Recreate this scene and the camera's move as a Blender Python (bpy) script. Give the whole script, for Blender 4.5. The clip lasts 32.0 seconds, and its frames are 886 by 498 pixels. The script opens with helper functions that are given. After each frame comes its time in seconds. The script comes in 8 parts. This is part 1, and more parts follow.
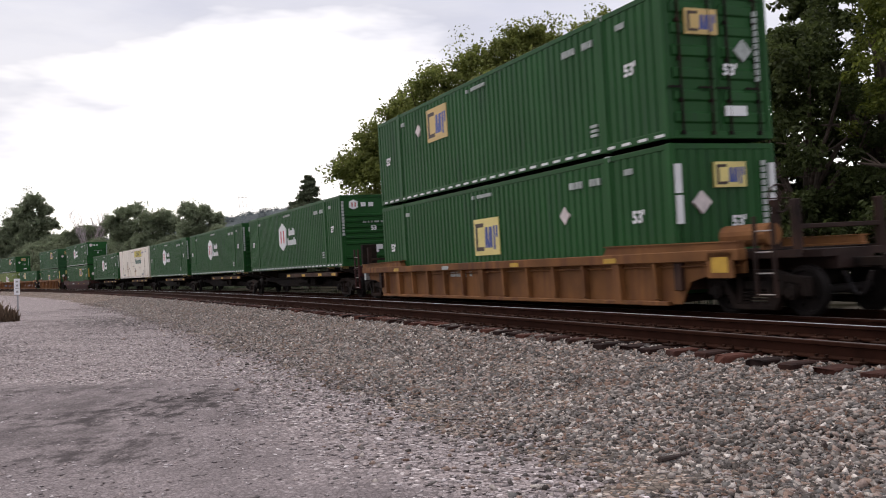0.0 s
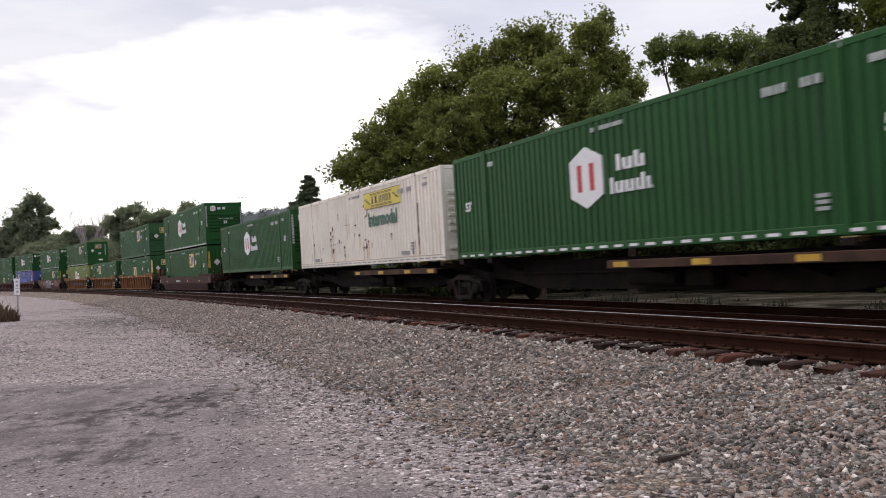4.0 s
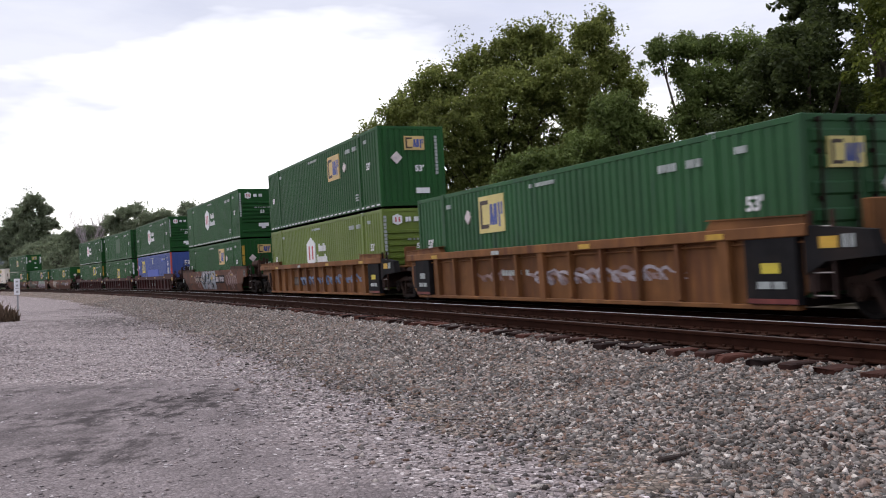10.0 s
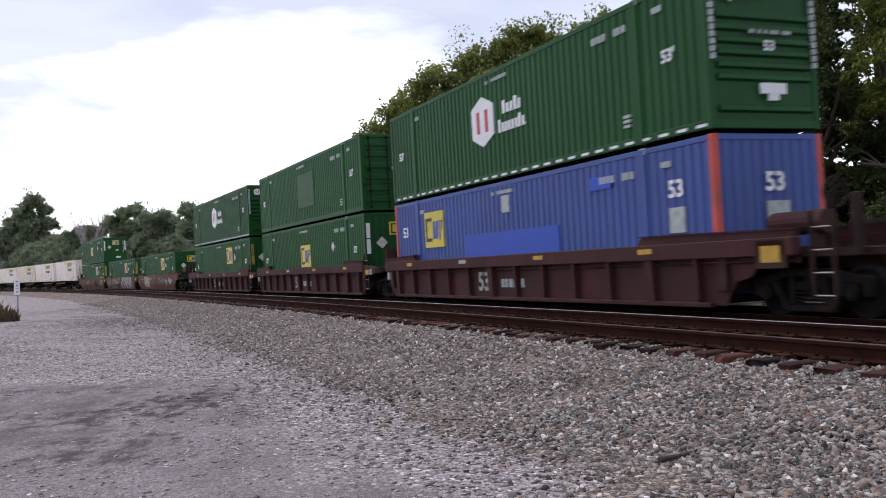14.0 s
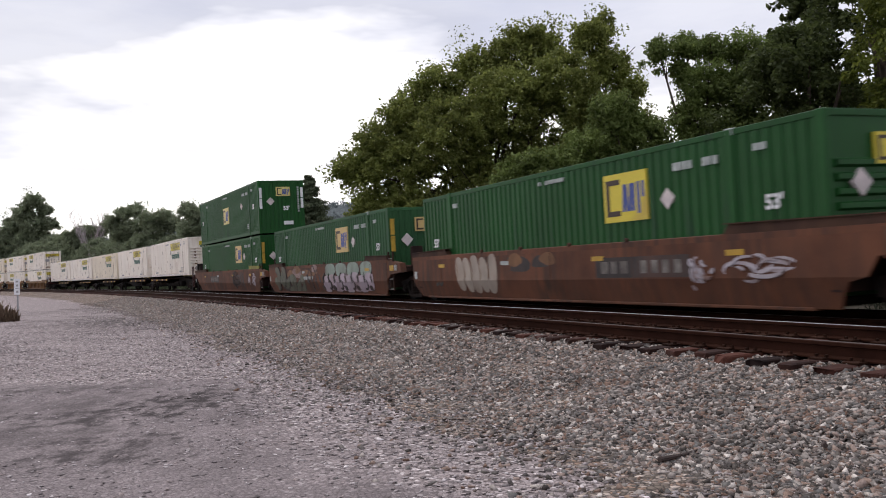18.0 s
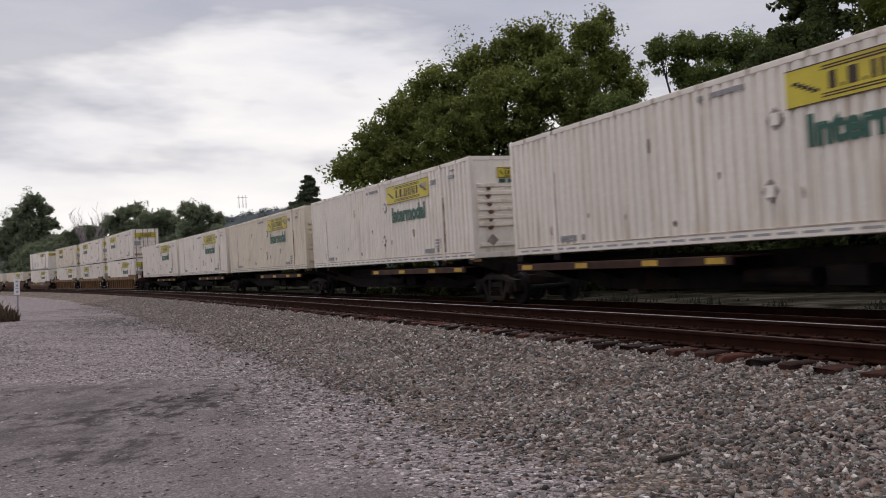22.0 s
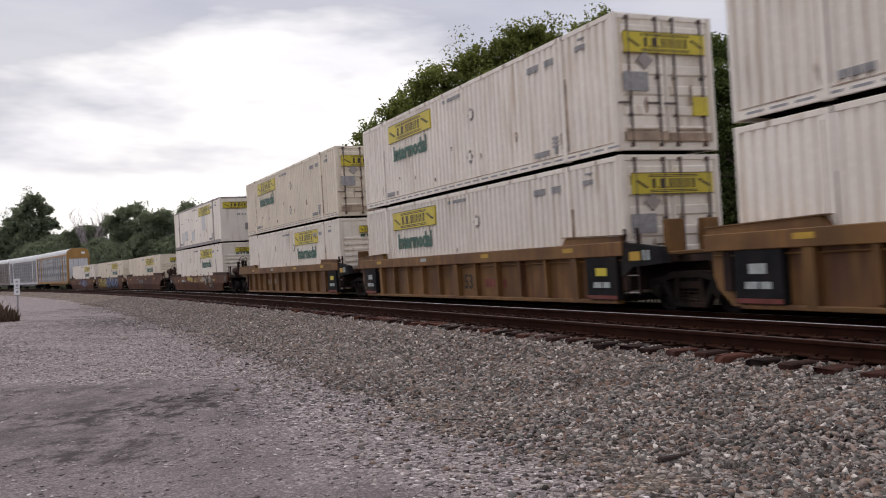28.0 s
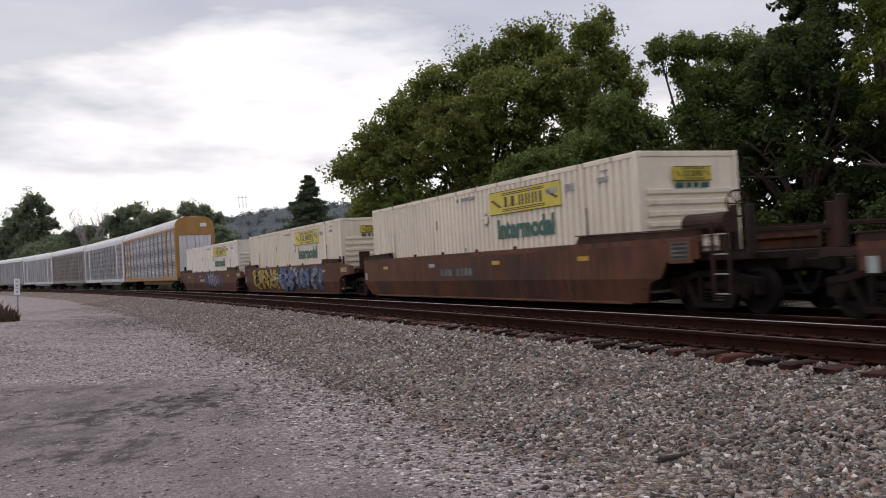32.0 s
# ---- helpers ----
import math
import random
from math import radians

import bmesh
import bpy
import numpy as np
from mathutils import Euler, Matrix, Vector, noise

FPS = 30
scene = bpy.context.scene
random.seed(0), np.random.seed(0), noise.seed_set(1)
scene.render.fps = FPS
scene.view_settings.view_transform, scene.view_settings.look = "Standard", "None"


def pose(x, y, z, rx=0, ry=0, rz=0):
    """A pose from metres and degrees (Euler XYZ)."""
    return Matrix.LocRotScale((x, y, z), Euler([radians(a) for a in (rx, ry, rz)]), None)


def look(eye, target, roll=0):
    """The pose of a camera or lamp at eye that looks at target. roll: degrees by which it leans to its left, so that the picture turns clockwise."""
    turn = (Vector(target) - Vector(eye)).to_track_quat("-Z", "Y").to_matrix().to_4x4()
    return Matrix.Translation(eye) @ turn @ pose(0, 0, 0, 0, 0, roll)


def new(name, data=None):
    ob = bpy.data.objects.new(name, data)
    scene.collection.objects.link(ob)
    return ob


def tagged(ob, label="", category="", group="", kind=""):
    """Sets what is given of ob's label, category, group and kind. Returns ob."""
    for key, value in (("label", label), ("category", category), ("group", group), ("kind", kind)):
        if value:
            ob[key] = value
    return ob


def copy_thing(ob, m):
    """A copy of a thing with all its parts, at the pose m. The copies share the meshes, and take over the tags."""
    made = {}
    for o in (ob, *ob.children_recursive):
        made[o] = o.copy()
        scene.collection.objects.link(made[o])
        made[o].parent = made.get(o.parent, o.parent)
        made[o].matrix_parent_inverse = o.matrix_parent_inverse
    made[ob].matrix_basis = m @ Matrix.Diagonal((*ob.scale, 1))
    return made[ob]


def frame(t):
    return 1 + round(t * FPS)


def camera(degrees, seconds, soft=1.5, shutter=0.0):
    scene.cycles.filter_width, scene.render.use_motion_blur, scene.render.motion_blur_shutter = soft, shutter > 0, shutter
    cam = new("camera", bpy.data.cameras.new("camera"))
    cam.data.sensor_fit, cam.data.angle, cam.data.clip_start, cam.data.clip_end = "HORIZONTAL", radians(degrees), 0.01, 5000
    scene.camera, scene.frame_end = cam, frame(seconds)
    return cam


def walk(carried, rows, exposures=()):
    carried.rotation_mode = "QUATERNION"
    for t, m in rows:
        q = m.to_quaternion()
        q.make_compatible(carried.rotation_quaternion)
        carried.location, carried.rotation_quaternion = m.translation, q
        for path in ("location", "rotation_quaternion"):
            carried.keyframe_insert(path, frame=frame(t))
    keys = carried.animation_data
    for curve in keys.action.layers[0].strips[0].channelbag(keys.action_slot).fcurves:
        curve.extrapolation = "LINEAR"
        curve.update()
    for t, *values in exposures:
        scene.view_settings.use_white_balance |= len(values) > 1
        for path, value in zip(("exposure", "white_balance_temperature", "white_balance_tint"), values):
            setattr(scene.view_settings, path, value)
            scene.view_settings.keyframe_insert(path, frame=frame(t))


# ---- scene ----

# The world: x to the right of the view, y ahead, z up; z = 0 is the top of the rail on the train's track.
cam = camera(52.82, 32.0, soft=1.0, shutter=0.22)
EYE = (0.0, 0.0, 0.822)
AIM = look(EYE, (0.0, 100.0 * math.cos(0.02824), 0.822 + 100.0 * math.sin(0.02824)), -1.46)
walk(cam, [(0.0, AIM), (32.0, AIM)], exposures=[(0.0, 0.05, 6700, 10), (3.0, 0.15, 6700, 10), (5.5, -0.02, 6600, 10), (6.2, 0.26, 6600, 10), (8.0, 0.32, 6600, 10), (10.0, 0.12, 6350, 10), (12.0, 0.15, 6100, 10), (14.5, 0.12, 6050, 10), (17.0, 0.02, 6500, 10), (19.5, 0.00, 6500, 10), (21.0, -0.25, 6600, 10), (22.0, -0.52, 6550, 10), (24.0, -0.36, 6500, 10), (28.0, -0.28, 6600, 10), (30.0, -0.36, 6600, 10), (31.0, -0.52, 6550, 10), (32.0, -0.30, 6550, 10)])

# ---------------------------------------------------------------- sky and light
world = bpy.data.worlds.new("overcast_sky")
scene.world = world
world.use_nodes = True
wt = world.node_tree
wt.nodes.clear()


def wnode(kind, **inputs):
    n = wt.nodes.new(kind)
    for k, v in inputs.items():
        n.inputs[k].default_value = v
    return n


w_out, w_bg = wnode("ShaderNodeOutputWorld"), wnode("ShaderNodeBackground", Strength=1.0)
w_sky = wt.nodes.new("ShaderNodeTexSky")
w_sky.sky_type, w_sky.sun_disc = "NISHITA", False
w_sky.sun_elevation, w_sky.sun_rotation = radians(58), radians(-50)
w_sky.air_density, w_sky.dust_density = 1.5, 3.0
w_tc = wt.nodes.new("ShaderNodeTexCoord")
w_map = wt.nodes.new("ShaderNodeMapping")
w_map.inputs["Scale"].default_value = (1.6, 1.6, 6.0)
w_map.inputs["Location"].default_value = (0.35, 0.1, 0.27)
w_n1 = wnode("ShaderNodeTexNoise", Scale=1.6, Detail=5.0, Roughness=0.52)
w_sep = wt.nodes.new("ShaderNodeSeparateXYZ")
w_add = wt.nodes.new("ShaderNodeMath")
w_add.operation = "MULTIPLY_ADD"
w_add.inputs[1].default_value = 1.6
w_ramp = wt.nodes.new("ShaderNodeValToRGB")
cr = w_ramp.color_ramp
cr.elements[0].position, cr.elements[0].color = 0.50, (0.98, 0.97, 1.0, 1)
cr.elements[1].position, cr.elements[1].color = 1.0, (0.80, 0.81, 0.91, 1)
cr.elements.new(0.60).color = (1.5, 1.47, 1.45, 1)
cr.elements.new(0.76).color = (1.35, 1.32, 1.32, 1)
cr.elements.new(0.88).color = (0.79, 0.795, 0.875, 1)
w_mul = wt.nodes.new("ShaderNodeVectorMath")
w_mul.operation = "SCALE"
w_mul.inputs["Scale"].default_value = 0.10
w_mix = wt.nodes.new("ShaderNodeMix")
w_mix.data_type = "RGBA"
w_mix.inputs["Factor"].default_value = 0.92
wl = wt.links.new
wl(w_tc.outputs["Generated"], w_map.inputs["Vector"])
wl(w_map.outputs["Vector"], w_n1.inputs["Vector"])
wl(w_tc.outputs["Generated"], w_sep.inputs["Vector"])
wl(w_sep.outputs["Z"], w_add.inputs[0])
wl(w_n1.outputs["Fac"], w_add.inputs[2])
w_dim = wt.nodes.new("ShaderNodeMath")
w_dim.operation = "MULTIPLY_ADD"
w_dim.inputs[1].default_value = -0.17
wl(w_sep.outputs["Y"], w_dim.inputs[0])
wl(w_add.outputs["Value"], w_dim.inputs[2])
w_off = wt.nodes.new("ShaderNodeMath")
w_off.operation = "ADD"
w_off.inputs[1].default_value = 0.165
wl(w_dim.outputs["Value"], w_off.inputs[0])
w_side = wt.nodes.new("ShaderNodeMath")
w_side.operation = "MULTIPLY_ADD"
w_side.inputs[1].default_value = -0.08
wl(w_sep.outputs["X"], w_side.inputs[0])
wl(w_off.outputs["Value"], w_side.inputs[2])
wl(w_side.outputs["Value"], w_ramp.inputs["Fac"])
w_map2 = wt.nodes.new("ShaderNodeMapping")
w_map2.inputs["Scale"].default_value = (1.7, 1.7, 7.0)
w_n2 = wnode("ShaderNodeTexNoise", Scale=1.5, Detail=6.0, Roughness=0.55)
wl(w_tc.outputs["Generated"], w_map2.inputs["Vector"])
wl(w_map2.outputs["Vector"], w_n2.inputs["Vector"])
w_r2 = wt.nodes.new("ShaderNodeValToRGB")
w_r2.color_ramp.elements[0].position, w_r2.color_ramp.elements[0].color = 0.36, (0.86, 0.87, 0.93, 1)
w_r2.color_ramp.elements[1].position, w_r2.color_ramp.elements[1].color = 0.60, (1.08, 1.07, 1.065, 1)
wl(w_n2.outputs["Fac"], w_r2.inputs["Fac"])
w_var = wt.nodes.new("ShaderNodeMix")
w_var.data_type, w_var.blend_type = "RGBA", "MULTIPLY"
w_var.inputs["Factor"].default_value = 1.0
wl(w_ramp.outputs["Color"], w_var.inputs["A"])
wl(w_r2.outputs["Color"], w_var.inputs["B"])
wl(w_sky.outputs["Color"], w_mul.inputs[0])
wl(w_mul.outputs["Vector"], w_mix.inputs["A"])
wl(w_var.outputs["Result"], w_mix.inputs["B"])
wl(w_mix.outputs["Result"], w_bg.inputs["Color"])
wl(w_bg.outputs["Background"], w_out.inputs["Surface"])

sun_data = bpy.data.lights.new("sun", "SUN")
sun_data.energy, sun_data.angle, sun_data.color = 1.3, radians(35), (1.0, 0.95, 0.90)
sun = new("sun", sun_data)
sun.matrix_world = look((-30, 25, 62), (0, 0, 0))

# ---------------------------------------------------------------- materials


def mat(name, col, rough=0.6, metal=0.0, var=0.12, scale=2.0, bump=0.0, bscale=60.0, dirt=None, amount=0.0, streak=False, rnd=0.06, coords="Object", spec=0.4):
    """Paint or surface with a broad and a fine variation, stains of a second colour, and fine relief."""
    m = bpy.data.materials.new(name)
    m.use_nodes = True
    t = m.node_tree
    b = t.nodes["Principled BSDF"]
    b.inputs["Roughness"].default_value, b.inputs["Metallic"].default_value = rough, metal
    b.inputs["Specular IOR Level"].default_value = spec
    tc = t.nodes.new("ShaderNodeTexCoord")
    lk = t.links.new

    def noise_node(sc, detail, stretch=None):
        n = t.nodes.new("ShaderNodeTexNoise")
        n.inputs["Scale"].default_value, n.inputs["Detail"].default_value = sc, detail
        src = tc.outputs[coords]
        info = t.nodes.new("ShaderNodeObjectInfo")
        shift = t.nodes.new("ShaderNodeVectorMath")
        shift.operation = "ADD"
        lk(src, shift.inputs[0])
        mulr = t.nodes.new("ShaderNodeMath")
        mulr.operation = "MULTIPLY"
        mulr.inputs[1].default_value = 40.0
        lk(info.outputs["Random"], mulr.inputs[0])
        lk(mulr.outputs[0], shift.inputs[1])
        src = shift.outputs[0]
        if stretch:
            mp = t.nodes.new("ShaderNodeMapping")
            mp.inputs["Scale"].default_value = stretch
            lk(src, mp.inputs["Vector"])
            src = mp.outputs["Vector"]
        lk(src, n.inputs["Vector"])
        return n

    def mixed(a, bcol, fac, kind="MIX"):
        x = t.nodes.new("ShaderNodeMix")
        x.data_type, x.blend_type = "RGBA", kind
        for sock, val in (("A", a), ("B", bcol), ("Factor", fac)):
            if isinstance(val, (tuple, float, int)):
                x.inputs[sock].default_value = (*val, 1) if isinstance(val, tuple) else val
            else:
                lk(val, x.inputs[sock])
        return x.outputs["Result"]

    def ramp(src, lo, hi):
        r = t.nodes.new("ShaderNodeMapRange")
        r.inputs["From Min"].default_value, r.inputs["From Max"].default_value = lo, hi
        lk(src, r.inputs["Value"])
        return r.outputs["Result"]

    dark = tuple(c * (1 - var * 1.6) for c in col)
    light = tuple(min(1, c * (1 + var)) for c in col)
    big = noise_node(scale, 4)
    fine = noise_node(scale * 14, 3)
    colour = mixed(dark, light, ramp(big.outputs["Fac"], 0.3, 0.7))
    colour = mixed(colour, mixed(colour, (1.10, 1.10, 1.10), 1.0, "MULTIPLY"), ramp(fine.outputs["Fac"], 0.5, 0.8))
    if dirt:
        d = noise_node(1.3 if not streak else 1.0, 6, (5.0, 5.0, 0.45) if streak else None)
        d2 = noise_node(0.35, 2)
        hide = t.nodes.new("ShaderNodeMath")
        hide.operation = "MULTIPLY"
        lk(ramp(d.outputs["Fac"], 0.60 - amount * 0.3, 0.78 - amount * 0.25), hide.inputs[0])
        lk(ramp(d2.outputs["Fac"], 0.35, 0.65), hide.inputs[1])
        colour = mixed(colour, dirt, hide.outputs[0])
    if rnd:
        info = t.nodes.new("ShaderNodeObjectInfo")
        hsv = t.nodes.new("ShaderNodeHueSaturation")
        mr = t.nodes.new("ShaderNodeMapRange")
        mr.inputs["To Min"].default_value, mr.inputs["To Max"].default_value = 1 - rnd, 1 + rnd
        lk(info.outputs["Random"], mr.inputs["Value"])
        lk(mr.outputs["Result"], hsv.inputs["Value"])
        lk(colour, hsv.inputs["Color"])
        colour = hsv.outputs["Color"]
    lk(colour, b.inputs["Base Color"])
    if bump:
        bn = noise_node(bscale, 4)
        bp = t.nodes.new("ShaderNodeBump")
        bp.inputs["Strength"].default_value, bp.inputs["Distance"].default_value = bump, 0.02
        lk(bn.outputs["Fac"], bp.inputs["Height"])
        lk(bp.outputs["Normal"], b.inputs["Normal"])
    return m


GREEN = mat("green_container_paint", (0.0141, 0.0792, 0.0172), 0.5, var=0.10, scale=0.5, dirt=(0.018, 0.055, 0.024), amount=0.3, streak=True, rnd=0.10, spec=0.2)
GREEN2 = mat("faded_green_container_paint", (0.0290, 0.0980, 0.0350), 0.55, var=0.14, scale=0.5, dirt=(0.028, 0.07, 0.038), amount=0.4, streak=True, rnd=0.10, spec=0.2)
LIME = mat("lime_green_container_paint", (0.1320, 0.1892, 0.0246), 0.5, var=0.08, scale=0.5, dirt=(0.16, 0.2, 0.05), amount=0.35, streak=True)
BLUE = mat("blue_container_paint", (0.0485, 0.0860, 0.2935), 0.5, var=0.08, scale=0.5, dirt=(0.06, 0.08, 0.22), amount=0.35, streak=True)
BLUE2 = mat("bright_blue_patch_paint", (0.025, 0.075, 0.46), 0.5, var=0.05)
WHITE = mat("white_container_paint", (0.90, 0.825, 0.725), 0.5, var=0.04, scale=0.6, dirt=(0.64, 0.53, 0.41), amount=0.36, streak=True, rnd=0.05)
CREAM = mat("cream_container_paint", (0.84, 0.745, 0.595), 0.5, var=0.05, scale=0.6, dirt=(0.64, 0.54, 0.42), amount=0.3, streak=True, rnd=0.04)
STAINED = mat("rust_stained_white_paint", (0.87, 0.81, 0.71), 0.55, var=0.05, scale=0.6, dirt=(0.62, 0.50, 0.38), amount=0.25, streak=True)
RUST = mat("rust_stain", (0.17, 0.082, 0.045), 0.8, var=0.3, scale=5)
RUSTRUN = mat("faint_orange_rust_wash", (0.74, 0.59, 0.42), 0.6, var=0.15, scale=5, dirt=(0.80, 0.70, 0.56), amount=0.6)
GREYPATCH = mat("greyish_repair_paint", (0.66, 0.64, 0.61), 0.55, var=0.06, scale=1.5)
GREYCAP = mat("weathered_aluminium", (0.37, 0.33, 0.31), 0.55, 0.2, var=0.12, dirt=(0.25, 0.2, 0.16), amount=0.5, streak=True)
MARK = mat("white_marking_paint", (0.78, 0.78, 0.78), 0.5, var=0.05)
PLACARD = mat("faded_pinkish_white_placard", (0.66, 0.58, 0.56), 0.55, var=0.12, scale=5)
MARKDIM = mat("worn_white_marking_paint", (0.42, 0.45, 0.43), 0.6, var=0.15, scale=8)
MARKGREY = mat("grey_marking_paint", (0.36, 0.35, 0.35), 0.6, var=0.15, scale=8)
YELLOW = mat("yellow_sign_vinyl", (0.66, 0.535, 0.048), 0.45, var=0.06, scale=1.5, dirt=(0.5, 0.36, 0.06), amount=0.3)
STRIPE = mat("amber_reflective_tape", (0.50, 0.32, 0.04), 0.5, var=0.15, scale=6, dirt=(0.2, 0.13, 0.03), amount=0.5)
AMBER = mat("faded_amber_logo_vinyl", (0.62, 0.44, 0.17), 0.5, var=0.08, scale=1.5)
PALEYEL = mat("pale_yellow_logo_vinyl", (0.72, 0.60, 0.22), 0.5, var=0.08, scale=1.5)
DARKBROWN = mat("dark_brown_vinyl", (0.05, 0.03, 0.02), 0.5)
INKBLUE = mat("blue_vinyl", (0.06, 0.09, 0.30), 0.5, var=0.08)
RED = mat("red_vinyl", (0.50, 0.05, 0.06), 0.5, var=0.08)
REDPOST = mat("red_corner_post_paint", (0.55, 0.075, 0.05), 0.5, var=0.08, dirt=(0.3, 0.07, 0.05), amount=0.4)
INKGREEN = mat("dark_green_lettering", (0.036, 0.115, 0.082), 0.5, var=0.08)
TAN = mat("weathered_yellow_tan_steel", (0.2068, 0.1012, 0.0299), 0.65, var=0.25, scale=1.0, bump=0.12, dirt=(0.11, 0.045, 0.024), amount=0.65, streak=True)
BROWN = mat("rust_brown_steel", (0.1478, 0.0571, 0.0296), 0.7, var=0.26, scale=0.9, bump=0.14, dirt=(0.060, 0.033, 0.024), amount=0.75, streak=True, spec=0.25)
MAROON = mat("dark_maroon_steel", (0.0640, 0.0200, 0.0185), 0.68, var=0.22, scale=1.0, bump=0.12, dirt=(0.045, 0.025, 0.022), amount=0.6, streak=True, spec=0.2)
OCHRE = mat("rusting_orange_tan_steel", (0.225, 0.098, 0.034), 0.7, var=0.28, scale=0.9, bump=0.14, dirt=(0.12, 0.048, 0.025), amount=0.65, streak=True, spec=0.2)
BLACKEND = mat("black_steel", (0.016, 0.015, 0.016), 0.8, var=0.2, scale=3, dirt=(0.04, 0.03, 0.025), amount=0.5, spec=0.12)
GRIME = mat("grimy_dark_steel", (0.012, 0.0095, 0.0085), 0.85, var=0.25, scale=3, bump=0.2, dirt=(0.028, 0.017, 0.012), amount=0.6, spec=0.15)
IRON = mat("rusty_cast_iron", (0.013, 0.0095, 0.008), 0.8, var=0.3, scale=4, bump=0.2, dirt=(0.040, 0.021, 0.014), amount=0.5, spec=0.15)
WHEEL = mat("worn_wheel_steel", (0.014, 0.011, 0.010), 0.75, 0.0, var=0.25, scale=5, spec=0.15)
SILVER = mat("galvanised_rack_panel", (0.40, 0.40, 0.41), 0.5, 0.15, var=0.1, scale=0.6, dirt=(0.25, 0.22, 0.19), amount=0.5, streak=True, rnd=0.1)
RACKWHITE = mat("white_rack_paint", (0.70, 0.70, 0.71), 0.5, var=0.06, scale=0.6, dirt=(0.45, 0.4, 0.36), amount=0.4, streak=True)
RACKTAN = mat("mustard_rack_paint", (0.40, 0.22, 0.065), 0.6, var=0.1, scale=0.8, dirt=(0.28, 0.13, 0.05), amount=0.45, streak=True)
RACKGREY = mat("brownish_grey_rack_paint", (0.30, 0.265, 0.245), 0.6, var=0.1, scale=0.8, dirt=(0.2, 0.15, 0.12), amount=0.45, streak=True)
RUSTLINE = mat("rust_tinted_seam", (0.56, 0.46, 0.37), 0.7, var=0.3, scale=4, dirt=(0.30, 0.19, 0.12), amount=0.5)
RODGREY = mat("grimy_lock_rod_steel", (0.13, 0.11, 0.10), 0.6, 0.2, var=0.3, scale=4, dirt=(0.2, 0.1, 0.06), amount=0.6)
GRIMEWASH = mat("brown_grime_wash", (0.47, 0.36, 0.27), 0.75, var=0.3, scale=2.5, dirt=(0.28, 0.18, 0.12), amount=0.6)
# dark paint standing in for the shade inside the rack's slots
SLOTSHADE = mat("painted_slot_shade", (0.035, 0.035, 0.038), 0.8)
RAILRUST = mat("rusty_rail_steel", (0.030, 0.0115, 0.007), 0.85, var=0.2, scale=3, bump=0.2, rnd=0, spec=0.05)
RAILHEAD = mat("polished_rail_head", (0.62, 0.62, 0.64), 0.36, 0.9, var=0.1, scale=3, rnd=0)
# dull steel; on the far track it also paints in the train's shade
RAILDULLSHADE = mat("dull_shade_toned_rail_head", (0.10, 0.075, 0.066), 0.55, 0.4, var=0.15, scale=3, rnd=0)
TIE = mat("creosoted_oak_tie", (0.024, 0.011, 0.0085), 0.88, var=0.35, scale=4, bump=0.6, bscale=25, dirt=(0.085, 0.031, 0.021), amount=0.8, rnd=0.35, spec=0.2)
PLATE = mat("rusty_tie_plate", (0.035, 0.0155, 0.0095), 0.8, var=0.25, scale=6, bump=0.3, rnd=0.2, spec=0.08)
GALV = mat("galvanised_sign_post", (0.35, 0.35, 0.36), 0.5, 0.6)
SIGNWHITE = mat("white_sign_sheet", (0.75, 0.75, 0.76), 0.5, var=0.05)
BARK = mat("grey_brown_bark", (0.075, 0.055, 0.042), 0.9, var=0.3, scale=3, bump=0.6, bscale=18)
DEADWOOD = mat("pale_dead_twigs", (0.46, 0.40, 0.40), 0.9, var=0.2)


def leaf_mat(name, col, tip):
    """Leaves that vary from one to the next."""
    m = bpy.data.materials.new(name)
    m.use_nodes = True
    t = m.node_tree
    b = t.nodes["Principled BSDF"]
    b.inputs["Roughness"].default_value = 0.65
    b.inputs["Specular IOR Level"].default_value = 0.25
    geo = t.nodes.new("ShaderNodeNewGeometry")
    r = t.nodes.new("ShaderNodeValToRGB")
    r.color_ramp.elements[0].color = (*(c * 0.7 for c in col), 1)
    r.color_ramp.elements[1].color = (*tip, 1)
    r.color_ramp.elements.new(0.55).color = (*col, 1)
    tc = t.nodes.new("ShaderNodeTexCoord")
    n = t.nodes.new("ShaderNodeTexNoise")
    n.inputs["Scale"].default_value = 0.45
    t.links.new(tc.outputs["Object"], n.inputs["Vector"])
    h = t.nodes.new("ShaderNodeHueSaturation")
    mr = t.nodes.new("ShaderNodeMapRange")
    mr.inputs["From Min"].default_value, mr.inputs["From Max"].default_value = 0.3, 0.7
    mr.inputs["To Min"].default_value, mr.inputs["To Max"].default_value = 0.7, 1.3
    t.links.new(n.outputs["Fac"], mr.inputs["Value"])
    t.links.new(geo.outputs["Random Per Island"], r.inputs["Fac"])
    t.links.new(r.outputs["Color"], h.inputs["Color"])
    t.links.new(mr.outputs["Result"], h.inputs["Value"])
    t.links.new(h.outputs["Color"], b.inputs["Base Color"])
    tr = t.nodes.new("ShaderNodeBsdfTranslucent")
    t.links.new(h.outputs["Color"], tr.inputs["Color"])
    mx = t.nodes.new("ShaderNodeMixShader")
    mx.inputs["Fac"].default_value = 0.48
    t.links.new(b.outputs["BSDF"], mx.inputs[1])
    t.links.new(tr.outputs["BSDF"], mx.inputs[2])
    t.links.new(mx.outputs["Shader"], t.nodes["Material Output"].inputs["Surface"])
    return m


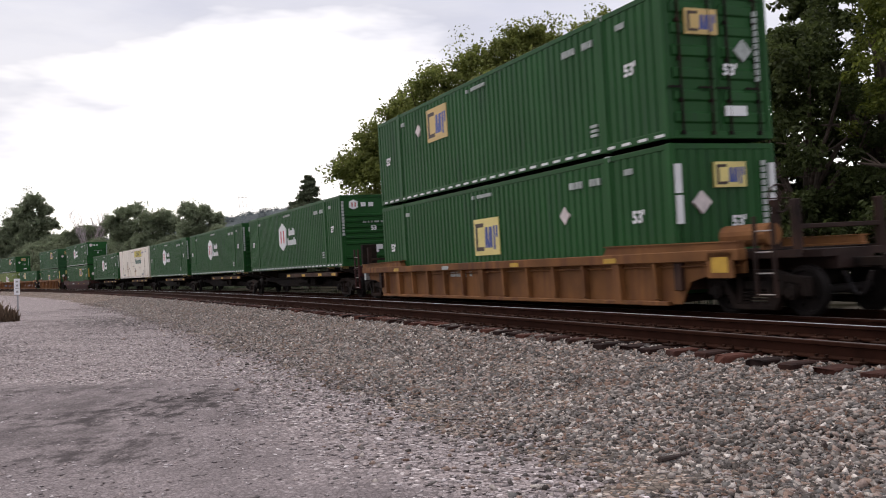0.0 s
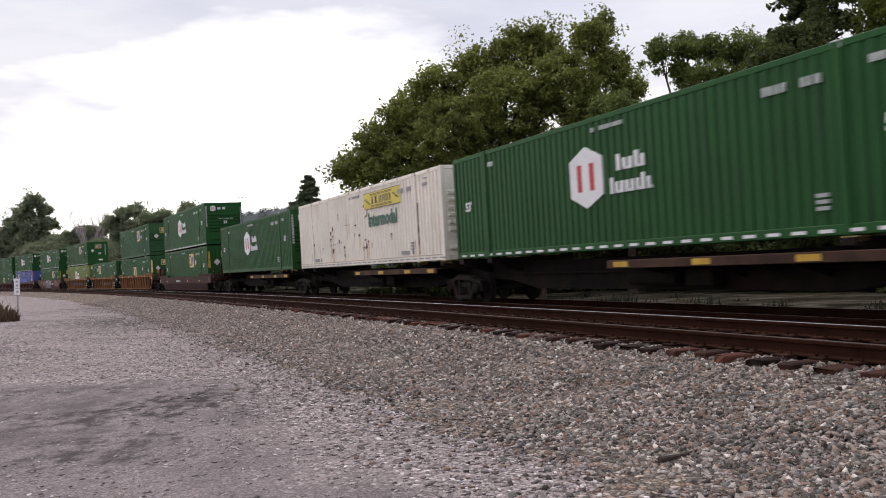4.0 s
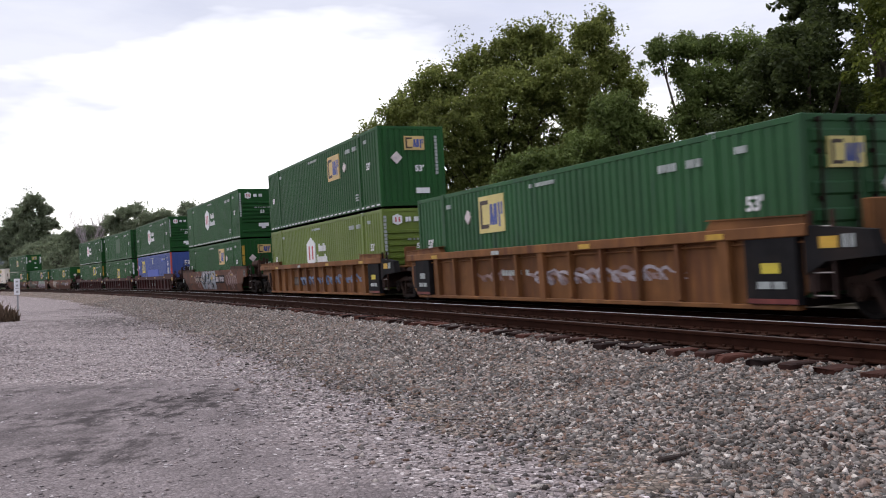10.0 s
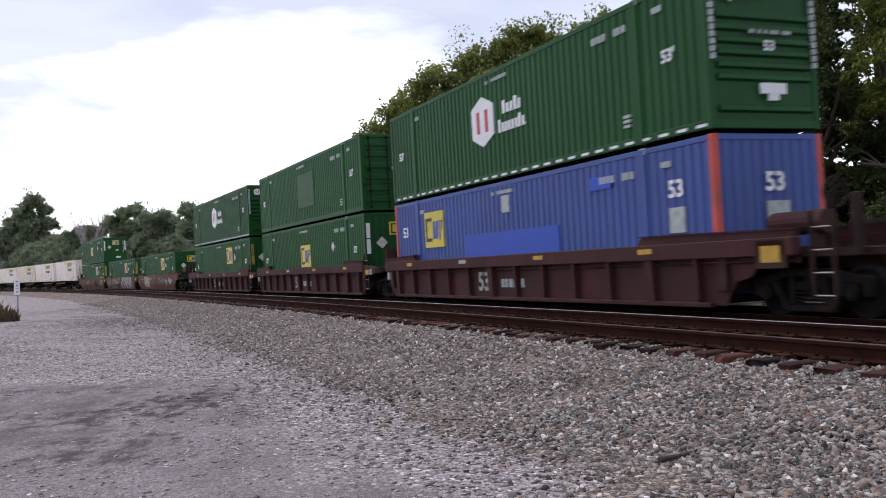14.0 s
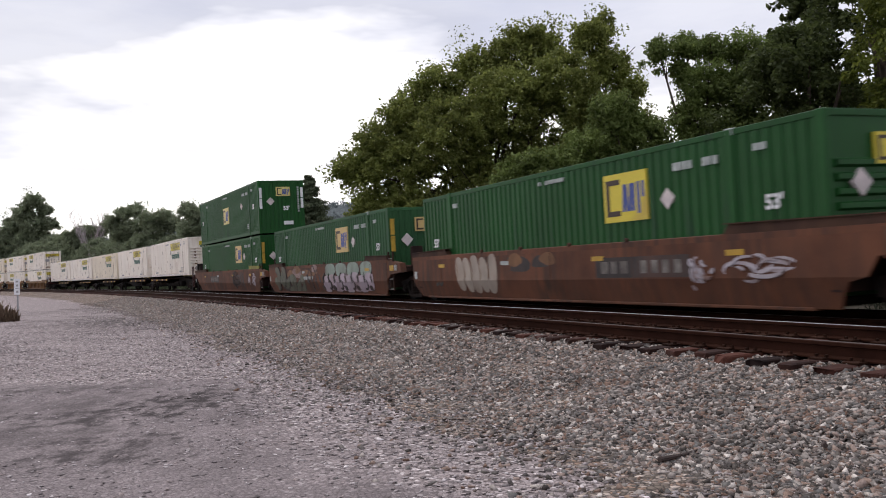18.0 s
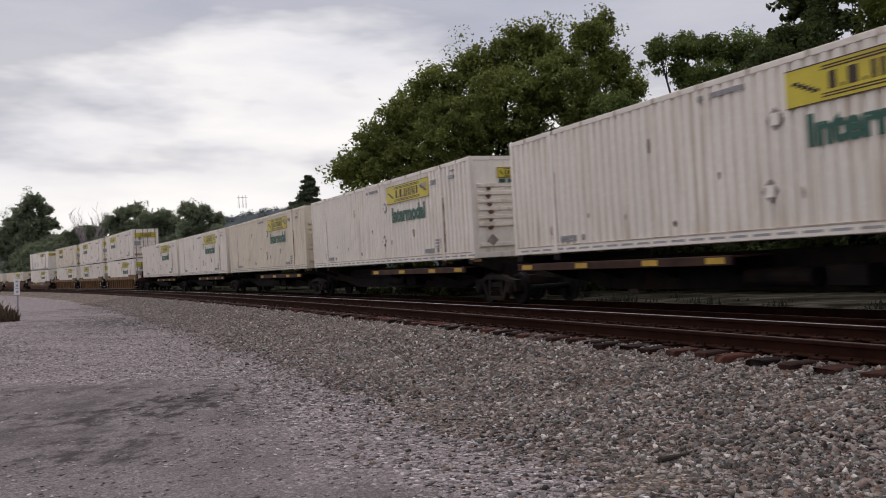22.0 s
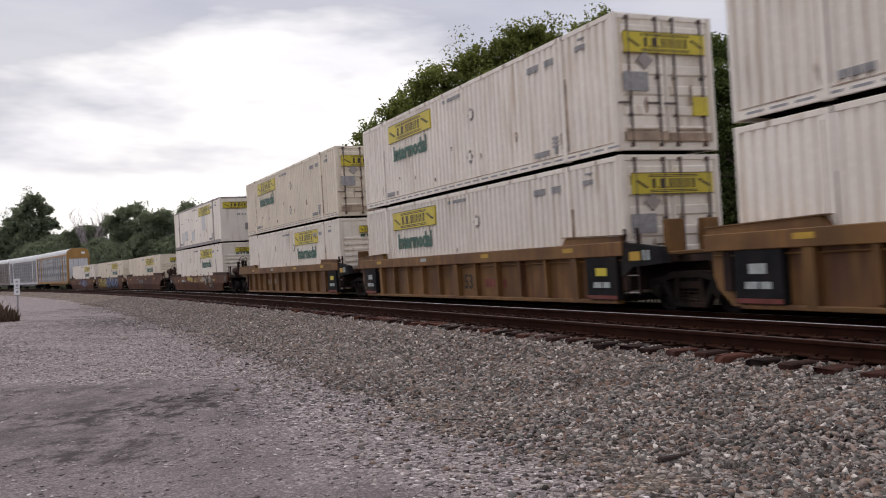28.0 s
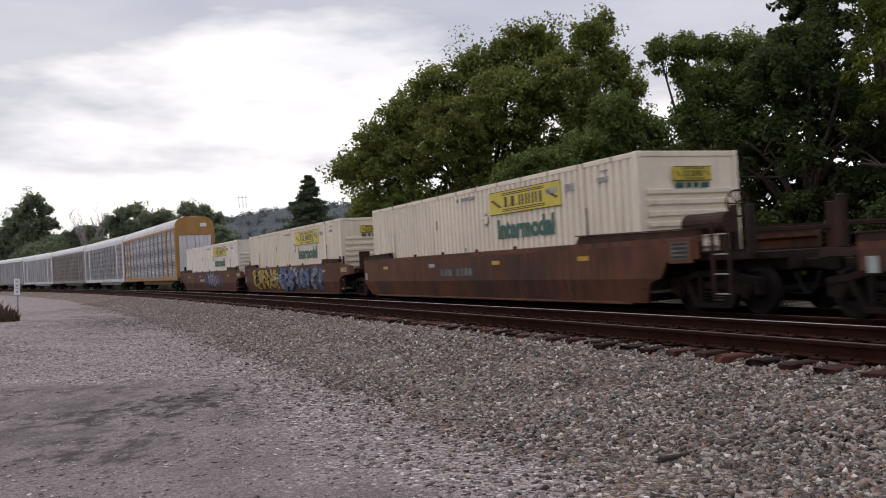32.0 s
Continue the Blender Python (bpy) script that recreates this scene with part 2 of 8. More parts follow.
OAKLEAF = leaf_mat("olive_oak_leaves", (0.200, 0.232, 0.060), (0.315, 0.335, 0.098))
DARKLEAF = leaf_mat("dark_green_leaves", (0.068, 0.089, 0.028), (0.108, 0.132, 0.045))
BLUELEAF = leaf_mat("grey_green_leaves", (0.149, 0.196, 0.054), (0.226, 0.280, 0.089))
LIMELEAF = leaf_mat("yellow_green_leaves", (0.105, 0.130, 0.022), (0.17, 0.19, 0.040))
# lighter than near leaves: haze over the distance is painted into the colour
FARLEAF = leaf_mat("far_leaves_paled_for_haze", (0.240, 0.282, 0.174), (0.324, 0.360, 0.234))
PINELEAF = leaf_mat("dark_needles", (0.12, 0.145, 0.085), (0.18, 0.205, 0.125))
DRYLEAF = leaf_mat("dry_brown_grass", (0.11, 0.075, 0.052), (0.19, 0.135, 0.095))
GRASSBLADE = leaf_mat("rough_green_grass", (0.026, 0.030, 0.018), (0.05, 0.052, 0.032))
# distance haze over the hill is painted in as this pale blue-green
HILLLEAF = leaf_mat("haze_tinted_blue_green_woods", (0.17, 0.20, 0.205), (0.22, 0.25, 0.25))


def gravel_mat(name, cols, size, tint, patch, bump, joint=0.6, stains=(), packed=()):
    """Broken stone: cells of several greys, with dusty patches at a larger scale."""
    m = bpy.data.materials.new(name)
    m.use_nodes = True
    t = m.node_tree
    b = t.nodes["Principled BSDF"]
    b.inputs["Roughness"].default_value, b.inputs["Specular IOR Level"].default_value = 0.95, 0.04
    geo = t.nodes.new("ShaderNodeNewGeometry")
    lk = t.links.new
    vor = t.nodes.new("ShaderNodeTexVoronoi")
    vor.inputs["Scale"].default_value = 1.0 / size
    lk(geo.outputs["Position"], vor.inputs["Vector"])
    sep = t.nodes.new("ShaderNodeSeparateColor")
    lk(vor.outputs["Color"], sep.inputs["Color"])
    ramp = t.nodes.new("ShaderNodeValToRGB")
    ramp.color_ramp.interpolation = "CONSTANT"
    e = ramp.color_ramp.elements
    e[0].color, e[1].color, e[1].position = (*cols[0], 1), (*cols[-1], 1), 0.93
    for i, c in enumerate(cols[1:-1]):
        e.new((i + 1) * 0.93 / (len(cols) - 1)).color = (*c, 1)
    lk(sep.outputs["Red"], ramp.inputs["Fac"])
    colour = ramp.outputs["Color"]

    def mixed(a, c, fac):
        x = t.nodes.new("ShaderNodeMix")
        x.data_type = "RGBA"
        lk(a, x.inputs["A"])
        x.inputs["B"].default_value = (*c, 1)
        lk(fac, x.inputs["Factor"])
        return x.outputs["Result"]

    for sc, lo, hi, c, cover in ((0.22, 0.48, 0.72, patch, 0.5), (1.6, 0.42, 0.75, tint, 0.3), (0.06, 0.45, 0.65, tint, 0.25)):
        n = t.nodes.new("ShaderNodeTexNoise")
        n.inputs["Scale"].default_value, n.inputs["Detail"].default_value = sc, 6
        lk(geo.outputs["Position"], n.inputs["Vector"])
        mr = t.nodes.new("ShaderNodeMapRange")
        mr.inputs["From Min"].default_value, mr.inputs["From Max"].default_value, mr.inputs["To Max"].default_value = lo, hi, cover
        lk(n.outputs["Fac"], mr.inputs["Value"])
        colour = mixed(colour, c, mr.outputs["Result"])
    smooth = None
    for nx, ny, far in packed:
        dot = t.nodes.new("ShaderNodeVectorMath")
        dot.operation = "DOT_PRODUCT"
        dot.inputs[1].default_value = (nx, ny, 0)
        lk(geo.outputs["Position"], dot.inputs[0])
        n = t.nodes.new("ShaderNodeTexNoise")
        n.inputs["Scale"].default_value, n.inputs["Detail"].default_value, n.inputs["Roughness"].default_value = 0.9, 7, 0.65
        lk(geo.outputs["Position"], n.inputs["Vector"])
        ad = t.nodes.new("ShaderNodeMath")
        ad.operation = "MULTIPLY_ADD"
        ad.inputs[1].default_value = 2.6
        lk(n.outputs["Fac"], ad.inputs[0])
        lk(dot.outputs["Value"], ad.inputs[2])
        mr = t.nodes.new("ShaderNodeMapRange")
        mr.inputs["From Min"].default_value, mr.inputs["From Max"].default_value = far + 0.9, far + 1.7
        mr.inputs["To Min"].default_value, mr.inputs["To Max"].default_value = 0.82, 0.0
        lk(ad.outputs["Value"], mr.inputs["Value"])
        if smooth is None:
            smooth = mr.outputs["Result"]
        else:
            lo_ = t.nodes.new("ShaderNodeMath")
            lo_.operation = "MINIMUM"
            lk(smooth, lo_.inputs[0])
            lk(mr.outputs["Result"], lo_.inputs[1])
            smooth = lo_.outputs["Value"]
    if smooth is not None:
        grit = t.nodes.new("ShaderNodeTexNoise")
        grit.inputs["Scale"].default_value, grit.inputs["Detail"].default_value, grit.inputs["Roughness"].default_value = 22.0, 6, 0.75
        lk(geo.outputs["Position"], grit.inputs["Vector"])
        gr = t.nodes.new("ShaderNodeValToRGB")
        gr.color_ramp.elements[0].position, gr.color_ramp.elements[0].color = 0.32, (0.165, 0.140, 0.140, 1)
        gr.color_ramp.elements[1].position, gr.color_ramp.elements[1].color = 0.70, (0.410, 0.350, 0.350, 1)
        lk(grit.outputs["Fac"], gr.inputs["Fac"])
        x = t.nodes.new("ShaderNodeMix")
        x.data_type = "RGBA"
        lk(colour, x.inputs["A"])
        lk(gr.outputs["Color"], x.inputs["B"])
        lk(smooth, x.inputs["Factor"])
        worn = t.nodes.new("ShaderNodeMapping")
        worn.inputs["Scale"].default_value = (1.0, 0.4, 1.0)
        lk(geo.outputs["Position"], worn.inputs["Vector"])
        n = t.nodes.new("ShaderNodeTexNoise")
        n.inputs["Scale"].default_value, n.inputs["Detail"].default_value, n.inputs["Roughness"].default_value = 1.4, 6, 0.62
        lk(worn.outputs["Vector"], n.inputs["Vector"])
        mr = t.nodes.new("ShaderNodeMapRange")
        mr.inputs["From Min"].default_value, mr.inputs["From Max"].default_value, mr.inputs["To Max"].default_value = 0.46, 0.66, 0.75
        lk(n.outputs["Fac"], mr.inputs["Value"])
        both = t.nodes.new("ShaderNodeMath")
        both.operation = "MULTIPLY"
        lk(mr.outputs["Result"], both.inputs[0])
        lk(smooth, both.inputs[1])
        colour = mixed(x.outputs["Result"], (0.165, 0.140, 0.141), both.outputs["Value"])
    for sx, sy, rad, stretch, turn, strong in stains:
        mp = t.nodes.new("ShaderNodeMapping")
        mp.vector_type = "TEXTURE"
        mp.inputs["Location"].default_value = (sx, sy, -0.75)
        mp.inputs["Rotation"].default_value = (0, 0, radians(turn))
        mp.inputs["Scale"].default_value = (rad * stretch, rad, 5.0)
        lk(geo.outputs["Position"], mp.inputs["Vector"])
        ln = t.nodes.new("ShaderNodeVectorMath")
        ln.operation = "LENGTH"
        lk(mp.outputs["Vector"], ln.inputs[0])
        n = t.nodes.new("ShaderNodeTexNoise")
        n.inputs["Scale"].default_value, n.inputs["Detail"].default_value, n.inputs["Roughness"].default_value = 4.2, 8, 0.72
        draw = t.nodes.new("ShaderNodeMapping")
        draw.inputs["Scale"].default_value = (1.0, 0.55, 1.0)
        lk(geo.outputs["Position"], draw.inputs["Vector"])
        lk(draw.outputs["Vector"], n.inputs["Vector"])
        ad = t.nodes.new("ShaderNodeMath")
        ad.operation = "MULTIPLY_ADD"
        ad.inputs[1].default_value = 6.0
        lk(n.outputs["Fac"], ad.inputs[0])
        lk(ln.outputs["Value"], ad.inputs[2])
        mr = t.nodes.new("ShaderNodeMapRange")
        mr.inputs["From Min"].default_value, mr.inputs["From Max"].default_value = 3.05, 3.85
        mr.inputs["To Min"].default_value, mr.inputs["To Max"].default_value = strong, 0.0
        lk(ad.outputs["Value"], mr.inputs["Value"])
        colour = mixed(colour, (0.062, 0.053, 0.053), mr.outputs["Result"])
    edge = t.nodes.new("ShaderNodeTexVoronoi")
    edge.feature = "DISTANCE_TO_EDGE"
    edge.inputs["Scale"].default_value = 1.0 / size
    lk(geo.outputs["Position"], edge.inputs["Vector"])
    er = t.nodes.new("ShaderNodeMapRange")
    er.inputs["From Min"].default_value, er.inputs["From Max"].default_value = 0.0, 0.16
    er.inputs["To Min"].default_value, er.inputs["To Max"].default_value = joint, 0.0
    lk(edge.outputs["Distance"], er.inputs["Value"])
    colour = mixed(colour, (0.05, 0.044, 0.042), er.outputs["Result"])
    lk(colour, b.inputs["Base Color"])
    bp = t.nodes.new("ShaderNodeBump")
    bp.inputs["Strength"].default_value, bp.inputs["Distance"].default_value = bump, size * 0.6
    lk(vor.outputs["Distance"], bp.inputs["Height"])
    bp.invert = True
    lk(bp.outputs["Normal"], b.inputs["Normal"])
    return m


# dark damp stains on the lot: place, radius, stretch, turn, strength
STAINS = [(-3.3, 11.6, 1.4, 0.66, 15, 0.92), (-3.2, 12.7, 0.8, 0.8, 0, 0.55), (-4.2, 10.5, 0.95, 0.95, 10, 0.6), (-4.7, 11.6, 1.6, 1.1, 0, 0.35), (-3.15, 8.4, 0.8, 1.15, 0, 0.7), (-4.3, 9.2, 1.7, 0.95, 0, 0.38), (-12.9, 35.2, 8.0, 0.42, 20, 0.8), (-5.6, 13.4, 0.8, 1.8, 0, 0.5)]
# the driven part of the lot, packed smooth: it lies left of a line and short of another
PACKED = ((0.928, 0.372, 1.90), (0.06, 1.0, 13.7))
LOT = gravel_mat("packed_gravel_lot", [(0.262, 0.220, 0.214), (0.397, 0.338, 0.332), (0.506, 0.433, 0.424), (0.155, 0.132, 0.129), (0.422, 0.352, 0.338), (0.82, 0.735, 0.715)], 0.040, (0.402, 0.341, 0.335), (0.316, 0.265, 0.260), 0.7, 0.5, STAINS, PACKED)
BALLAST = gravel_mat("crushed_stone_ballast", [(0.176, 0.147, 0.121), (0.321, 0.264, 0.225), (0.417, 0.345, 0.293), (0.116, 0.095, 0.080), (0.351, 0.240, 0.177), (0.665, 0.552, 0.475)], 0.055, (0.283, 0.228, 0.191), (0.217, 0.164, 0.135), 1.0, 0.85)


def stone_mat(name, cols):
    m = bpy.data.materials.new(name)
    m.use_nodes = True
    t = m.node_tree
    b = t.nodes["Principled BSDF"]
    b.inputs["Roughness"].default_value, b.inputs["Specular IOR Level"].default_value = 0.8, 0.2
    geo = t.nodes.new("ShaderNodeNewGeometry")
    ramp = t.nodes.new("ShaderNodeValToRGB")
    ramp.color_ramp.interpolation = "CONSTANT"
    e = ramp.color_ramp.elements
    e[0].color, e[1].color, e[1].position = (*cols[0], 1), (*cols[-1], 1), 0.97
    for i, c in enumerate(cols[1:-1]):
        e.new((i + 1) * 0.97 / (len(cols) - 1)).color = (*c, 1)
    t.links.new(geo.outputs["Random Per Island"], ramp.inputs["Fac"])
    n = t.nodes.new("ShaderNodeTexNoise")
    n.inputs["Scale"].default_value, n.inputs["Detail"].default_value, n.inputs["Roughness"].default_value = 38.0, 4, 0.7
    t.links.new(geo.outputs["Position"], n.inputs["Vector"])
    h = t.nodes.new("ShaderNodeHueSaturation")
    mr = t.nodes.new("ShaderNodeMapRange")
    mr.inputs["From Min"].default_value, mr.inputs["From Max"].default_value = 0.3, 0.7
    mr.inputs["To Min"].default_value, mr.inputs["To Max"].default_value = 0.68, 1.32
    t.links.new(n.outputs["Fac"], mr.inputs["Value"])
    t.links.new(mr.outputs["Result"], h.inputs["Value"])
    t.links.new(ramp.outputs["Color"], h.inputs["Color"])
    t.links.new(h.outputs["Color"], b.inputs["Base Color"])
    return m


STONE = stone_mat("broken_ballast_stone", [(0.099, 0.086, 0.077), (0.190, 0.171, 0.157), (0.285, 0.251, 0.225), (0.143, 0.126, 0.116), (0.270, 0.191, 0.152), (0.351, 0.307, 0.278), (0.061, 0.052, 0.046), (0.167, 0.158, 0.148), (0.204, 0.132, 0.100), (0.417, 0.363, 0.326), (0.181, 0.147, 0.129), (0.313, 0.237, 0.201), (0.114, 0.097, 0.084), (0.664, 0.595, 0.536)])
PEBBLE = stone_mat("pale_lot_pebble", [(0.289, 0.250, 0.246), (0.397, 0.345, 0.340), (0.170, 0.146, 0.145), (0.460, 0.404, 0.398), (0.343, 0.285, 0.270), (0.541, 0.480, 0.474), (0.170, 0.146, 0.143), (0.800, 0.730, 0.716)])
MEADOW = mat("rough_meadow_soil", (0.030, 0.027, 0.018), 0.9, var=0.35, scale=0.4, bump=0.6, bscale=6, dirt=(0.10, 0.088, 0.075), amount=0.6, rnd=0, spec=0.0)
TWIG = mat("dark_wet_stick", (0.06, 0.042, 0.036), 0.8, var=0.2, scale=8, bump=0.4)

# ---------------------------------------------------------------- mesh tools


class Shape:
    """Gathers solids into one mesh."""

    def __init__(self):
        self.v, self.f = [], []

    def add(self, verts, faces):
        k = len(self.v)
        self.v += [tuple(p) for p in verts]
        self.f += [tuple(i + k for i in f) for f in faces]
        return self

    def box(self, x0, x1, y0, y1, z0, z1, c=0.0):
        """A block from corner to corner; c: its chamfer."""
        lo, hi = (x0, y0, z0), (x1, y1, z1)
        if not c:
            vs = [(hi[0] if i & 1 else lo[0], hi[1] if i & 2 else lo[1], hi[2] if i & 4 else lo[2]) for i in range(8)]
            return self.add(vs, [(0, 2, 3, 1), (4, 5, 7, 6), (0, 1, 5, 4), (2, 6, 7, 3), (0, 4, 6, 2), (1, 3, 7, 5)])
        c = min(c, *(0.45 * (b - a) for a, b in zip(lo, hi)))
        vs, idx = [], {}
        for s in [(a, b, d) for a in (0, 1) for b in (0, 1) for d in (0, 1)]:
            for ax in range(3):
                p = [(hi[i] - (0 if i == ax else c)) if s[i] else (lo[i] + (0 if i == ax else c)) for i in range(3)]
                idx[s, ax] = len(vs)
                vs.append(p)
        fs = []
        for ax in range(3):
            o = [i for i in range(3) if i != ax]
            for side in (0, 1):
                ring = []
                for a, b in ((0, 0), (1, 0), (1, 1), (0, 1)):
                    s = [0, 0, 0]
                    s[ax], s[o[0]], s[o[1]] = side, a, b
                    ring.append(idx[tuple(s), ax])
                fs.append(ring if (side == 1) == (ax != 1) else ring[::-1])
            for a in (0, 1):
                for b in (0, 1):
                    s0, s1 = [0, 0, 0], [0, 0, 0]
                    s0[o[0]] = s1[o[0]] = a
                    s0[o[1]] = s1[o[1]] = b
                    s0[ax], s1[ax] = 0, 1
                    s0, s1 = tuple(s0), tuple(s1)
                    fs.append((idx[s0, o[0]], idx[s1, o[0]], idx[s1, o[1]], idx[s0, o[1]]))
        for s in [(a, b, d) for a in (0, 1) for b in (0, 1) for d in (0, 1)]:
            fs.append((idx[s, 0], idx[s, 1], idx[s, 2]))
        return self.add(vs, fs)

    def prism(self, poly, axis, a, b):
        """A flat outline pushed along an axis from a to b. The outline lies in the other two axes, in order."""
        n = len(poly)
        put = {"x": lambda p, k: (k, p[0], p[1]), "y": lambda p, k: (p[0], k, p[1]), "z": lambda p, k: (p[0], p[1], k)}[axis]
        vs = [put(p, a) for p in poly] + [put(p, b) for p in poly]
        return self.add(vs, [tuple(range(n))[::-1], tuple(range(n, 2 * n))] + [(i, (i + 1) % n, n + (i + 1) % n, n + i) for i in range(n)])

    def tube(self, p0, p1, r0, r1=None, n=10, caps=True):
        p0, p1 = Vector(p0), Vector(p1)
        r1 = r0 if r1 is None else r1
        q = (p1 - p0).to_track_quat("Z", "Y")
        vs = []
        for p, r in ((p0, r0), (p1, r1)):
            vs += [p + q @ Vector((r * math.cos(2 * math.pi * i / n), r * math.sin(2 * math.pi * i / n), 0)) for i in range(n)]
        fs = [(i, (i + 1) % n, n + (i + 1) % n, n + i) for i in range(n)]
        return self.add(vs, fs + ([tuple(range(n))[::-1], tuple(range(n, 2 * n))] if caps else []))

    def mesh(self, name, material, smooth=False):
        me = bpy.data.meshes.new(name)
        me.from_pydata(self.v, [], self.f)
        bm = bmesh.new()
        bm.from_mesh(me)
        bmesh.ops.recalc_face_normals(bm, faces=bm.faces)
        bm.to_mesh(me)
        bm.free()
        me.materials.append(material)
        if smooth:
            me.polygons.foreach_set("use_smooth", [True] * len(me.polygons))
        return me


KEPT = {}


def part(name, shape, material, parent=None, label="", at=None, key=None, smooth=False):
    """One mesh object under a thing or a part. shape: a Shape, or a function that makes one, kept under key."""
    k = (key, material.name) if key else None
    if k and k in KEPT:
        me = KEPT[k]
    else:
        me = (shape() if callable(shape) else shape).mesh(name, material, smooth)
        if k:
            KEPT[k] = me
    ob = new(name, me)
    ob.parent = parent
    if at is not None:
        ob.matrix_basis = at
    if label:
        tagged(ob, label)
    return ob


TEXTS = {}


def lettering(text, size, material, parent, at, name="lettering", bold=0.0):
    """Painted letters, with the built-in font, as a thin mesh."""
    k = (text, size, material.name, bold)
    if k not in TEXTS:
        cu = bpy.data.curves.new("letters", "FONT")
        cu.body, cu.size, cu.align_x, cu.align_y = text, size, "CENTER", "CENTER"
        cu.extrude, cu.offset = 0.002, bold
        cu.resolution_u = 3
        tmp = bpy.data.objects.new("letters", cu)
        scene.collection.objects.link(tmp)
        bpy.context.view_layer.update()
        me = bpy.data.meshes.new_from_object(tmp.evaluated_get(bpy.context.evaluated_depsgraph_get()))
        me.materials.clear()
        me.materials.append(material)
        bpy.data.objects.remove(tmp)
        TEXTS[k] = me
    ob = new(name, TEXTS[k])
    ob.parent, ob.matrix_basis = parent, at
    return ob


# ---------------------------------------------------------------- the line of the tracks
BANK = 0.0348
NEAR_OFFSET, NEAR_RISE = 3.80, 0.0365
STEP = 0.5
LINE_S = np.arange(-700, 1000, STEP)
CURVE = np.where(LINE_S < -60, 0.0, np.where(LINE_S > 330, 0.0, 0.0012 + 0.000063 * LINE_S / 100))
zero = int(round(700 / STEP))
LINE_TH = np.cumsum(CURVE) * STEP
LINE_TH = 1.96795 + LINE_TH - LINE_TH[zero]
LINE_X = np.cumsum(np.cos(LINE_TH)) * STEP
LINE_Y = np.cumsum(np.sin(LINE_TH)) * STEP
LINE_X = 7.431 + LINE_X - LINE_X[zero]
LINE_Y = 13.207 + LINE_Y - LINE_Y[zero]


def line_at(s):
    return np.interp(s, LINE_S, LINE_X), np.interp(s, LINE_S, LINE_Y), np.interp(s, LINE_S, LINE_TH)


def beside(s, n, z=0.0):
    """The point n metres towards the camera's side of the train's track at s metres along it, level."""
    x, y, th = line_at(s)
    return (x - math.sin(th) * n, y + math.cos(th) * n, z)


def on_track(s, near=False):
    """The pose of the track at s: x along the line, y towards the camera's side, leaning with the bank."""
    x, y, th = line_at(s)
    off, rise = (NEAR_OFFSET, NEAR_RISE) if near else (0.0, 0.0)
    return Matrix.Translation((x - math.sin(th) * off, y + math.cos(th) * off, rise)) @ Matrix.Rotation(th, 4, "Z") @ Matrix.Rotation(-BANK, 4, "X")


def carried_pose(s, half=7.0):
    """The pose of a vehicle centred at s that rests on the track at two pivots."""
    xa, ya, _ = line_at(s - half)
    xb, yb, _ = line_at(s + half)
    th = math.atan2(yb - ya, xb - xa)
    return Matrix.Translation(((xa + xb) / 2, (ya + yb) / 2, 0)) @ Matrix.Rotation(th, 4, "Z") @ Matrix.Rotation(-BANK, 4, "X")


def run(t):
    """How far the train has gone at t seconds, counted from 16 s."""
    a = t - 16.0
    return 16.3177 * a + 0.01935 * a * a - 0.0000963 * a ** 3


MOVERS = []  # thing, its place u along the train, height over the rail
SPINNERS = []  # wheel pair, its place along the train, its pose under its truck

# ---------------------------------------------------------------- ground
GROUND_Z = -0.75


def swell(x, y):
    """The lot's gentle unevenness over its mean level."""
    p = Vector((x, y, 0))
    return 0.035 * noise.noise(p * 0.35) + 0.02 * noise.noise(p * 1.1)


def graded(lo, hi, fine, near, grow):
    out, x, step = [0.0], 0.0, fine
    for sign, end in ((1, hi), (-1, lo)):
        x, step = 0.0, fine
        while abs(x) < abs(end):
            step = fine if abs(x) < near else step * grow
            x += sign * step
            out.append(x)
    return np.array(sorted(out))


def build_ground():
    gx = graded(-4500, 4500, 0.3, 14, 1.09)
    gy = graded(-4500, 4500, 0.3, 22, 1.09)
    X, Y = np.meshgrid(gx, gy)
    r = np.hypot(X, Y)
    Z = np.empty_like(X)
    for i in range(X.shape[0]):
        for j in range(X.shape[1]):
            Z[i, j] = swell(X[i, j], Y[i, j]) if r[i, j] < 120 else 0.0
    Z += GROUND_Z
    me = bpy.data.meshes.new("ground")
    ny, nx = X.shape
    verts = np.stack([X.ravel(), Y.ravel(), Z.ravel()], 1)
    a = (np.arange(ny - 1)[:, None] * nx + np.arange(nx - 1)[None, :]).ravel()
    me.from_pydata(verts.tolist(), [], np.stack([a, a + 1, a + 1 + nx, a + nx], 1).tolist())
    me.materials.append(LOT)
    me.polygons.foreach_set("use_smooth", [True] * len(me.polygons))
    return tagged(new("ground", me), "packed grey gravel lot with dusty dark patches", "ground", kind="structure")


build_ground()


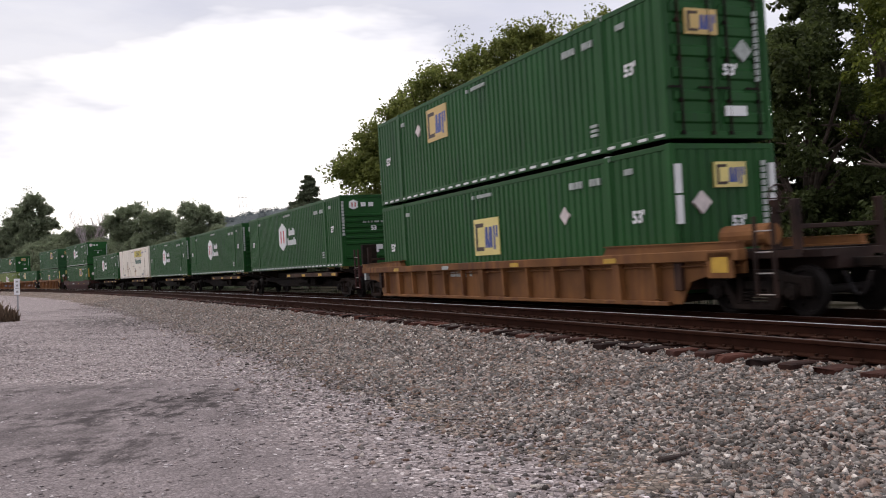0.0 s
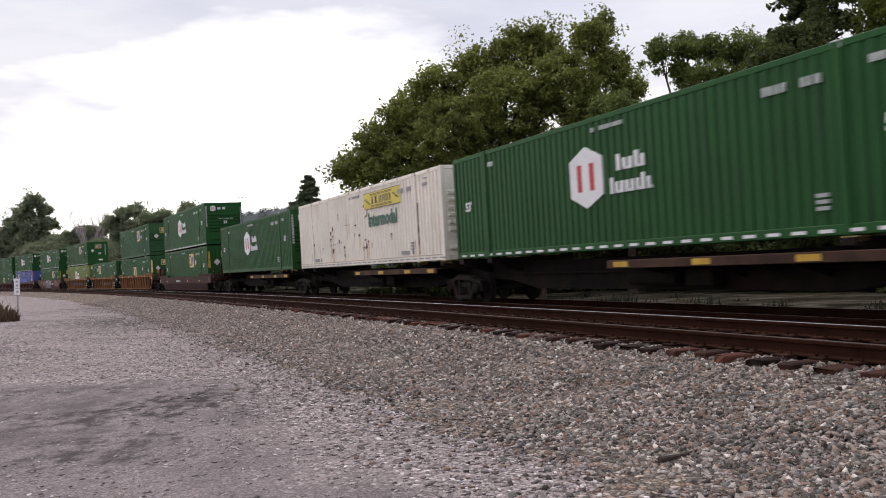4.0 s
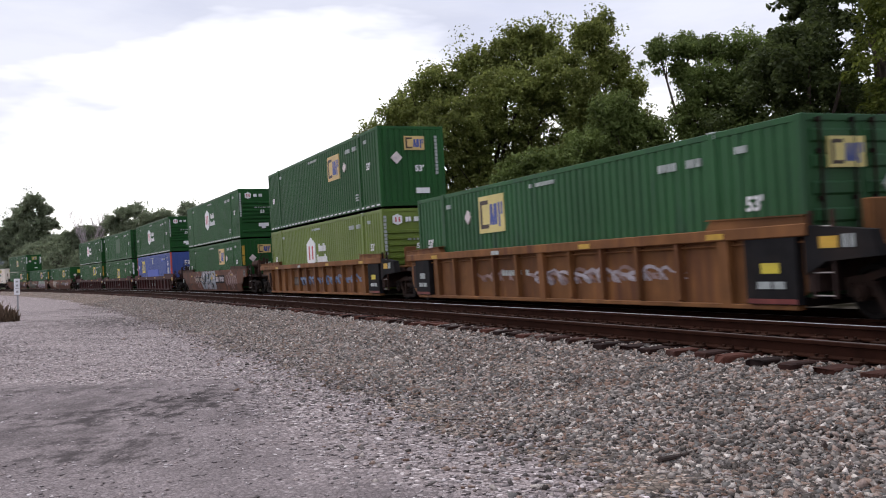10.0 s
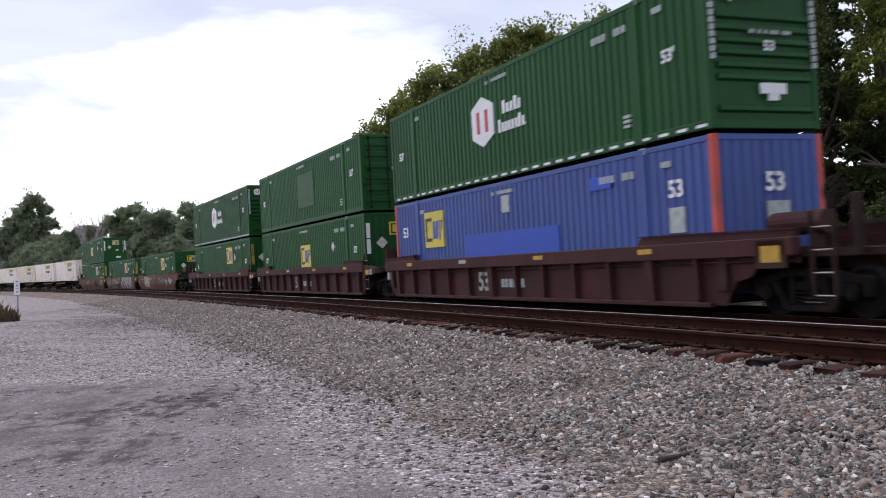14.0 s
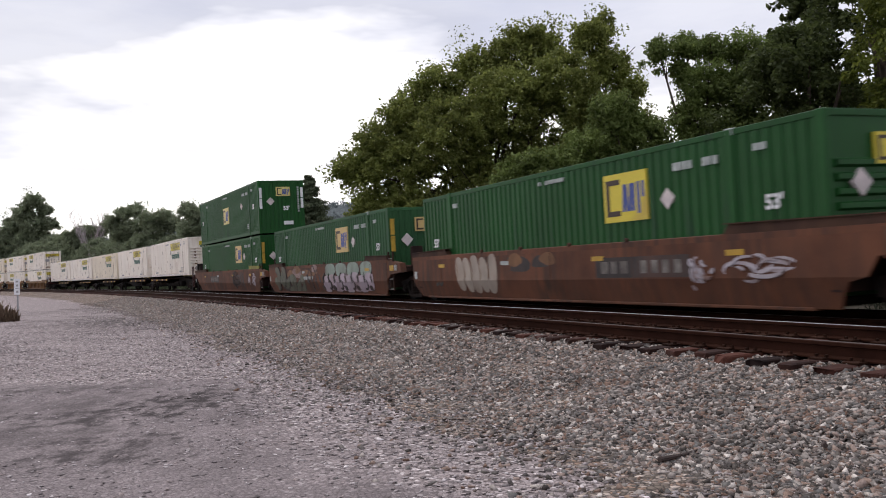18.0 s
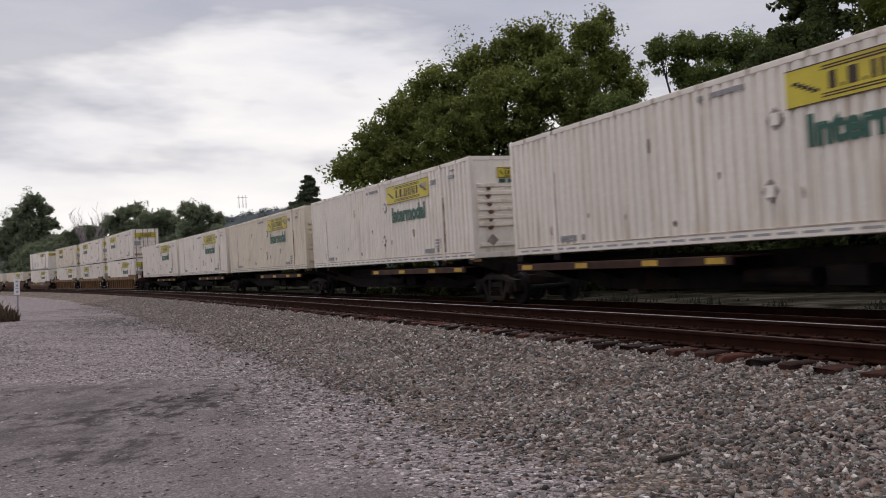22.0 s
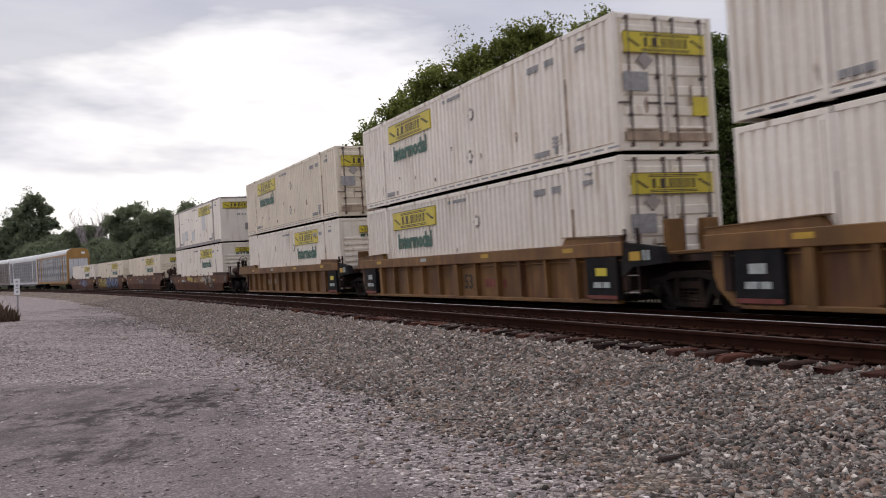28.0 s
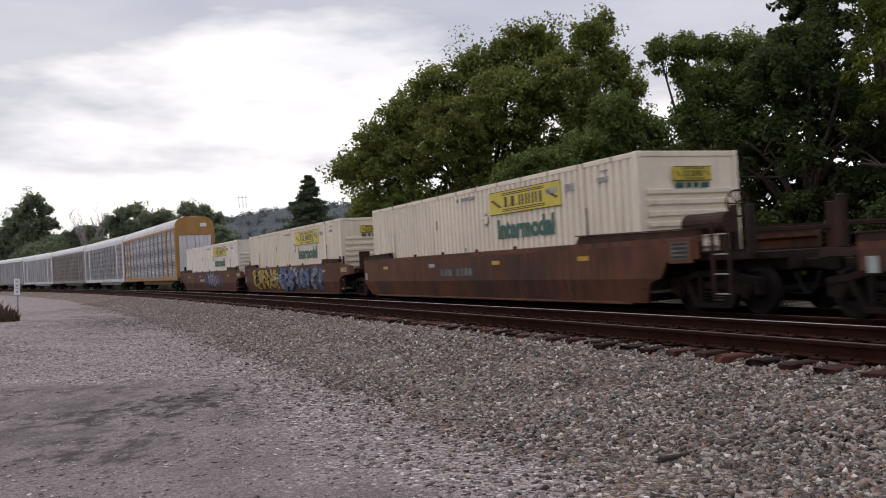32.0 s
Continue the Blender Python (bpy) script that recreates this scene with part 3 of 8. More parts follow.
def sweep(name, profile, s0, s1, step, material, smooth=False, wobble=0.0, near=None):
    """A cross-section (n, z) drawn along the line; near: which banked track it follows, or None for level."""
    ss = np.arange(s0, s1 + step / 2, step)
    vs, fs, k = [], [], len(profile)
    for s in ss:
        m = None if near is None else on_track(s, near)
        for i, (n_, z_) in enumerate(profile):
            if m is None:
                p = Vector(beside(s, n_, z_))
                if wobble and 0 < i < k - 1:
                    p.z += wobble * noise.noise(p * 0.9) + 0.5 * wobble * noise.noise(p * 2.7)
            else:
                p = m @ Vector((0, n_, z_))
            vs.append(p)
    for a in range(len(ss) - 1):
        for i in range(k if near is not None else k - 1):
            b = (i + 1) % k
            fs.append((a * k + i, a * k + b, a * k + k + b, a * k + k + i))
    sh = Shape()
    sh.add(vs, fs)
    return new(name, sh.mesh(name, material, smooth))


BED = [(-4.6, -0.95), (-3.4, -0.5), (-1.9, -0.2), (-0.9, -0.22), (0.9, -0.24), (1.9, -0.23), (2.4, -0.2), (3.0, -0.18), (3.8, -0.2), (4.6, -0.215), (4.9, -0.232), (5.1, -0.285), (5.5, -0.36), (6.0, -0.46), (6.5, -0.57), (7.1, -0.67), (7.9, -0.735), (8.8, -0.77), (9.6, -0.90)]


def bed_height(n):
    return float(np.interp(n, [p[0] for p in BED], [p[1] for p in BED]))


tagged(sweep("ballast_bed", BED, -40, 260, 0.5, BALLAST, True, 0.03), "grey crushed stone ballast bed under two tracks", "ballast", kind="structure")
tagged(sweep("far_ballast_bed", BED, 260, 960, 10, BALLAST, True), "grey crushed stone ballast bed along the far line", "ballast", kind="structure")
tagged(sweep("ballast_bed_behind", BED, -660, -40, 10, BALLAST, True), "grey crushed stone ballast bed along the near line", "ballast", kind="structure")
tagged(sweep("grass_verge", [(-3.9, -0.72), (-5.0, -0.42), (-7.0, -0.38), (-12, -0.30), (-25, -0.3), (-60, -0.3), (-100, -0.8)], -120, 330, 3.0, MEADOW, True, 0.08), "rough green grass verge behind the tracks", "grass", kind="structure")

# darker than the bed: fouled stone, with shade by the train painted in
FOULSHADE = gravel_mat("fouled_shade_toned_ballast", [(0.050, 0.038, 0.032), (0.085, 0.064, 0.054), (0.120, 0.092, 0.078), (0.034, 0.026, 0.022), (0.100, 0.062, 0.046), (0.20, 0.165, 0.145)], 0.055, (0.070, 0.052, 0.044), (0.050, 0.036, 0.030), 1.0, 0.85)
FOULSHADESTONE = stone_mat("fouled_shade_toned_stone", [(0.050, 0.039, 0.034), (0.090, 0.070, 0.060), (0.130, 0.100, 0.085), (0.036, 0.028, 0.024), (0.110, 0.066, 0.048), (0.190, 0.155, 0.138)])
tagged(sweep("fouled_shaded_ballast", [(n_, z_ + 0.012) for n_, z_ in BED if -1.9 <= n_ <= 4.6], -40, 260, 0.5, FOULSHADE, True, 0.03), "dark fouled ballast between the rails with shade painted in", "ballast", kind="structure")

RAIL = [(-0.070, -0.180), (0.070, -0.180), (0.070, -0.165), (0.016, -0.145), (0.012, -0.050), (0.036, -0.040), (0.036, -0.008), (0.026, 0.0), (-0.026, 0.0), (-0.036, -0.008), (-0.036, -0.040), (-0.012, -0.050), (-0.016, -0.145), (-0.070, -0.165)]
for near in (True, False):
    for side in (1, -1):
        mid = side * 0.753
        web = tagged(sweep("rail", [(mid + a, b) for a, b in RAIL], -660, 960, 2.0, RAILRUST, near=near), "rust-brown steel rail on wooden ties", "rail", group="rails of the two tracks", kind="structure")
        # far-track heads take the dark steel in place of shade under the train
        head = sweep("rail_head", [(mid - 0.027, -0.004), (mid + 0.027, -0.004), (mid + 0.024, 0.003), (mid - 0.024, 0.003)], -660, 960, 2.0, RAILHEAD if near and side == -1 else RAILDULLSHADE, near=near)
        head.parent = web
        tagged(head, "polished running surface")

# ties of the near track, which are seen one by one, and the rest joined
rng = random.Random(4)


def tie_shape(k):
    def make():
        r = random.Random(k)
        sh = Shape()
        sh.box(-0.115, 0.115, -1.3, 1.3, -0.36, -0.182, 0.012)
        sh.v = [(x + r.uniform(-0.012, 0.012), y + (r.uniform(-0.05, 0.05) if abs(y) > 1 else 0), z + r.uniform(-0.008, 0.004)) for x, y, z in sh.v]
        return sh
    return make


def plate_shape():
    sh = Shape()
    sh.box(-0.10, 0.10, -0.19, 0.19, -0.180, -0.160, 0.004)
    for a in (-0.07, 0.07):
        for b in (-0.10, 0.10):
            sh.box(a - 0.012, a + 0.012, b - 0.02, b + 0.02, -0.162, -0.130)
    return sh


track = tagged(new("near_track_ties"), "dark creosoted wooden ties under the empty track", "railway ties", kind="structure")
pick = 0
for i in range(240):
    s = -14 + i * 0.495
    m = on_track(s, True) @ pose(0, rng.uniform(-0.06, 0.06), rng.uniform(-0.012, 0.004), 0, 0, rng.uniform(-1.5, 1.5))
    tie = part("tie", tie_shape(i % 7), TIE, track, at=m, key=("tie", i % 7))
    if i < 110:
        for b in (0.753, -0.753):
            part("tie_plate", plate_shape, PLATE, tie, at=pose(0, b, 0), key="tie_plate")
rest = Shape()
for s in np.arange(-60, 260, 0.5):
    for near in (False, True):
        if near and -14.2 < s < 105:
            continue
        m = on_track(s, near)
        k = Shape().box(-0.115, 0.115, -1.3, 1.3, -0.36, -0.182)
        rest.add([m @ Vector(p) for p in k.v], k.f)
tagged(new("railway_ties", rest.mesh("railway_ties", TIE)), "dark wooden ties bedded in ballast", "railway ties", kind="stuff")


def scatter(name, count, place, lo, hi, material, seed, squash=0.7):
    """Broken stones: small blocks with their corners knocked about."""
    r = np.random.RandomState(seed)
    centre, keep = place(r, count)
    centre = centre[keep]
    n = len(centre)
    base = np.array([(x, y, z) for x in (-1, 1) for y in (-1, 1) for z in (-1, 1)], float) * 0.5
    size = (lo + (hi - lo) * r.rand(n) ** 1.8)[:, None, None] * r.uniform((0.7, 0.55, 0.3), (1.9, 1.05, 0.75), (n, 1, 3))
    v = (base[None] * r.uniform(0.45, 1.2, (n, 8, 3))) * size
    ang = r.uniform(0, 2 * np.pi, (n, 3))
    ang[:, :2] = r.normal(0, 0.42, (n, 2))
    for ax in range(3):
        a = ang[:, ax]
        c, s_ = np.cos(a)[:, None], np.sin(a)[:, None]
        i, j = [(1, 2), (0, 2), (0, 1)][ax]
        vi, vj = v[:, :, i].copy(), v[:, :, j].copy()
        v[:, :, i], v[:, :, j] = c * vi - s_ * vj, s_ * vi + c * vj
    v[:, :, 2] *= squash
    v += centre[:, None, :]
    quads = np.array([(0, 1, 3, 2), (4, 6, 7, 5), (0, 4, 5, 1), (2, 3, 7, 6), (0, 2, 6, 4), (1, 5, 7, 3)])
    f = (quads[None] + 8 * np.arange(n)[:, None, None]).reshape(-1, 4)
    me = bpy.data.meshes.new(name)
    me.vertices.add(n * 8)
    me.vertices.foreach_set("co", v.ravel())
    me.loops.add(f.size)
    me.loops.foreach_set("vertex_index", f.ravel())
    me.polygons.add(len(f))
    me.polygons.foreach_set("loop_start", np.arange(0, f.size, 4))
    me.update()
    me.validate()
    me.materials.append(material)
    return new(name, me)


BEDN, BEDZ = [p[0] for p in BED], [p[1] for p in BED]


def on_shoulder(r, count):
    s = -9 + 75 * r.rand(count) ** 2.0
    n = np.where(r.rand(count) < 0.88, r.uniform(4.9, 7.8, count), 7.6 + r.exponential(0.42, count))
    x, y, th = line_at(s)
    z = np.interp(n, BEDN, BEDZ) + 0.006
    px, py = x - np.sin(th) * n, y + np.cos(th) * n
    z = np.maximum(z, GROUND_Z + 0.004 + np.array([swell(a, b) for a, b in zip(px, py)]))
    return np.stack([px, py, z], 1), n > 4.75


def between_ties(r, count):
    s = -9 + 60 * r.rand(count) ** 1.6
    n = r.uniform(1.6, 4.62, count)
    x, y, th = line_at(s)
    z = np.interp(n, BEDN, BEDZ) + 0.012
    return np.stack([x - np.sin(th) * n, y + np.cos(th) * n, z], 1), n > 0


def past_rail(r, count):
    s = -9 + 60 * r.rand(count) ** 1.6
    n = r.uniform(4.66, 5.2, count)
    x, y, th = line_at(s)
    z = np.interp(n, BEDN, BEDZ) + 0.010
    return np.stack([x - np.sin(th) * n, y + np.cos(th) * n, z], 1), n > 0


def on_lot(r, count):
    s = -10 + 62 * r.rand(count) ** 1.8
    n = 6.5 + r.rand(count) ** 0.9 * 14
    x, y, th = line_at(s)
    px, py = x - np.sin(th) * n, y + np.cos(th) * n
    lump = np.array([noise.noise(Vector((a * 0.5, b * 0.5, 3.0))) for a, b in zip(px, py)])
    bare = np.ones(count)
    for sx, sy, rad, stretch, _, _ in STAINS:
        bare = np.minimum(bare, np.clip(((px - sx) / (rad * stretch)) ** 2 + ((py - sy) / rad) ** 2, 0.12, 1))
    wander = np.array([noise.noise(Vector((a * 0.9, b * 0.9, 7.0))) for a, b in zip(px, py)])
    (ax, ay, aw), (bx, by, bw) = PACKED
    packed = 1 / (1 + np.exp(np.clip(4 * np.maximum(ax * px + ay * py - aw + wander, bx * px + by * py - bw + wander), -30, 30)))
    verge = np.exp(-np.abs(ax * px + ay * py - aw - 0.9) / 0.7)
    keep = (py > 3.5) & (r.rand(count) < bare * (1 - 0.62 * packed) * np.clip(0.48 + 1.3 * lump + 1.2 * np.exp(-np.abs(n - 8.0) / 0.9) + 0.6 * verge, 0.02, 1))
    z = np.maximum(np.array([GROUND_Z + 0.004 + swell(a, b) for a, b in zip(px, py)]), np.interp(n, BEDN, BEDZ) + 0.012)
    return np.stack([px, py, z], 1), keep


tagged(scatter("ballast_stones", 200000, on_shoulder, 0.018, 0.066, STONE, 11, 0.95), "loose grey and brown crushed stones on the shoulder", "stones", kind="stuff")
tagged(scatter("tie_end_stones", 9000, past_rail, 0.03, 0.07, STONE, 14, 0.92), "crushed stones round the tie ends", "stones", kind="stuff")
tagged(scatter("crib_stones", 18000, between_ties, 0.03, 0.07, FOULSHADESTONE, 12, 0.92), "crushed stones between the ties", "stones", kind="stuff")
tagged(scatter("lot_pebbles", 225000, on_lot, 0.010, 0.050, PEBBLE, 13, 0.4), "scattered pale pebbles on the gravel lot", "pebbles", kind="stuff")

# ---------------------------------------------------------------- containers
LEN, WID, TALL = 16.154, 2.591, 2.9
HALF = LEN / 2


def corrugated(x0, x1, z0, z1, y, pitch=0.26, deep=0.038):
    """A pressed side sheet from x0 to x1 with upright trapezoid ribs, facing +y, with its own thickness."""
    sh, xs = Shape(), []
    n = max(1, round((x1 - x0) / pitch))
    p = (x1 - x0) / n
    for i in range(n):
        a = x0 + i * p
        xs += [(a, 0), (a + 0.50 * p, 0), (a + 0.64 * p, -deep), (a + 0.86 * p, -deep)]
    xs.append((x1, 0))
    vs = [(x, y + d, z) for x, d in xs for z in (z0, z1)]
    fs = [(2 * i, 2 * i + 2, 2 * i + 3, 2 * i + 1) for i in range(len(xs) - 1)]
    k = len(vs)
    vs += [(x0, y - 0.07, z0), (x0, y - 0.07, z1), (x1, y - 0.07, z0), (x1, y - 0.07, z1)]
    fs += [(k, k + 1, k + 3, k + 2)]
    return sh.add(vs, fs)


def side_sheet(rib, strong=False):
    def make():
        if rib:
            return corrugated(-HALF + 0.12, HALF - 0.12, 0.17, TALL - 0.11, WID / 2 - 0.008, 0.27 if strong else 0.26, 0.050 if strong else 0.030)
        sh = Shape()
        edges = np.linspace(-HALF + 0.12, HALF - 0.12, 14)
        for a, b in zip(edges[:-1], edges[1:]):
            sh.box(a + 0.006, b - 0.006, WID / 2 - 0.05, WID / 2 - 0.012, 0.17, TALL - 0.11, 0.004)
            for z in (0.55, 1.2, 1.9, 2.5):
                sh.box(a - 0.012, a + 0.012, WID / 2 - 0.03, WID / 2 - 0.006, z - 0.012, z + 0.012)
        return sh
    return make


def end_ribs():
    """A pressed end wall with level ribs."""
    sh = Shape()
    return sh.box(-HALF + 0.03, -HALF + 0.07, -WID / 2 + 0.12, WID / 2 - 0.12, 0.12, TALL - 0.08)


def end_rib():
    return Shape().prism([(-HALF + 0.032, -0.085), (-HALF - 0.04, -0.045), (-HALF - 0.04, 0.03), (-HALF + 0.032, 0.06)], "y", -WID / 2 + 0.2, WID / 2 - 0.2)


def end_flat():
    sh = Shape()
    n, y0, y1 = 10, -WID / 2 + 0.13, WID / 2 - 0.13
    p = (y1 - y0) / n
    pts = []
    for i in range(n):
        a = y0 + i * p
        pts += [(a, 0), (a + 0.62 * p, 0), (a + 0.72 * p, 0.025), (a + 0.9 * p, 0.025)]
    pts.append((y1, 0))
    vs = [(-HALF + 0.012 + d, y, z) for y, d in pts for z in (0.14, TALL - 0.10)]
    sh.add(vs, [(2 * i, 2 * i + 1, 2 * i + 3, 2 * i + 2) for i in range(len(pts) - 1)])
    return sh.box(-HALF + 0.04, -HALF + 0.07, y0, y1, 0.14, TALL - 0.10)


def door_leaf():
    sh = Shape()
    return sh.box(-HALF + 0.03, -HALF + 0.07, 0.012, WID / 2 - 0.11, 0.16, TALL - 0.10, 0.006)


def door_batten(s2):
    def make():
        a, b = (0.09, WID / 2 - 0.19) if s2 > 0 else (-WID / 2 + 0.19, -0.09)
        return Shape().prism([(-HALF + 0.032, -0.12), (-HALF - 0.004, -0.08), (-HALF - 0.004, 0.08), (-HALF + 0.032, 0.12)], "y", a, b)
    return make


def lock_rod(y):
    def make():
        sh = Shape()
        sh.tube((-HALF - 0.03, y, 0.10), (-HALF - 0.03, y, TALL - 0.06), 0.024, n=8)
        for z in (0.12, 0.75, 1.55, 2.3, 2.8):
            sh.box(-HALF - 0.035, -HALF + 0.03, y - 0.05, y + 0.05, z - 0.035, z + 0.035, 0.006)
        sh.box(-HALF - 0.05, -HALF - 0.02, y - 0.02, y + 0.32, 0.98, 1.02)
        return sh
    return make


def shell_roof():
    sh = Shape()
    sh.box(-HALF + 0.05, HALF - 0.05, -WID / 2 + 0.05, WID / 2 - 0.05, TALL - 0.07, TALL - 0.03)
    for i in range(26):
        x = -HALF + 0.5 + i * 0.605
        sh.box(x, x + 0.3, -WID / 2 + 0.15, WID / 2 - 0.15, TALL - 0.03, TALL - 0.012)
    return sh


def post40(x):
    def make():
        sh = Shape()
        sh.box(x - 0.085, x + 0.085, WID / 2 - 0.05, WID / 2 + 0.022, 0.02, TALL - 0.01, 0.012)
        for z in (0.0, TALL - 0.12):
            sh.box(x - 0.09, x + 0.09, WID / 2 - 0.12, WID / 2 + 0.012, z, z + 0.12, 0.01)
        return sh
    return make


def corner_post(x, y):
    def make():
        sh = Shape()
        a, b = min(x, x - math.copysign(0.15, x)), max(x, x - math.copysign(0.15, x))
        c, d = min(y, y - math.copysign(0.13, y)), max(y, y - math.copysign(0.13, y))
        sh.box(a, b, c, d, 0.0, TALL, 0.014)
        return sh
    return make


def long_rail(z0, z1, proud):
    return lambda: Shape().box(-HALF + 0.14, HALF - 0.14, WID / 2 - 0.06, WID / 2 + proud, z0, z1, 0.01)


def cross_rail(z0, z1):
    return lambda: Shape().box(-HALF + 0.003, -HALF + 0.11, -WID / 2 + 0.12, WID / 2 - 0.12, z0, z1, 0.01)


def base_frame():
    sh = Shape().box(-HALF + 0.1, HALF - 0.1, -WID / 2 + 0.07, WID / 2 - 0.07, 0.12, 0.165)
    for i in range(30):
        x = -HALF + 0.4 + i * 0.53
        sh.box(x - 0.03, x + 0.03, -WID / 2 + 0.08, WID / 2 - 0.08, 0.03, 0.12)
    return sh


MIRROR = Matrix.Rotation(math.pi, 4, "Z")
SIDE_Y = WID / 2 + 0.008


def on_side(dist, z):
    """A spot on the side that faces the camera's side: dist metres back from the leading end; local x runs to the train's head, y up."""
    return Matrix(((-1, 0, 0, dist - HALF), (0, 0, 1, SIDE_Y), (0, 1, 0, z), (0, 0, 0, 1)))


def on_end(y, z):
    """A spot on the leading end: local x runs to the far side, y up."""
    return Matrix(((0, 0, -1, -HALF - 0.044), (-1, 0, 0, y), (0, 1, 0, z), (0, 0, 0, 1)))


def panel(w, h, thick=0.004):
    return lambda: Shape().box(-w / 2, w / 2, -h / 2, h / 2, -0.05, thick)


def bars(rects, z0=0.004, z1=0.008):
    """Flat marks, each (x0, x1, y0, y1)."""
    def make():
        sh = Shape()
        for x0, x1, y0, y1 in rects:
            sh.box(x0, x1, y0, y1, z0 - 0.05, z1)
        return sh
    return make


def marks_row(seed, w, h, n):
    """A row of unreadable characters as bars."""
    r = random.Random(seed)
    p = w / n
    return [(-w / 2 + i * p, -w / 2 + (i + r.uniform(0.6, 0.82)) * p, -h / 2, h / 2) for i in range(n) if r.random() > 0.12]


def hexagon(w, h):
    pts = [(0, h / 2), (-w / 2, h * 0.30), (-w / 2, -h * 0.30), (0, -h / 2), (w / 2, -h * 0.30), (w / 2, h * 0.30)]
    return lambda: Shape().prism(pts, "z", -0.05, 0.004)


def diamond(a):
    return lambda: Shape().prism([(0, a), (-a, 0), (0, -a), (a, 0)], "z", -0.05, 0.005)


def block_logo(box, dist, z, w, h, base, at=None):
    """A square logo panel: a dark bracket and blue strokes on yellow."""
    p = part("logo_panel", panel(w, h), base, box, "yellow logo panel with dark and blue shapes", at if at is not None else on_side(dist, z), key=("logo", w, h))
    k = w / 1.5
    part("dark_mark", bars([(-0.66 * k, -0.54 * k, -0.38 * k, 0.38 * k), (-0.54 * k, -0.16 * k, 0.27 * k, 0.38 * k), (-0.54 * k, -0.16 * k, -0.38 * k, -0.27 * k)]), DARKBROWN, p, key=("lm1", w))

    def strokes():
        sh = Shape()
        for x, dx in ((-0.10, 0.05), (0.03, -0.04), (0.12, 0.05), (0.24, 0.02)):
            sh.prism([((x) * k, -0.30 * k), ((x + 0.10) * k, -0.30 * k), ((x + dx + 0.10) * k, 0.26 * k), ((x + dx) * k, 0.26 * k)], "z", -0.02, 0.008)
        sh.box(0.42 * k, 0.52 * k, -0.36 * k, 0.28 * k, -0.02, 0.008)
        sh.box(0.58 * k, 0.67 * k, -0.04 * k, 0.28 * k, -0.02, 0.008)
        return sh
    part("blue_mark", strokes, INKBLUE, p, key=("lm2", w))


def hex_logo(box, dist, z, w, h, at=None):
    p = part("hexagon_logo", hexagon(w, h), MARK, box, "white hexagon logo with red bars", at if at is not None else on_side(dist, z), key=("hex", w))
    for k in (-0.19, 0.19):
        part("red_mark", bars([(-0.07 * w, 0.07 * w, -0.22 * h, 0.22 * h)]), RED, p, at=pose(k * w, 0, 0), key=("hexr", w))
    return p


def word_bars(w, h):
    """Two lines of bold unreadable lettering as upright bars."""
    out, r = [], random.Random(3)
    for top, n, left, right in ((0.5, 5, -0.32, 0.40), (-0.08, 8, -0.5, 0.5)):
        p = (right - left) / n
        for i in range(n):
            hi = 0.42 if i in (0, n - 2) else 0.30
            out.append(((left + i * p) * w, (left + (i + 0.62) * p) * w, (top - 0.42) * h, (top - 0.42 + hi) * h))
            if i % 2:
                out.append(((left + i * p) * w, (left + (i + 0.95) * p) * w, (top - 0.42) * h, (top - 0.35) * h))
    return out


def sign_bars(w, h):
    """The dark marks on a yellow sign: thin borders, a ruled frame with a row of bold bars, and a small slanted picture at both ends."""
    out = [(-w / 2, w / 2, h / 2 - 0.016, h / 2), (-w / 2, w / 2, -h / 2, -h / 2 + 0.016)]
    for y in (0.38, 0.31, -0.31, -0.38):
        out.append((-0.30 * w, 0.30 * w, (y - 0.018) * h, (y + 0.018) * h))
    for x, b, lo, hi in ((-0.262, 0.038, -0.22, 0.22), (-0.200, 0.014, -0.22, -0.13), (-0.165, 0.050, -0.22, 0.22), (-0.090, 0.014, -0.22, -0.13), (-0.052, 0.024, -0.22, 0.22), (-0.008, 0.024, -0.22, 0.22), (0.042, 0.024, -0.22, 0.22), (0.084, 0.024, -0.22, 0.22), (0.134, 0.024, -0.22, 0.22), (0.178, 0.024, -0.22, 0.22), (0.232, 0.032, -0.22, 0.22)):
        out.append((x * w, (x + b) * w, lo * h, hi * h))
    for m in (-1, 1):
        for k in range(5):
            x = m * (0.335 + 0.027 * k)
            y = m * (0.16 - 0.07 * k)
            out.append(((x - 0.020) * w, (x + 0.020) * w, (y - 0.05) * h, (y + 0.03) * h))
    return out


def yellow_sign(box, dist, z, w, h, base=YELLOW, at=None):
    p = part("yellow_sign", panel(w, h), base, box, "yellow company sign with dark bars", at if at is not None else on_side(dist, z), key=("ysign", w, h))
    part("sign_mark", bars(sign_bars(w, h)), DARKBROWN, p, key=("ysm", w, h))


def marks(*args, **kw):
    """Characters too small to pick apart."""
    return tagged(part(*args, **kw), kind="stuff")


def dashes():
    return [(x - HALF, x - HALF + 0.28, 0.05, 0.11) for x in np.arange(0.35, 15.8, 0.55)]


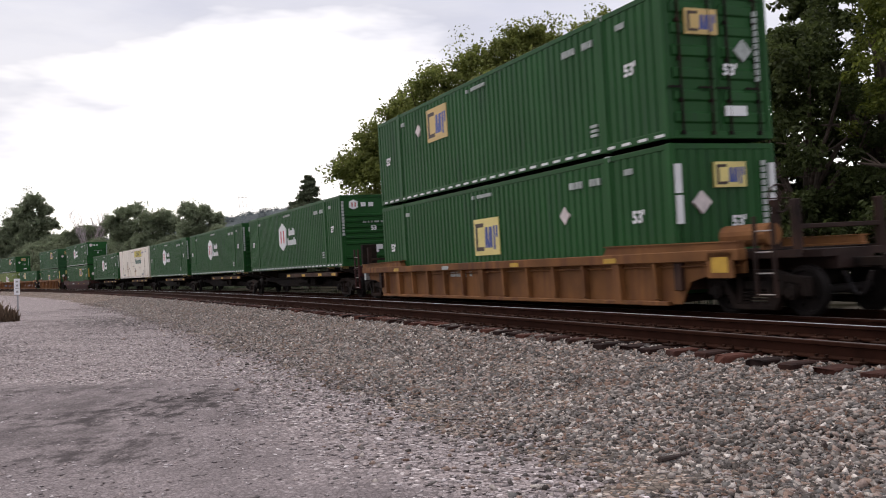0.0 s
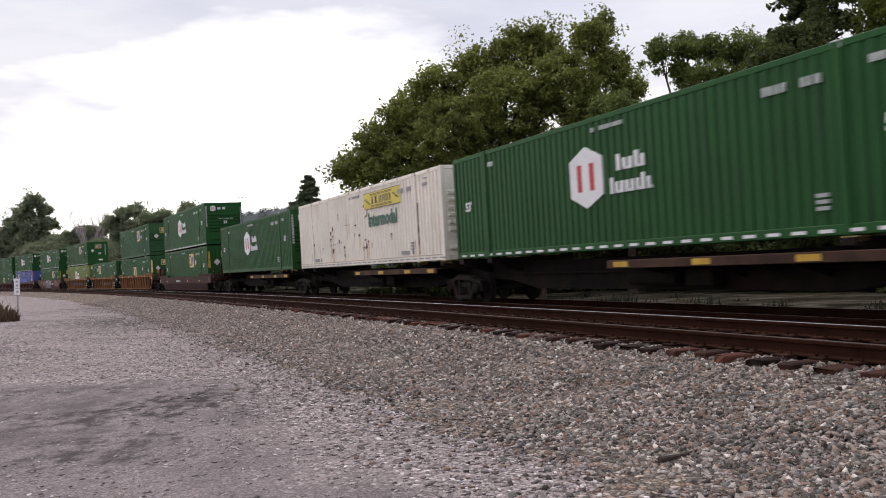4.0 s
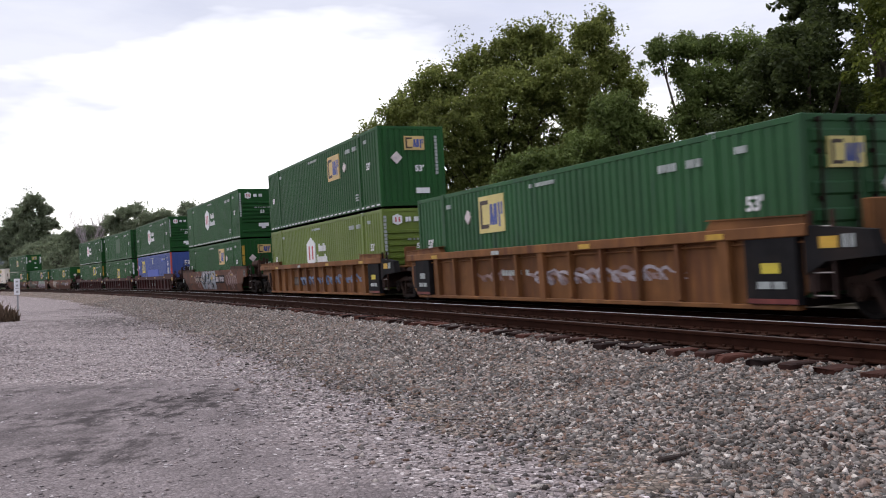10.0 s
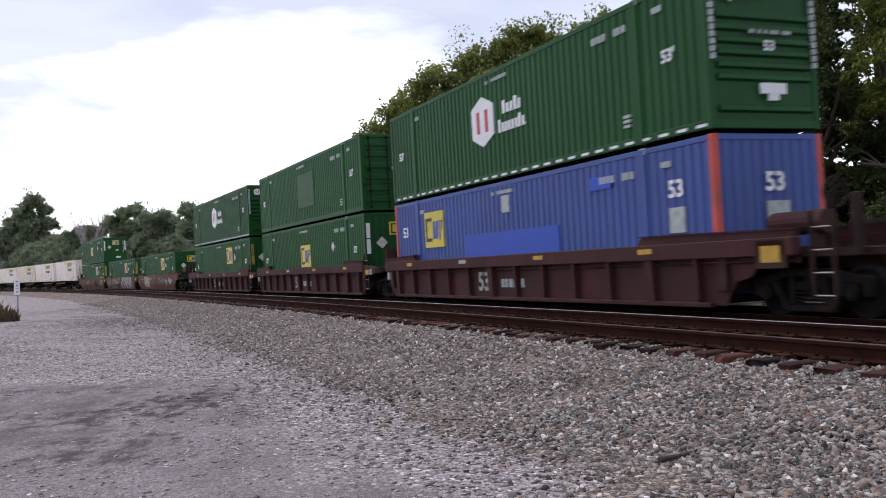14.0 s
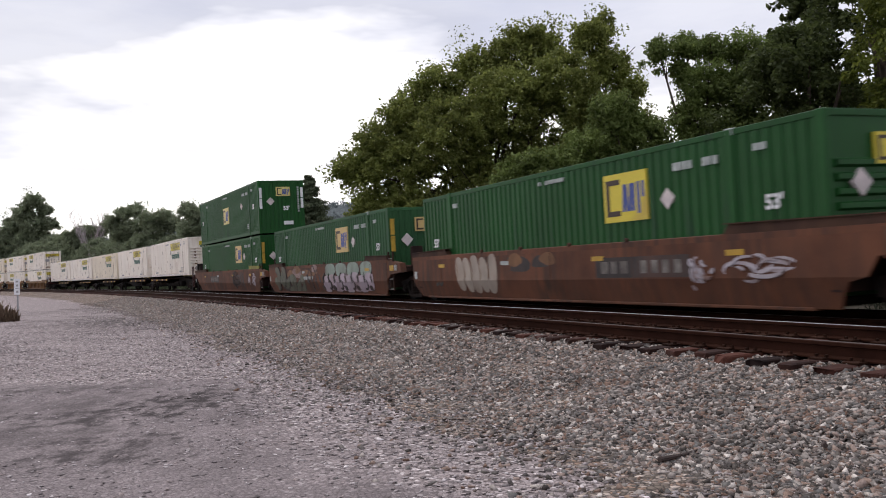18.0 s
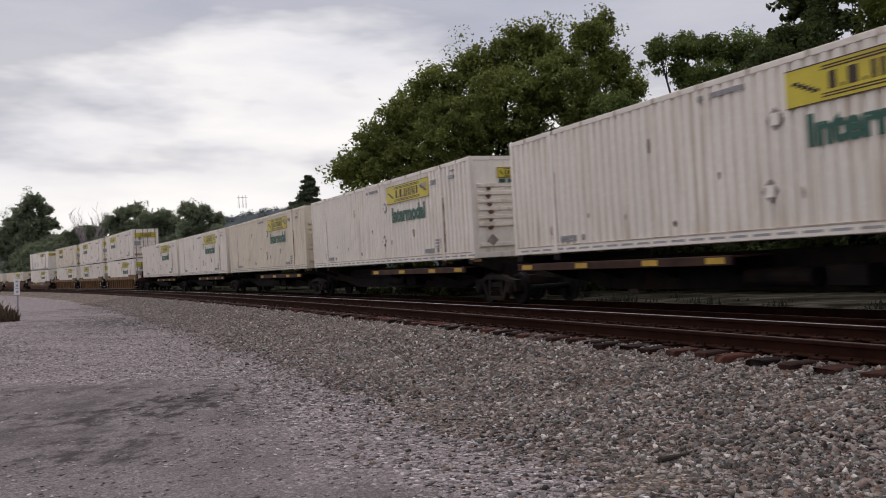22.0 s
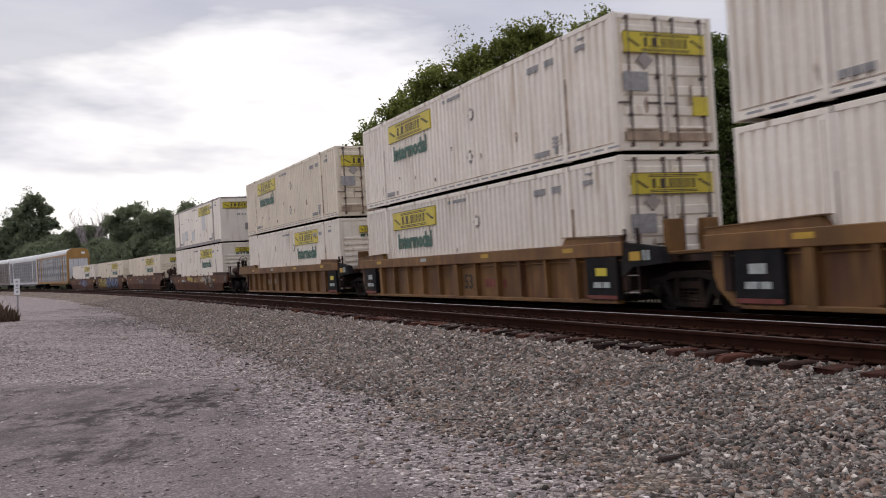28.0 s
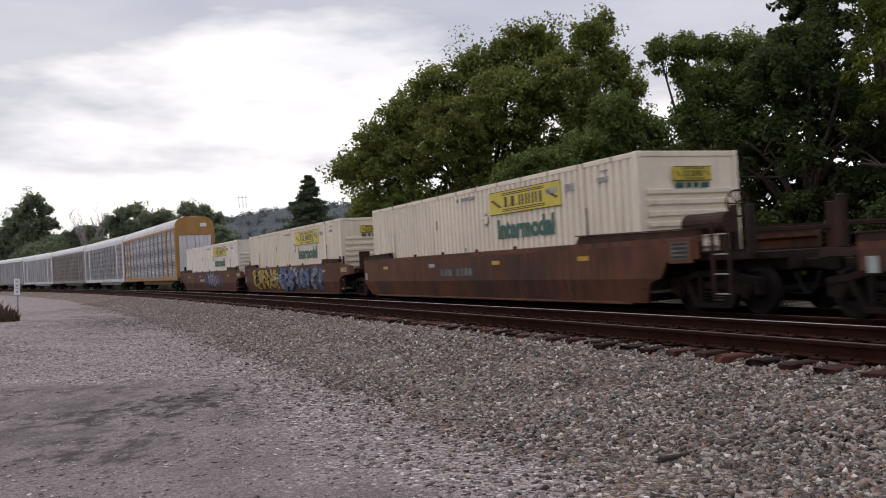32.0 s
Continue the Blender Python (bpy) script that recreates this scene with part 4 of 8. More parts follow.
def container(u, z, paint, scheme, end="ribs", rib=True, label="", logo=None, cap=False, stripes=None, corner=None, striped_rail=False, rusty=False, group="freight containers on the train"):
    """A 53-foot freight container whose leading end stands u metres along the train; z: its base over the rail."""
    box = tagged(new("freight_container"), label, "freight container", group)
    for flip in (None, MIRROR):
        part("side_panel", side_sheet(rib, paint in (WHITE, CREAM, STAINED)), paint, box, at=flip, key=("side", rib, paint in (WHITE, CREAM, STAINED)))
        part("top_rail", long_rail(TALL - 0.12, TALL - 0.01, 0.0), GREYCAP if cap else paint, box, at=flip, key="top_rail")
        part("bottom_rail", long_rail(0.015, 0.18, 0.0), GREYCAP if cap else paint, box, at=flip, key="bottom_rail")
        for x in (-HALF + 2.08, HALF - 2.08):
            post = part("stacking_post", post40(x), GREYCAP if cap else paint, box, at=flip, key=("post", x))
            part("corner_casting", lambda: Shape().box(x - 0.09, x + 0.09, WID / 2 - 0.1, WID / 2 + 0.02, TALL - 0.13, TALL + 0.006, 0.012), IRON if paint in (WHITE, CREAM, STAINED) else MARKDIM if x < 0 else paint, post, key=("cast", x))
        part("header", cross_rail(TALL - 0.12, TALL - 0.005), GREYCAP if cap else paint, box, at=flip, key="header")
        part("sill", cross_rail(0.01, 0.16), paint, box, at=flip, key="sill")
    part("roof", shell_roof, paint if not cap else GREYCAP, box, key="roof")
    part("base_frame", base_frame, GRIME, box, key="base_frame")
    for x in (-HALF, HALF):
        for y in (-WID / 2, WID / 2):
            part("corner_post", corner_post(x, y), corner or paint, box, key=("cp", x, y))
    for flip, kind in ((None, end), (MIRROR, "flat" if end == "doors" else "doors")):
        if kind == "ribs":
            wall = part("end_wall", end_ribs, paint, box, at=flip, key="end_ribs")
            for zz in (0.38, 0.95, 1.17, 1.40, 1.62, 1.85, 2.07):
                part("rib", end_rib, paint, wall, at=pose(0, 0, zz), key="end_rib")
        elif kind == "flat":
            part("end_wall", end_flat, paint, box, at=flip, key="end_flat")
        elif kind == "smooth":
            part("end_wall", lambda: Shape().box(-HALF + 0.01, -HALF + 0.06, -WID / 2 + 0.12, WID / 2 - 0.12, 0.12, TALL - 0.08, 0.01), paint, box, at=flip, key="end_smooth")
        else:
            for m2, s2 in ((None, 1), (Matrix.Diagonal((1, -1, 1, 1)), -1)):
                leaf = part("door", (lambda: door_leaf()) if s2 > 0 else (lambda: mirrored(door_leaf())), paint, box, at=flip, key=("door", s2))
                for zz in (0.42, 0.85, 1.28, 1.71, 2.14, 2.55):
                    part("batten", door_batten(s2), paint, leaf, at=pose(0, 0, zz), key=("batten", s2))
                for y in (0.22, 0.95):
                    part("lock_rod", lock_rod(s2 * y) if s2 > 0 else (lambda y=y: lock_rod(-y - 0.0)()), RODGREY if paint in (WHITE, CREAM, STAINED) else IRON, leaf, key=("rod", s2, y))
    marks("side_number", bars(marks_row(1, 1.25, 0.15, 9)), MARKDIM if paint not in (WHITE, CREAM, STAINED) else MARKGREY, box, at=on_side(3.0, 2.42), key="sidenum")
    marks("fine_print", bars(marks_row(2, 1.3, 0.09, 12)), MARKDIM if paint not in (WHITE, CREAM, STAINED) else MARKGREY, box, at=on_side(8.1, 2.62), key="smallmarks")
    marks("data_block", bars([(-0.12, 0.12, 0.06, 0.12), (-0.12, 0.12, -0.04, 0.02), (-0.12, 0.12, -0.14, -0.08)]), MARKDIM if paint not in (WHITE, CREAM, STAINED) else MARKGREY, box, at=on_side(2.5, 0.55), key="datamarks")
    if paint in (WHITE, CREAM, STAINED):
        for dist in (2.95, 13.3):
            marks("fine_print", bars(marks_row(23, 1.05, 0.13, 9)), MARKGREY, box, at=on_side(dist, 0.33), key="botm")
        marks("fine_print", bars(marks_row(24, 0.5, 0.1, 4) + [(-0.12, 0.1, 0.16, 0.2)]), MARKGREY, box, at=on_side(1.2, 2.45), key="upm")
        marks("rivet_line", bars([(-7.9, 7.9, -0.010, 0.010)], -0.03, 0.0), RUSTLINE, box, at=on_side(HALF, 0.19), key="rivl")
        marks("reflective_dashes", bars([(x0, x1 + 0.12, -0.022, 0.022) for x0, x1, _, _ in dashes()], -0.02, -0.006), MARKGREY, box, "row of grey reflective dashes", on_side(HALF, 0.10), key="greydashes")
        for dist in (2.08, LEN - 2.08):
            part("rusty_seam", bars([(-0.115, -0.092, -1.25, 1.2), (0.092, 0.105, -1.25, 0.4)], -0.01, 0.0), RUSTLINE, box, "rust-tinted seam beside the stacking post", on_side(dist, 1.5), key=("pseam", dist > 8))
            part("rust_stain", rust_blot(int(dist), 0.07, 0.30), RUSTLINE, box, "brown rust bleeding at the post's foot", on_side(dist + 0.13, 0.5), key=("pfoot", dist > 8))
        for k, (dist, zz, w, h) in enumerate(((6.4, 0.72, 0.035, 0.14), (9.6, 0.42, 0.05, 0.10), (11.2, 0.66, 0.03, 0.12), (4.4, 0.95, 0.06, 0.2), (8.3, 1.2, 0.02, 0.10), (12.6, 0.8, 0.03, 0.1), (10.3, 2.0, 0.02, 0.22))):
            part("rust_stain", rust_blot(40 + k, w, h), RUST if k % 3 == 1 else RUSTLINE, box, "small rust stain on the side", on_side(dist, zz), key=("spot", k))
        for dist in np.arange(0.9, 15.8, 1.31):
            marks("roof_drip", bars([(-0.035, 0.035, -0.05, 0.05)], -0.02, 0.0), RUSTLINE, box, at=on_side(float(dist), TALL - 0.06), key="drip")
    if cap:
        for dist, zz, w, h in ((12.7, 0.75, 1.1, 0.9), (11.4, 0.9, 1.1, 0.75), (8.9, 0.8, 1.1, 0.7), (5.2, 1.5, 1.1, 1.0)):
            part("repair_patch", panel(w, h, -0.012), GREYPATCH, box, "greyish repainted panel", on_side(dist, zz), key=("gpatch", w, h))
        for dist, zz in ((12.9, 1.9), (11.2, 2.2), (10.0, 1.3), (9.1, 2.0), (7.4, 1.8), (14.6, 1.6)):
            part("rust_stain", rust_blot(int(dist * 7), 0.05, 0.07), RUST, box, "small rust spot", on_side(dist, zz), key=("cspot", dist))
    if paint is STAINED:
        spots = [(11.4, 1.38, 0.06, 0.16), (11.4, 1.12, 0.055, 0.12), (11.4, 0.90, 0.05, 0.09), (11.1, 1.52, 0.035, 0.24), (11.1, 1.25, 0.05, 0.14), (11.1, 0.60, 0.07, 0.24), (11.1, 0.92, 0.05, 0.03), (10.8, 0.93, 0.05, 0.03), (10.5, 0.94, 0.06, 0.04), (10.25, 0.98, 0.06, 0.16), (9.95, 0.96, 0.05, 0.03), (9.65, 0.74, 0.08, 0.12), (7.75, 1.15, 0.09, 0.11), (7.3, 0.62, 0.06, 0.2), (6.95, 0.66, 0.06, 0.18), (6.75, 0.85, 0.06, 0.10), (7.1, 2.2, 0.07, 0.10), (6.6, 2.12, 0.06, 0.05), (9.4, 1.62, 0.03, 0.03), (9.15, 1.62, 0.04, 0.03), (8.9, 1.62, 0.03, 0.03), (13.9, 1.0, 0.04, 0.12), (8.2, 1.55, 0.05, 0.05)]
        for k, (dist, zz, w, h) in enumerate(spots):
            if h > 0.08:
                part("rust_run", rust_blot(90 + k, w * 0.9, 0.42), RUSTRUN, box, "faint orange run below a rust spot", on_side(dist, zz - 0.24) @ pose(0, 0, -0.002), key=("run", k))
            part("rust_stain", rust_blot(k, w, h), RUST, box, "brown rust spot", on_side(dist, zz), key=("rust", k))
    if scheme in ("hex", "block", "plain", "bluebox"):
        for dist, zz in ((1.1, 1.55), (15.2, 1.45)):
            if scheme == "bluebox":
                lettering("53", 0.46, MARK, box, on_side(dist, zz + 0.45), bold=0.012)
            else:
                lettering("53'", 0.34, MARK, box, on_side(dist, zz), bold=0.012)
        marks("short_print", bars(marks_row(5, 0.3, 0.12, 3)), MARKDIM, box, at=on_side(1.35, 2.5), key="shortm")
        marks("short_print", bars(marks_row(5, 0.3, 0.12, 3)), MARKDIM, box, at=on_side(13.7, 2.5), key="shortm")
    if scheme == "hex":
        hex_logo(box, 9.05, 1.62, 1.3, 1.36)
        marks("white_wording", bars(word_bars(1.45, 0.8)), MARK, box, "white block lettering", on_side(7.4, 1.58), key="wording")
        hex_logo(box, 0, 0, 0.36, 0.4, on_end(0.72, 2.5))
        marks("white_wording", bars(marks_row(8, 0.55, 0.17, 5)), MARK, box, at=on_end(0.12, 2.5), key="wording_end")
        lettering("53", 0.26, MARK, box, on_end(-0.1, 1.52), bold=0.01)
        part("data_plate", bars([(-0.3, 0.3, -0.06, 0.14), (-0.12, 0.12, -0.18, -0.04)]), MARK, box, at=on_end(-0.15, 0.70), key="dplate")
        marks("number_column", bars([(-0.045, 0.045, k * 0.13 - 0.7, k * 0.13 - 0.6) for k in range(11)]), MARKDIM, box, at=on_end(1.2, 1.95), key="ncol")
        marks("number_column", bars([(-0.045, 0.045, k * 0.13 - 0.7, k * 0.13 - 0.6) for k in range(11)]), MARKDIM, box, at=on_end(-1.2, 1.85), key="ncol")
        marks("end_print", bars(marks_row(9, 1.0, 0.07, 14)), MARKDIM, box, at=on_end(-0.15, 1.78), key="emark")
    if scheme == "block":
        kind, base = logo
        dist, zz, dd, dz = {"front": (5.22, 2.0, 3.85, 1.85), "middle": (7.97, 1.5, 3.9, 1.78), "rear": (10.9, 2.1, 12.4, 2.1)}[kind]
        block_logo(box, dist, zz, 1.5, 1.0, base)
        part("hazard_diamond", diamond(0.205), PLACARD, box, "white diamond placard", on_side(dd, dz), key="diamond")
        block_logo(box, 0, 0, 0.78, 0.5, base, on_end(-0.1 if end != "doors" else 0.4, 2.28))
        part("hazard_diamond", diamond(0.225), PLACARD if end != "doors" else MARKDIM, box, at=on_end(0.62 if end != "doors" else -0.6, 1.75), key="diamond2")
        lettering("53'", 0.30, MARK, box, on_end(-0.25, 1.35), bold=0.012)
        part("data_plate", bars([(-0.26, 0.26, -0.1, 0.1)]), MARK, box, at=on_end(-0.35, 0.55), key="dplate2")
        marks("number_column", bars([(-0.045, 0.045, k * 0.13 - 0.7, k * 0.13 - 0.6) for k in range(11)]), MARKDIM, box, at=on_end(-0.95, 1.85), key="ncol")
    if scheme == "plain":
        lettering("53'", 0.30, MARK, box, on_end(-0.55, 1.0), bold=0.012)
        marks("end_print", bars(marks_row(9, 1.0, 0.1, 10) + [(-0.4, 0.4, -0.24, -0.16)]), MARKDIM, box, at=on_end(-0.45, 1.6), key="emark2")
        part("patch", panel(2.6, 1.5, 0.002), GREEN, box, "repainted darker rectangle", on_side(7.5, 1.5), key="repaint")
    if scheme == "bluebox":
        block_logo(box, 12.8, 1.9, 1.45, 1.1, YELLOW)
        part("blue_patch", panel(5.2, 0.95, 0.006), BLUE2, box, "brighter blue painted-over patch", on_side(8.0, 1.12), key="bluepatch")
        part("blue_patch", panel(0.8, 0.28, 0.006), BLUE2, box, at=on_side(3.6, 2.38), key="bluepatch2")
        lettering("53", 0.48, MARK, box, on_end(-0.05, 2.0), bold=0.015)
        part("data_plate", bars([(-0.26, 0.26, -0.24, 0.24)]), MARKDIM, box, at=on_end(-0.1, 1.42), key="dplate3")
        part("data_plate", bars([(-0.22, 0.22, -0.24, 0.24)]), MARKDIM, box, at=on_side(1.1, 1.42), key="dplate4")
        part("data_plate", bars([(-0.2, 0.2, -0.22, 0.22)]), MARKDIM, box, at=on_side(8.0, 2.3), key="dplate5")
    if scheme == "sign":
        where, both = logo
        yellow_sign(box, where, 2.34, 3.65, 0.6)
        if both:
            lettering("Intermodal", 0.66, INKGREEN, box, on_side(where - 0.02, 1.62), bold=0.03)
        if end == "doors":
            yellow_sign(box, 0, 0, 2.1, 0.46, YELLOW, on_end(0.0, 2.28))
            part("placard", bars([(-0.3, 0.3, -0.2, 0.2)]), MARKGREY, box, at=on_end(0.8, 1.45), key="plc1")
            part("placard", bars([(-0.2, 0.2, -0.2, 0.2)]), YELLOW, box, at=on_end(-0.85, 0.95), key="plc2")
            part("placard", diamond(0.2), GREYCAP, box, at=on_end(0.55, 1.9), key="plc3")
            part("grime_band", bars([(-1.12, -0.02, -0.09, 0.10), (0.02, 1.12, -0.10, 0.07), (-1.08, -0.3, 0.13, 0.16), (0.2, 0.9, 0.12, 0.17)], -0.006, 0.0), GRIMEWASH, box, "brown grime along the foot of the doors", on_end(0, 0.30), key="grimeband")
            for k, (y, zz, w, h) in enumerate(((0.55, 0.95, 0.03, 0.3), (-0.62, 1.2, 0.025, 0.4), (-0.2, 1.55, 0.03, 0.3), (0.93, 1.2, 0.03, 0.35), (-0.98, 1.9, 0.03, 0.4))):
                part("rust_stain", rust_blot(60 + k, w, h), RUSTLINE, box, "rust streak on the doors", on_end(y, zz) @ pose(0, 0, -0.006), key=("dgrime", k))
        elif end == "smooth":
            yellow_sign(box, 0, 0, 2.2, 0.42, YELLOW, on_end(0.0, 2.35))
            part("vent_panel", bars([(-0.2, 0.2, -0.22, 0.22)]), GREYCAP, box, "grey square hatch", on_end(-0.5, 0.95), key="hatch")
            marks("end_print", bars(marks_row(9, 0.8, 0.1, 8)), MARKGREY, box, at=on_end(-0.2, 1.75), key="emark3")
        else:
            yellow_sign(box, 0, 0, 0.95, 0.3, YELLOW, on_end(-0.05, 2.42))
            marks("end_print", bars(marks_row(9, 0.85, 0.1, 9)), INKGREEN, box, at=on_end(-0.05, 2.18), key="emark4")
        for dist in (6.9, 7.1) if rib else ():
            plate = part("placard_holder", diamond(0.19), GREYCAP, box, "empty diamond placard holder", on_side(dist, 1.95 if dist < 7 else 0.8), key="patchp")
            part("blank_face", bars([(-0.10, 0.10, -0.10, 0.10)], 0.006, 0.012), paint, plate, key="patchf")
    if rusty:
        rr = random.Random(int(u))
        for zz in (0.85, 1.06, 1.29, 1.51, 1.74, 1.96):
            for y in (0.72, -0.78):
                part("rust_stain", rust_blot(int(10 * zz) + (3 if y > 0 else 0), rr.uniform(0.05, 0.13), rr.uniform(0.06, 0.13)), RUST, box, "rust bleeding between the end ribs", on_end(y + rr.uniform(-0.05, 0.05), zz))
        part("rust_stain", rust_blot(5, 0.1, 0.18), RUST, box, "square rust patch", on_end(-0.85, 0.45))
        part("placard_holder", diamond(0.17), GREYCAP, box, "empty diamond placard holder", on_end(0.7, 0.5), key="endplc")
    if stripes:
        for y in (1.16, -1.16):
            part("edge_stripe", bars([(-0.07, 0.07, -0.55, 0.0), (-0.07, 0.07, 0.04, 0.6)]), stripes, box, at=on_end(y, 1.90), key="estripe")
    if striped_rail:
        marks("reflective_dashes", bars([(x0, x1, -0.028, 0.028) for x0, x1, _, _ in dashes()]), MARK, box, "row of white reflective dashes", on_side(HALF, 0.085), key="dashes")
    MOVERS.append((box, u + HALF, z))
    return box


def rust_blot(seed, w, h):
    def make():
        r = random.Random(seed)
        pts = []
        for k in range(14):
            a = 2 * math.pi * k / 14
            q = r.uniform(0.7, 1.2)
            pts.append((w * q * math.cos(a) * (1.0 if math.sin(a) > -0.3 else 0.5), h * q * math.sin(a) * 0.6))
        return Shape().prism(pts, "z", -0.05, 0.003)
    return make


def mirrored(sh):
    sh.v = [(x, -y, z) for x, y, z in sh.v]
    return sh


WELL, UPPER, SPINE = 0.355, 3.334, 1.283
L_HEX = "green corrugated container with white hexagon logo"
L_BLK = "green corrugated container with yellow logo panel"
L_SGN = "white corrugated container with yellow sign, green lettering"

# leading double stack
container(-251.12, UPPER, GREEN, "block", "doors", logo=("rear", AMBER), label=L_BLK + " and barred doors", striped_rail=True)
container(-251.12, WELL, GREEN, "block", "flat", logo=("middle", PALEYEL), label=L_BLK + ", in a well car", stripes=MARK)
# first five-platform spine car
for u in (-230.1, -212.1, -194.4):
    container(u, SPINE, GREEN, "hex", "ribs", label=L_HEX + " on a spine car", striped_rail=True)
container(-177.3, SPINE, STAINED, "sign", "ribs", logo=(5.2, True), label="off-white container with rust stains and a faded yellow sign")
container(-159.58, SPINE, GREEN, "hex", "ribs", label=L_HEX + " on a spine car")
# double stacks in well cars
for u, top, low in (
    (-138.75, dict(paint=GREEN, scheme="hex", end="ribs", label=L_HEX, striped_rail=True), dict(paint=GREEN, scheme="block", end="flat", logo=("front", AMBER), label=L_BLK + ", in a well car", stripes=STRIPE)),
    (-115.29, dict(paint=GREEN2, scheme="block", end="ribs", logo=("front", AMBER), label=L_BLK), dict(paint=GREEN2, scheme="block", end="flat", logo=("middle", PALEYEL), label="faded " + L_BLK + ", in a well car", stripes=PALEYEL)),
    (-95.86, None, dict(paint=GREEN2, scheme="block", end="doors", logo=("rear", PALEYEL), label=L_BLK + " and nothing stacked on it")),
    (-76.32, dict(paint=GREEN, scheme="block", end="flat", logo=("front", AMBER), label=L_BLK + " and a rust-red diamond", striped_rail=True), dict(paint=LIME, scheme="hex", end="ribs", label="lime-green container with white hexagon logo in a well car")),
    (-53.05, dict(paint=GREEN, scheme="hex", end="ribs", label=L_HEX, striped_rail=True), dict(paint=GREEN, scheme="block", end="flat", logo=("front", AMBER), label=L_BLK + ", in a well car", stripes=STRIPE)),
    (-29.17, dict(paint=GREEN, scheme="hex", end="ribs", label=L_HEX + ", stacked on a blue one", striped_rail=True), dict(paint=BLUE, scheme="bluebox", end="flat", label="blue container with red corner posts and bright blue patches", corner=REDPOST)),
    (-9.73, dict(paint=GREEN, scheme="plain", end="doors", label="plain dark green container with barred doors"), dict(paint=GREEN, scheme="block", end="flat", logo=("middle", YELLOW), label=L_BLK + ", in maroon well car", stripes=MARK)),
    (9.33, dict(paint=GREEN, scheme="hex", end="ribs", label=L_HEX, striped_rail=True), dict(paint=GREEN, scheme="block", end="flat", logo=("front", YELLOW), label=L_BLK + ", in maroon well car", stripes=STRIPE)),
    (33.59, None, dict(paint=GREEN, scheme="block", end="ribs", logo=("front", YELLOW), label=L_BLK + ", in brown well car")),
    (52.99, None, dict(paint=GREEN2, scheme="block", end="flat", logo=("front", AMBER), label=L_BLK + " and yellow end stripes", stripes=STRIPE)),
    (72.16, dict(paint=GREEN, scheme="block", end="flat", logo=("middle", PALEYEL), label=L_BLK + " and white end stripes", stripes=MARK), dict(paint=GREEN, scheme="block", end="flat", logo=("front", AMBER), label=L_BLK + ", in brown well car", stripes=STRIPE)),
    (185.11, dict(paint=WHITE, scheme="sign", end="doors", logo=(11.6, True), label=L_SGN + ", barred doors"), dict(paint=WHITE, scheme="sign", end="doors", logo=(4.8, True), label=L_SGN + ", barred doors")),
    (204.69, dict(paint=WHITE, scheme="sign", end="doors", logo=(11.6, True), label=L_SGN + " and patched doors"), dict(paint=WHITE, scheme="sign", end="doors", logo=(11.6, True), label=L_SGN + ", in well car")),
    (224.33, dict(paint=CREAM, scheme="sign", end="doors", logo=(11.6, True), label="cream container with yellow sign and rusty doors"), dict(paint=WHITE, scheme="sign", end="ribs", logo=(4.8, True), label=L_SGN + ", in well car")),
    (247.78, dict(paint=WHITE, scheme="sign", end="smooth", logo=(4.8, False), rib=False, cap=True, label="smooth white container with a grey top rail and yellow sign"), dict(paint=WHITE, scheme="sign", end="ribs", logo=(4.8, True), label=L_SGN + ", brown well car")),
    (271.32, None, dict(paint=CREAM, scheme="sign", end="ribs", logo=(4.8, True), label="cream container with a yellow sign in a brown well car")),
    (291.4, None, dict(paint=CREAM, scheme="sign", end="ribs", logo=(4.8, True), label="cream container with a yellow sign and green lettering")),
    (310.8, None, dict(paint=WHITE, scheme="sign", end="ribs", logo=(4.8, True), label=L_SGN + ", stacked singly")),
):
    if top:
        container(u, UPPER, **top)
    container(u, WELL, **low)
# second spine car
for u, paint, rib, lab in ((93.5, WHITE, True, L_SGN + " on a spine car"), (112.1, WHITE, True, L_SGN + " on spine car"), (129.48, CREAM, True, "beige container with a yellow sign on a spine car"), (146.68, WHITE, True, L_SGN + " on spine car"), (163.78, WHITE, True, L_SGN + " on a spine car")):
    container(u, SPINE, paint, "sign", "ribs", logo=(4.8, True), rib=rib, label=lab, rusty=True)

# ---------------------------------------------------------------- railway cars
WHEEL_R = 0.42
SHELF = mat("rust_brown_shelf_steel", (0.055, 0.028, 0.019), 0.75, var=0.3, scale=2, dirt=(0.10, 0.05, 0.028), amount=0.6, spec=0.2)
DECK = mat("sooty_maroon_deck_steel", (0.030, 0.017, 0.014), 0.75, var=0.3, scale=2, bump=0.15, dirt=(0.07, 0.034, 0.022), amount=0.6, spec=0.2)
LIMEPAINT = mat("lime_yellow_paint", (0.26, 0.25, 0.03), 0.6, var=0.2, scale=2, dirt=(0.14, 0.10, 0.03), amount=0.6)
WORNMARK = mat("worn_grey_stencil_paint", (0.19, 0.17, 0.15), 0.7, var=0.25, scale=6, dirt=(0.05, 0.035, 0.03), amount=0.6)
DARKRED = mat("dull_red_marking_paint", (0.19, 0.04, 0.035), 0.65, var=0.2, scale=3, dirt=(0.12, 0.06, 0.03), amount=0.6)
STENCILDARK = mat("dark_stencil_paint", (0.035, 0.028, 0.022), 0.65, var=0.2, scale=4)
DULLAMBER = mat("dull_amber_reflector", (0.55, 0.33, 0.040), 0.5, var=0.15, scale=3)


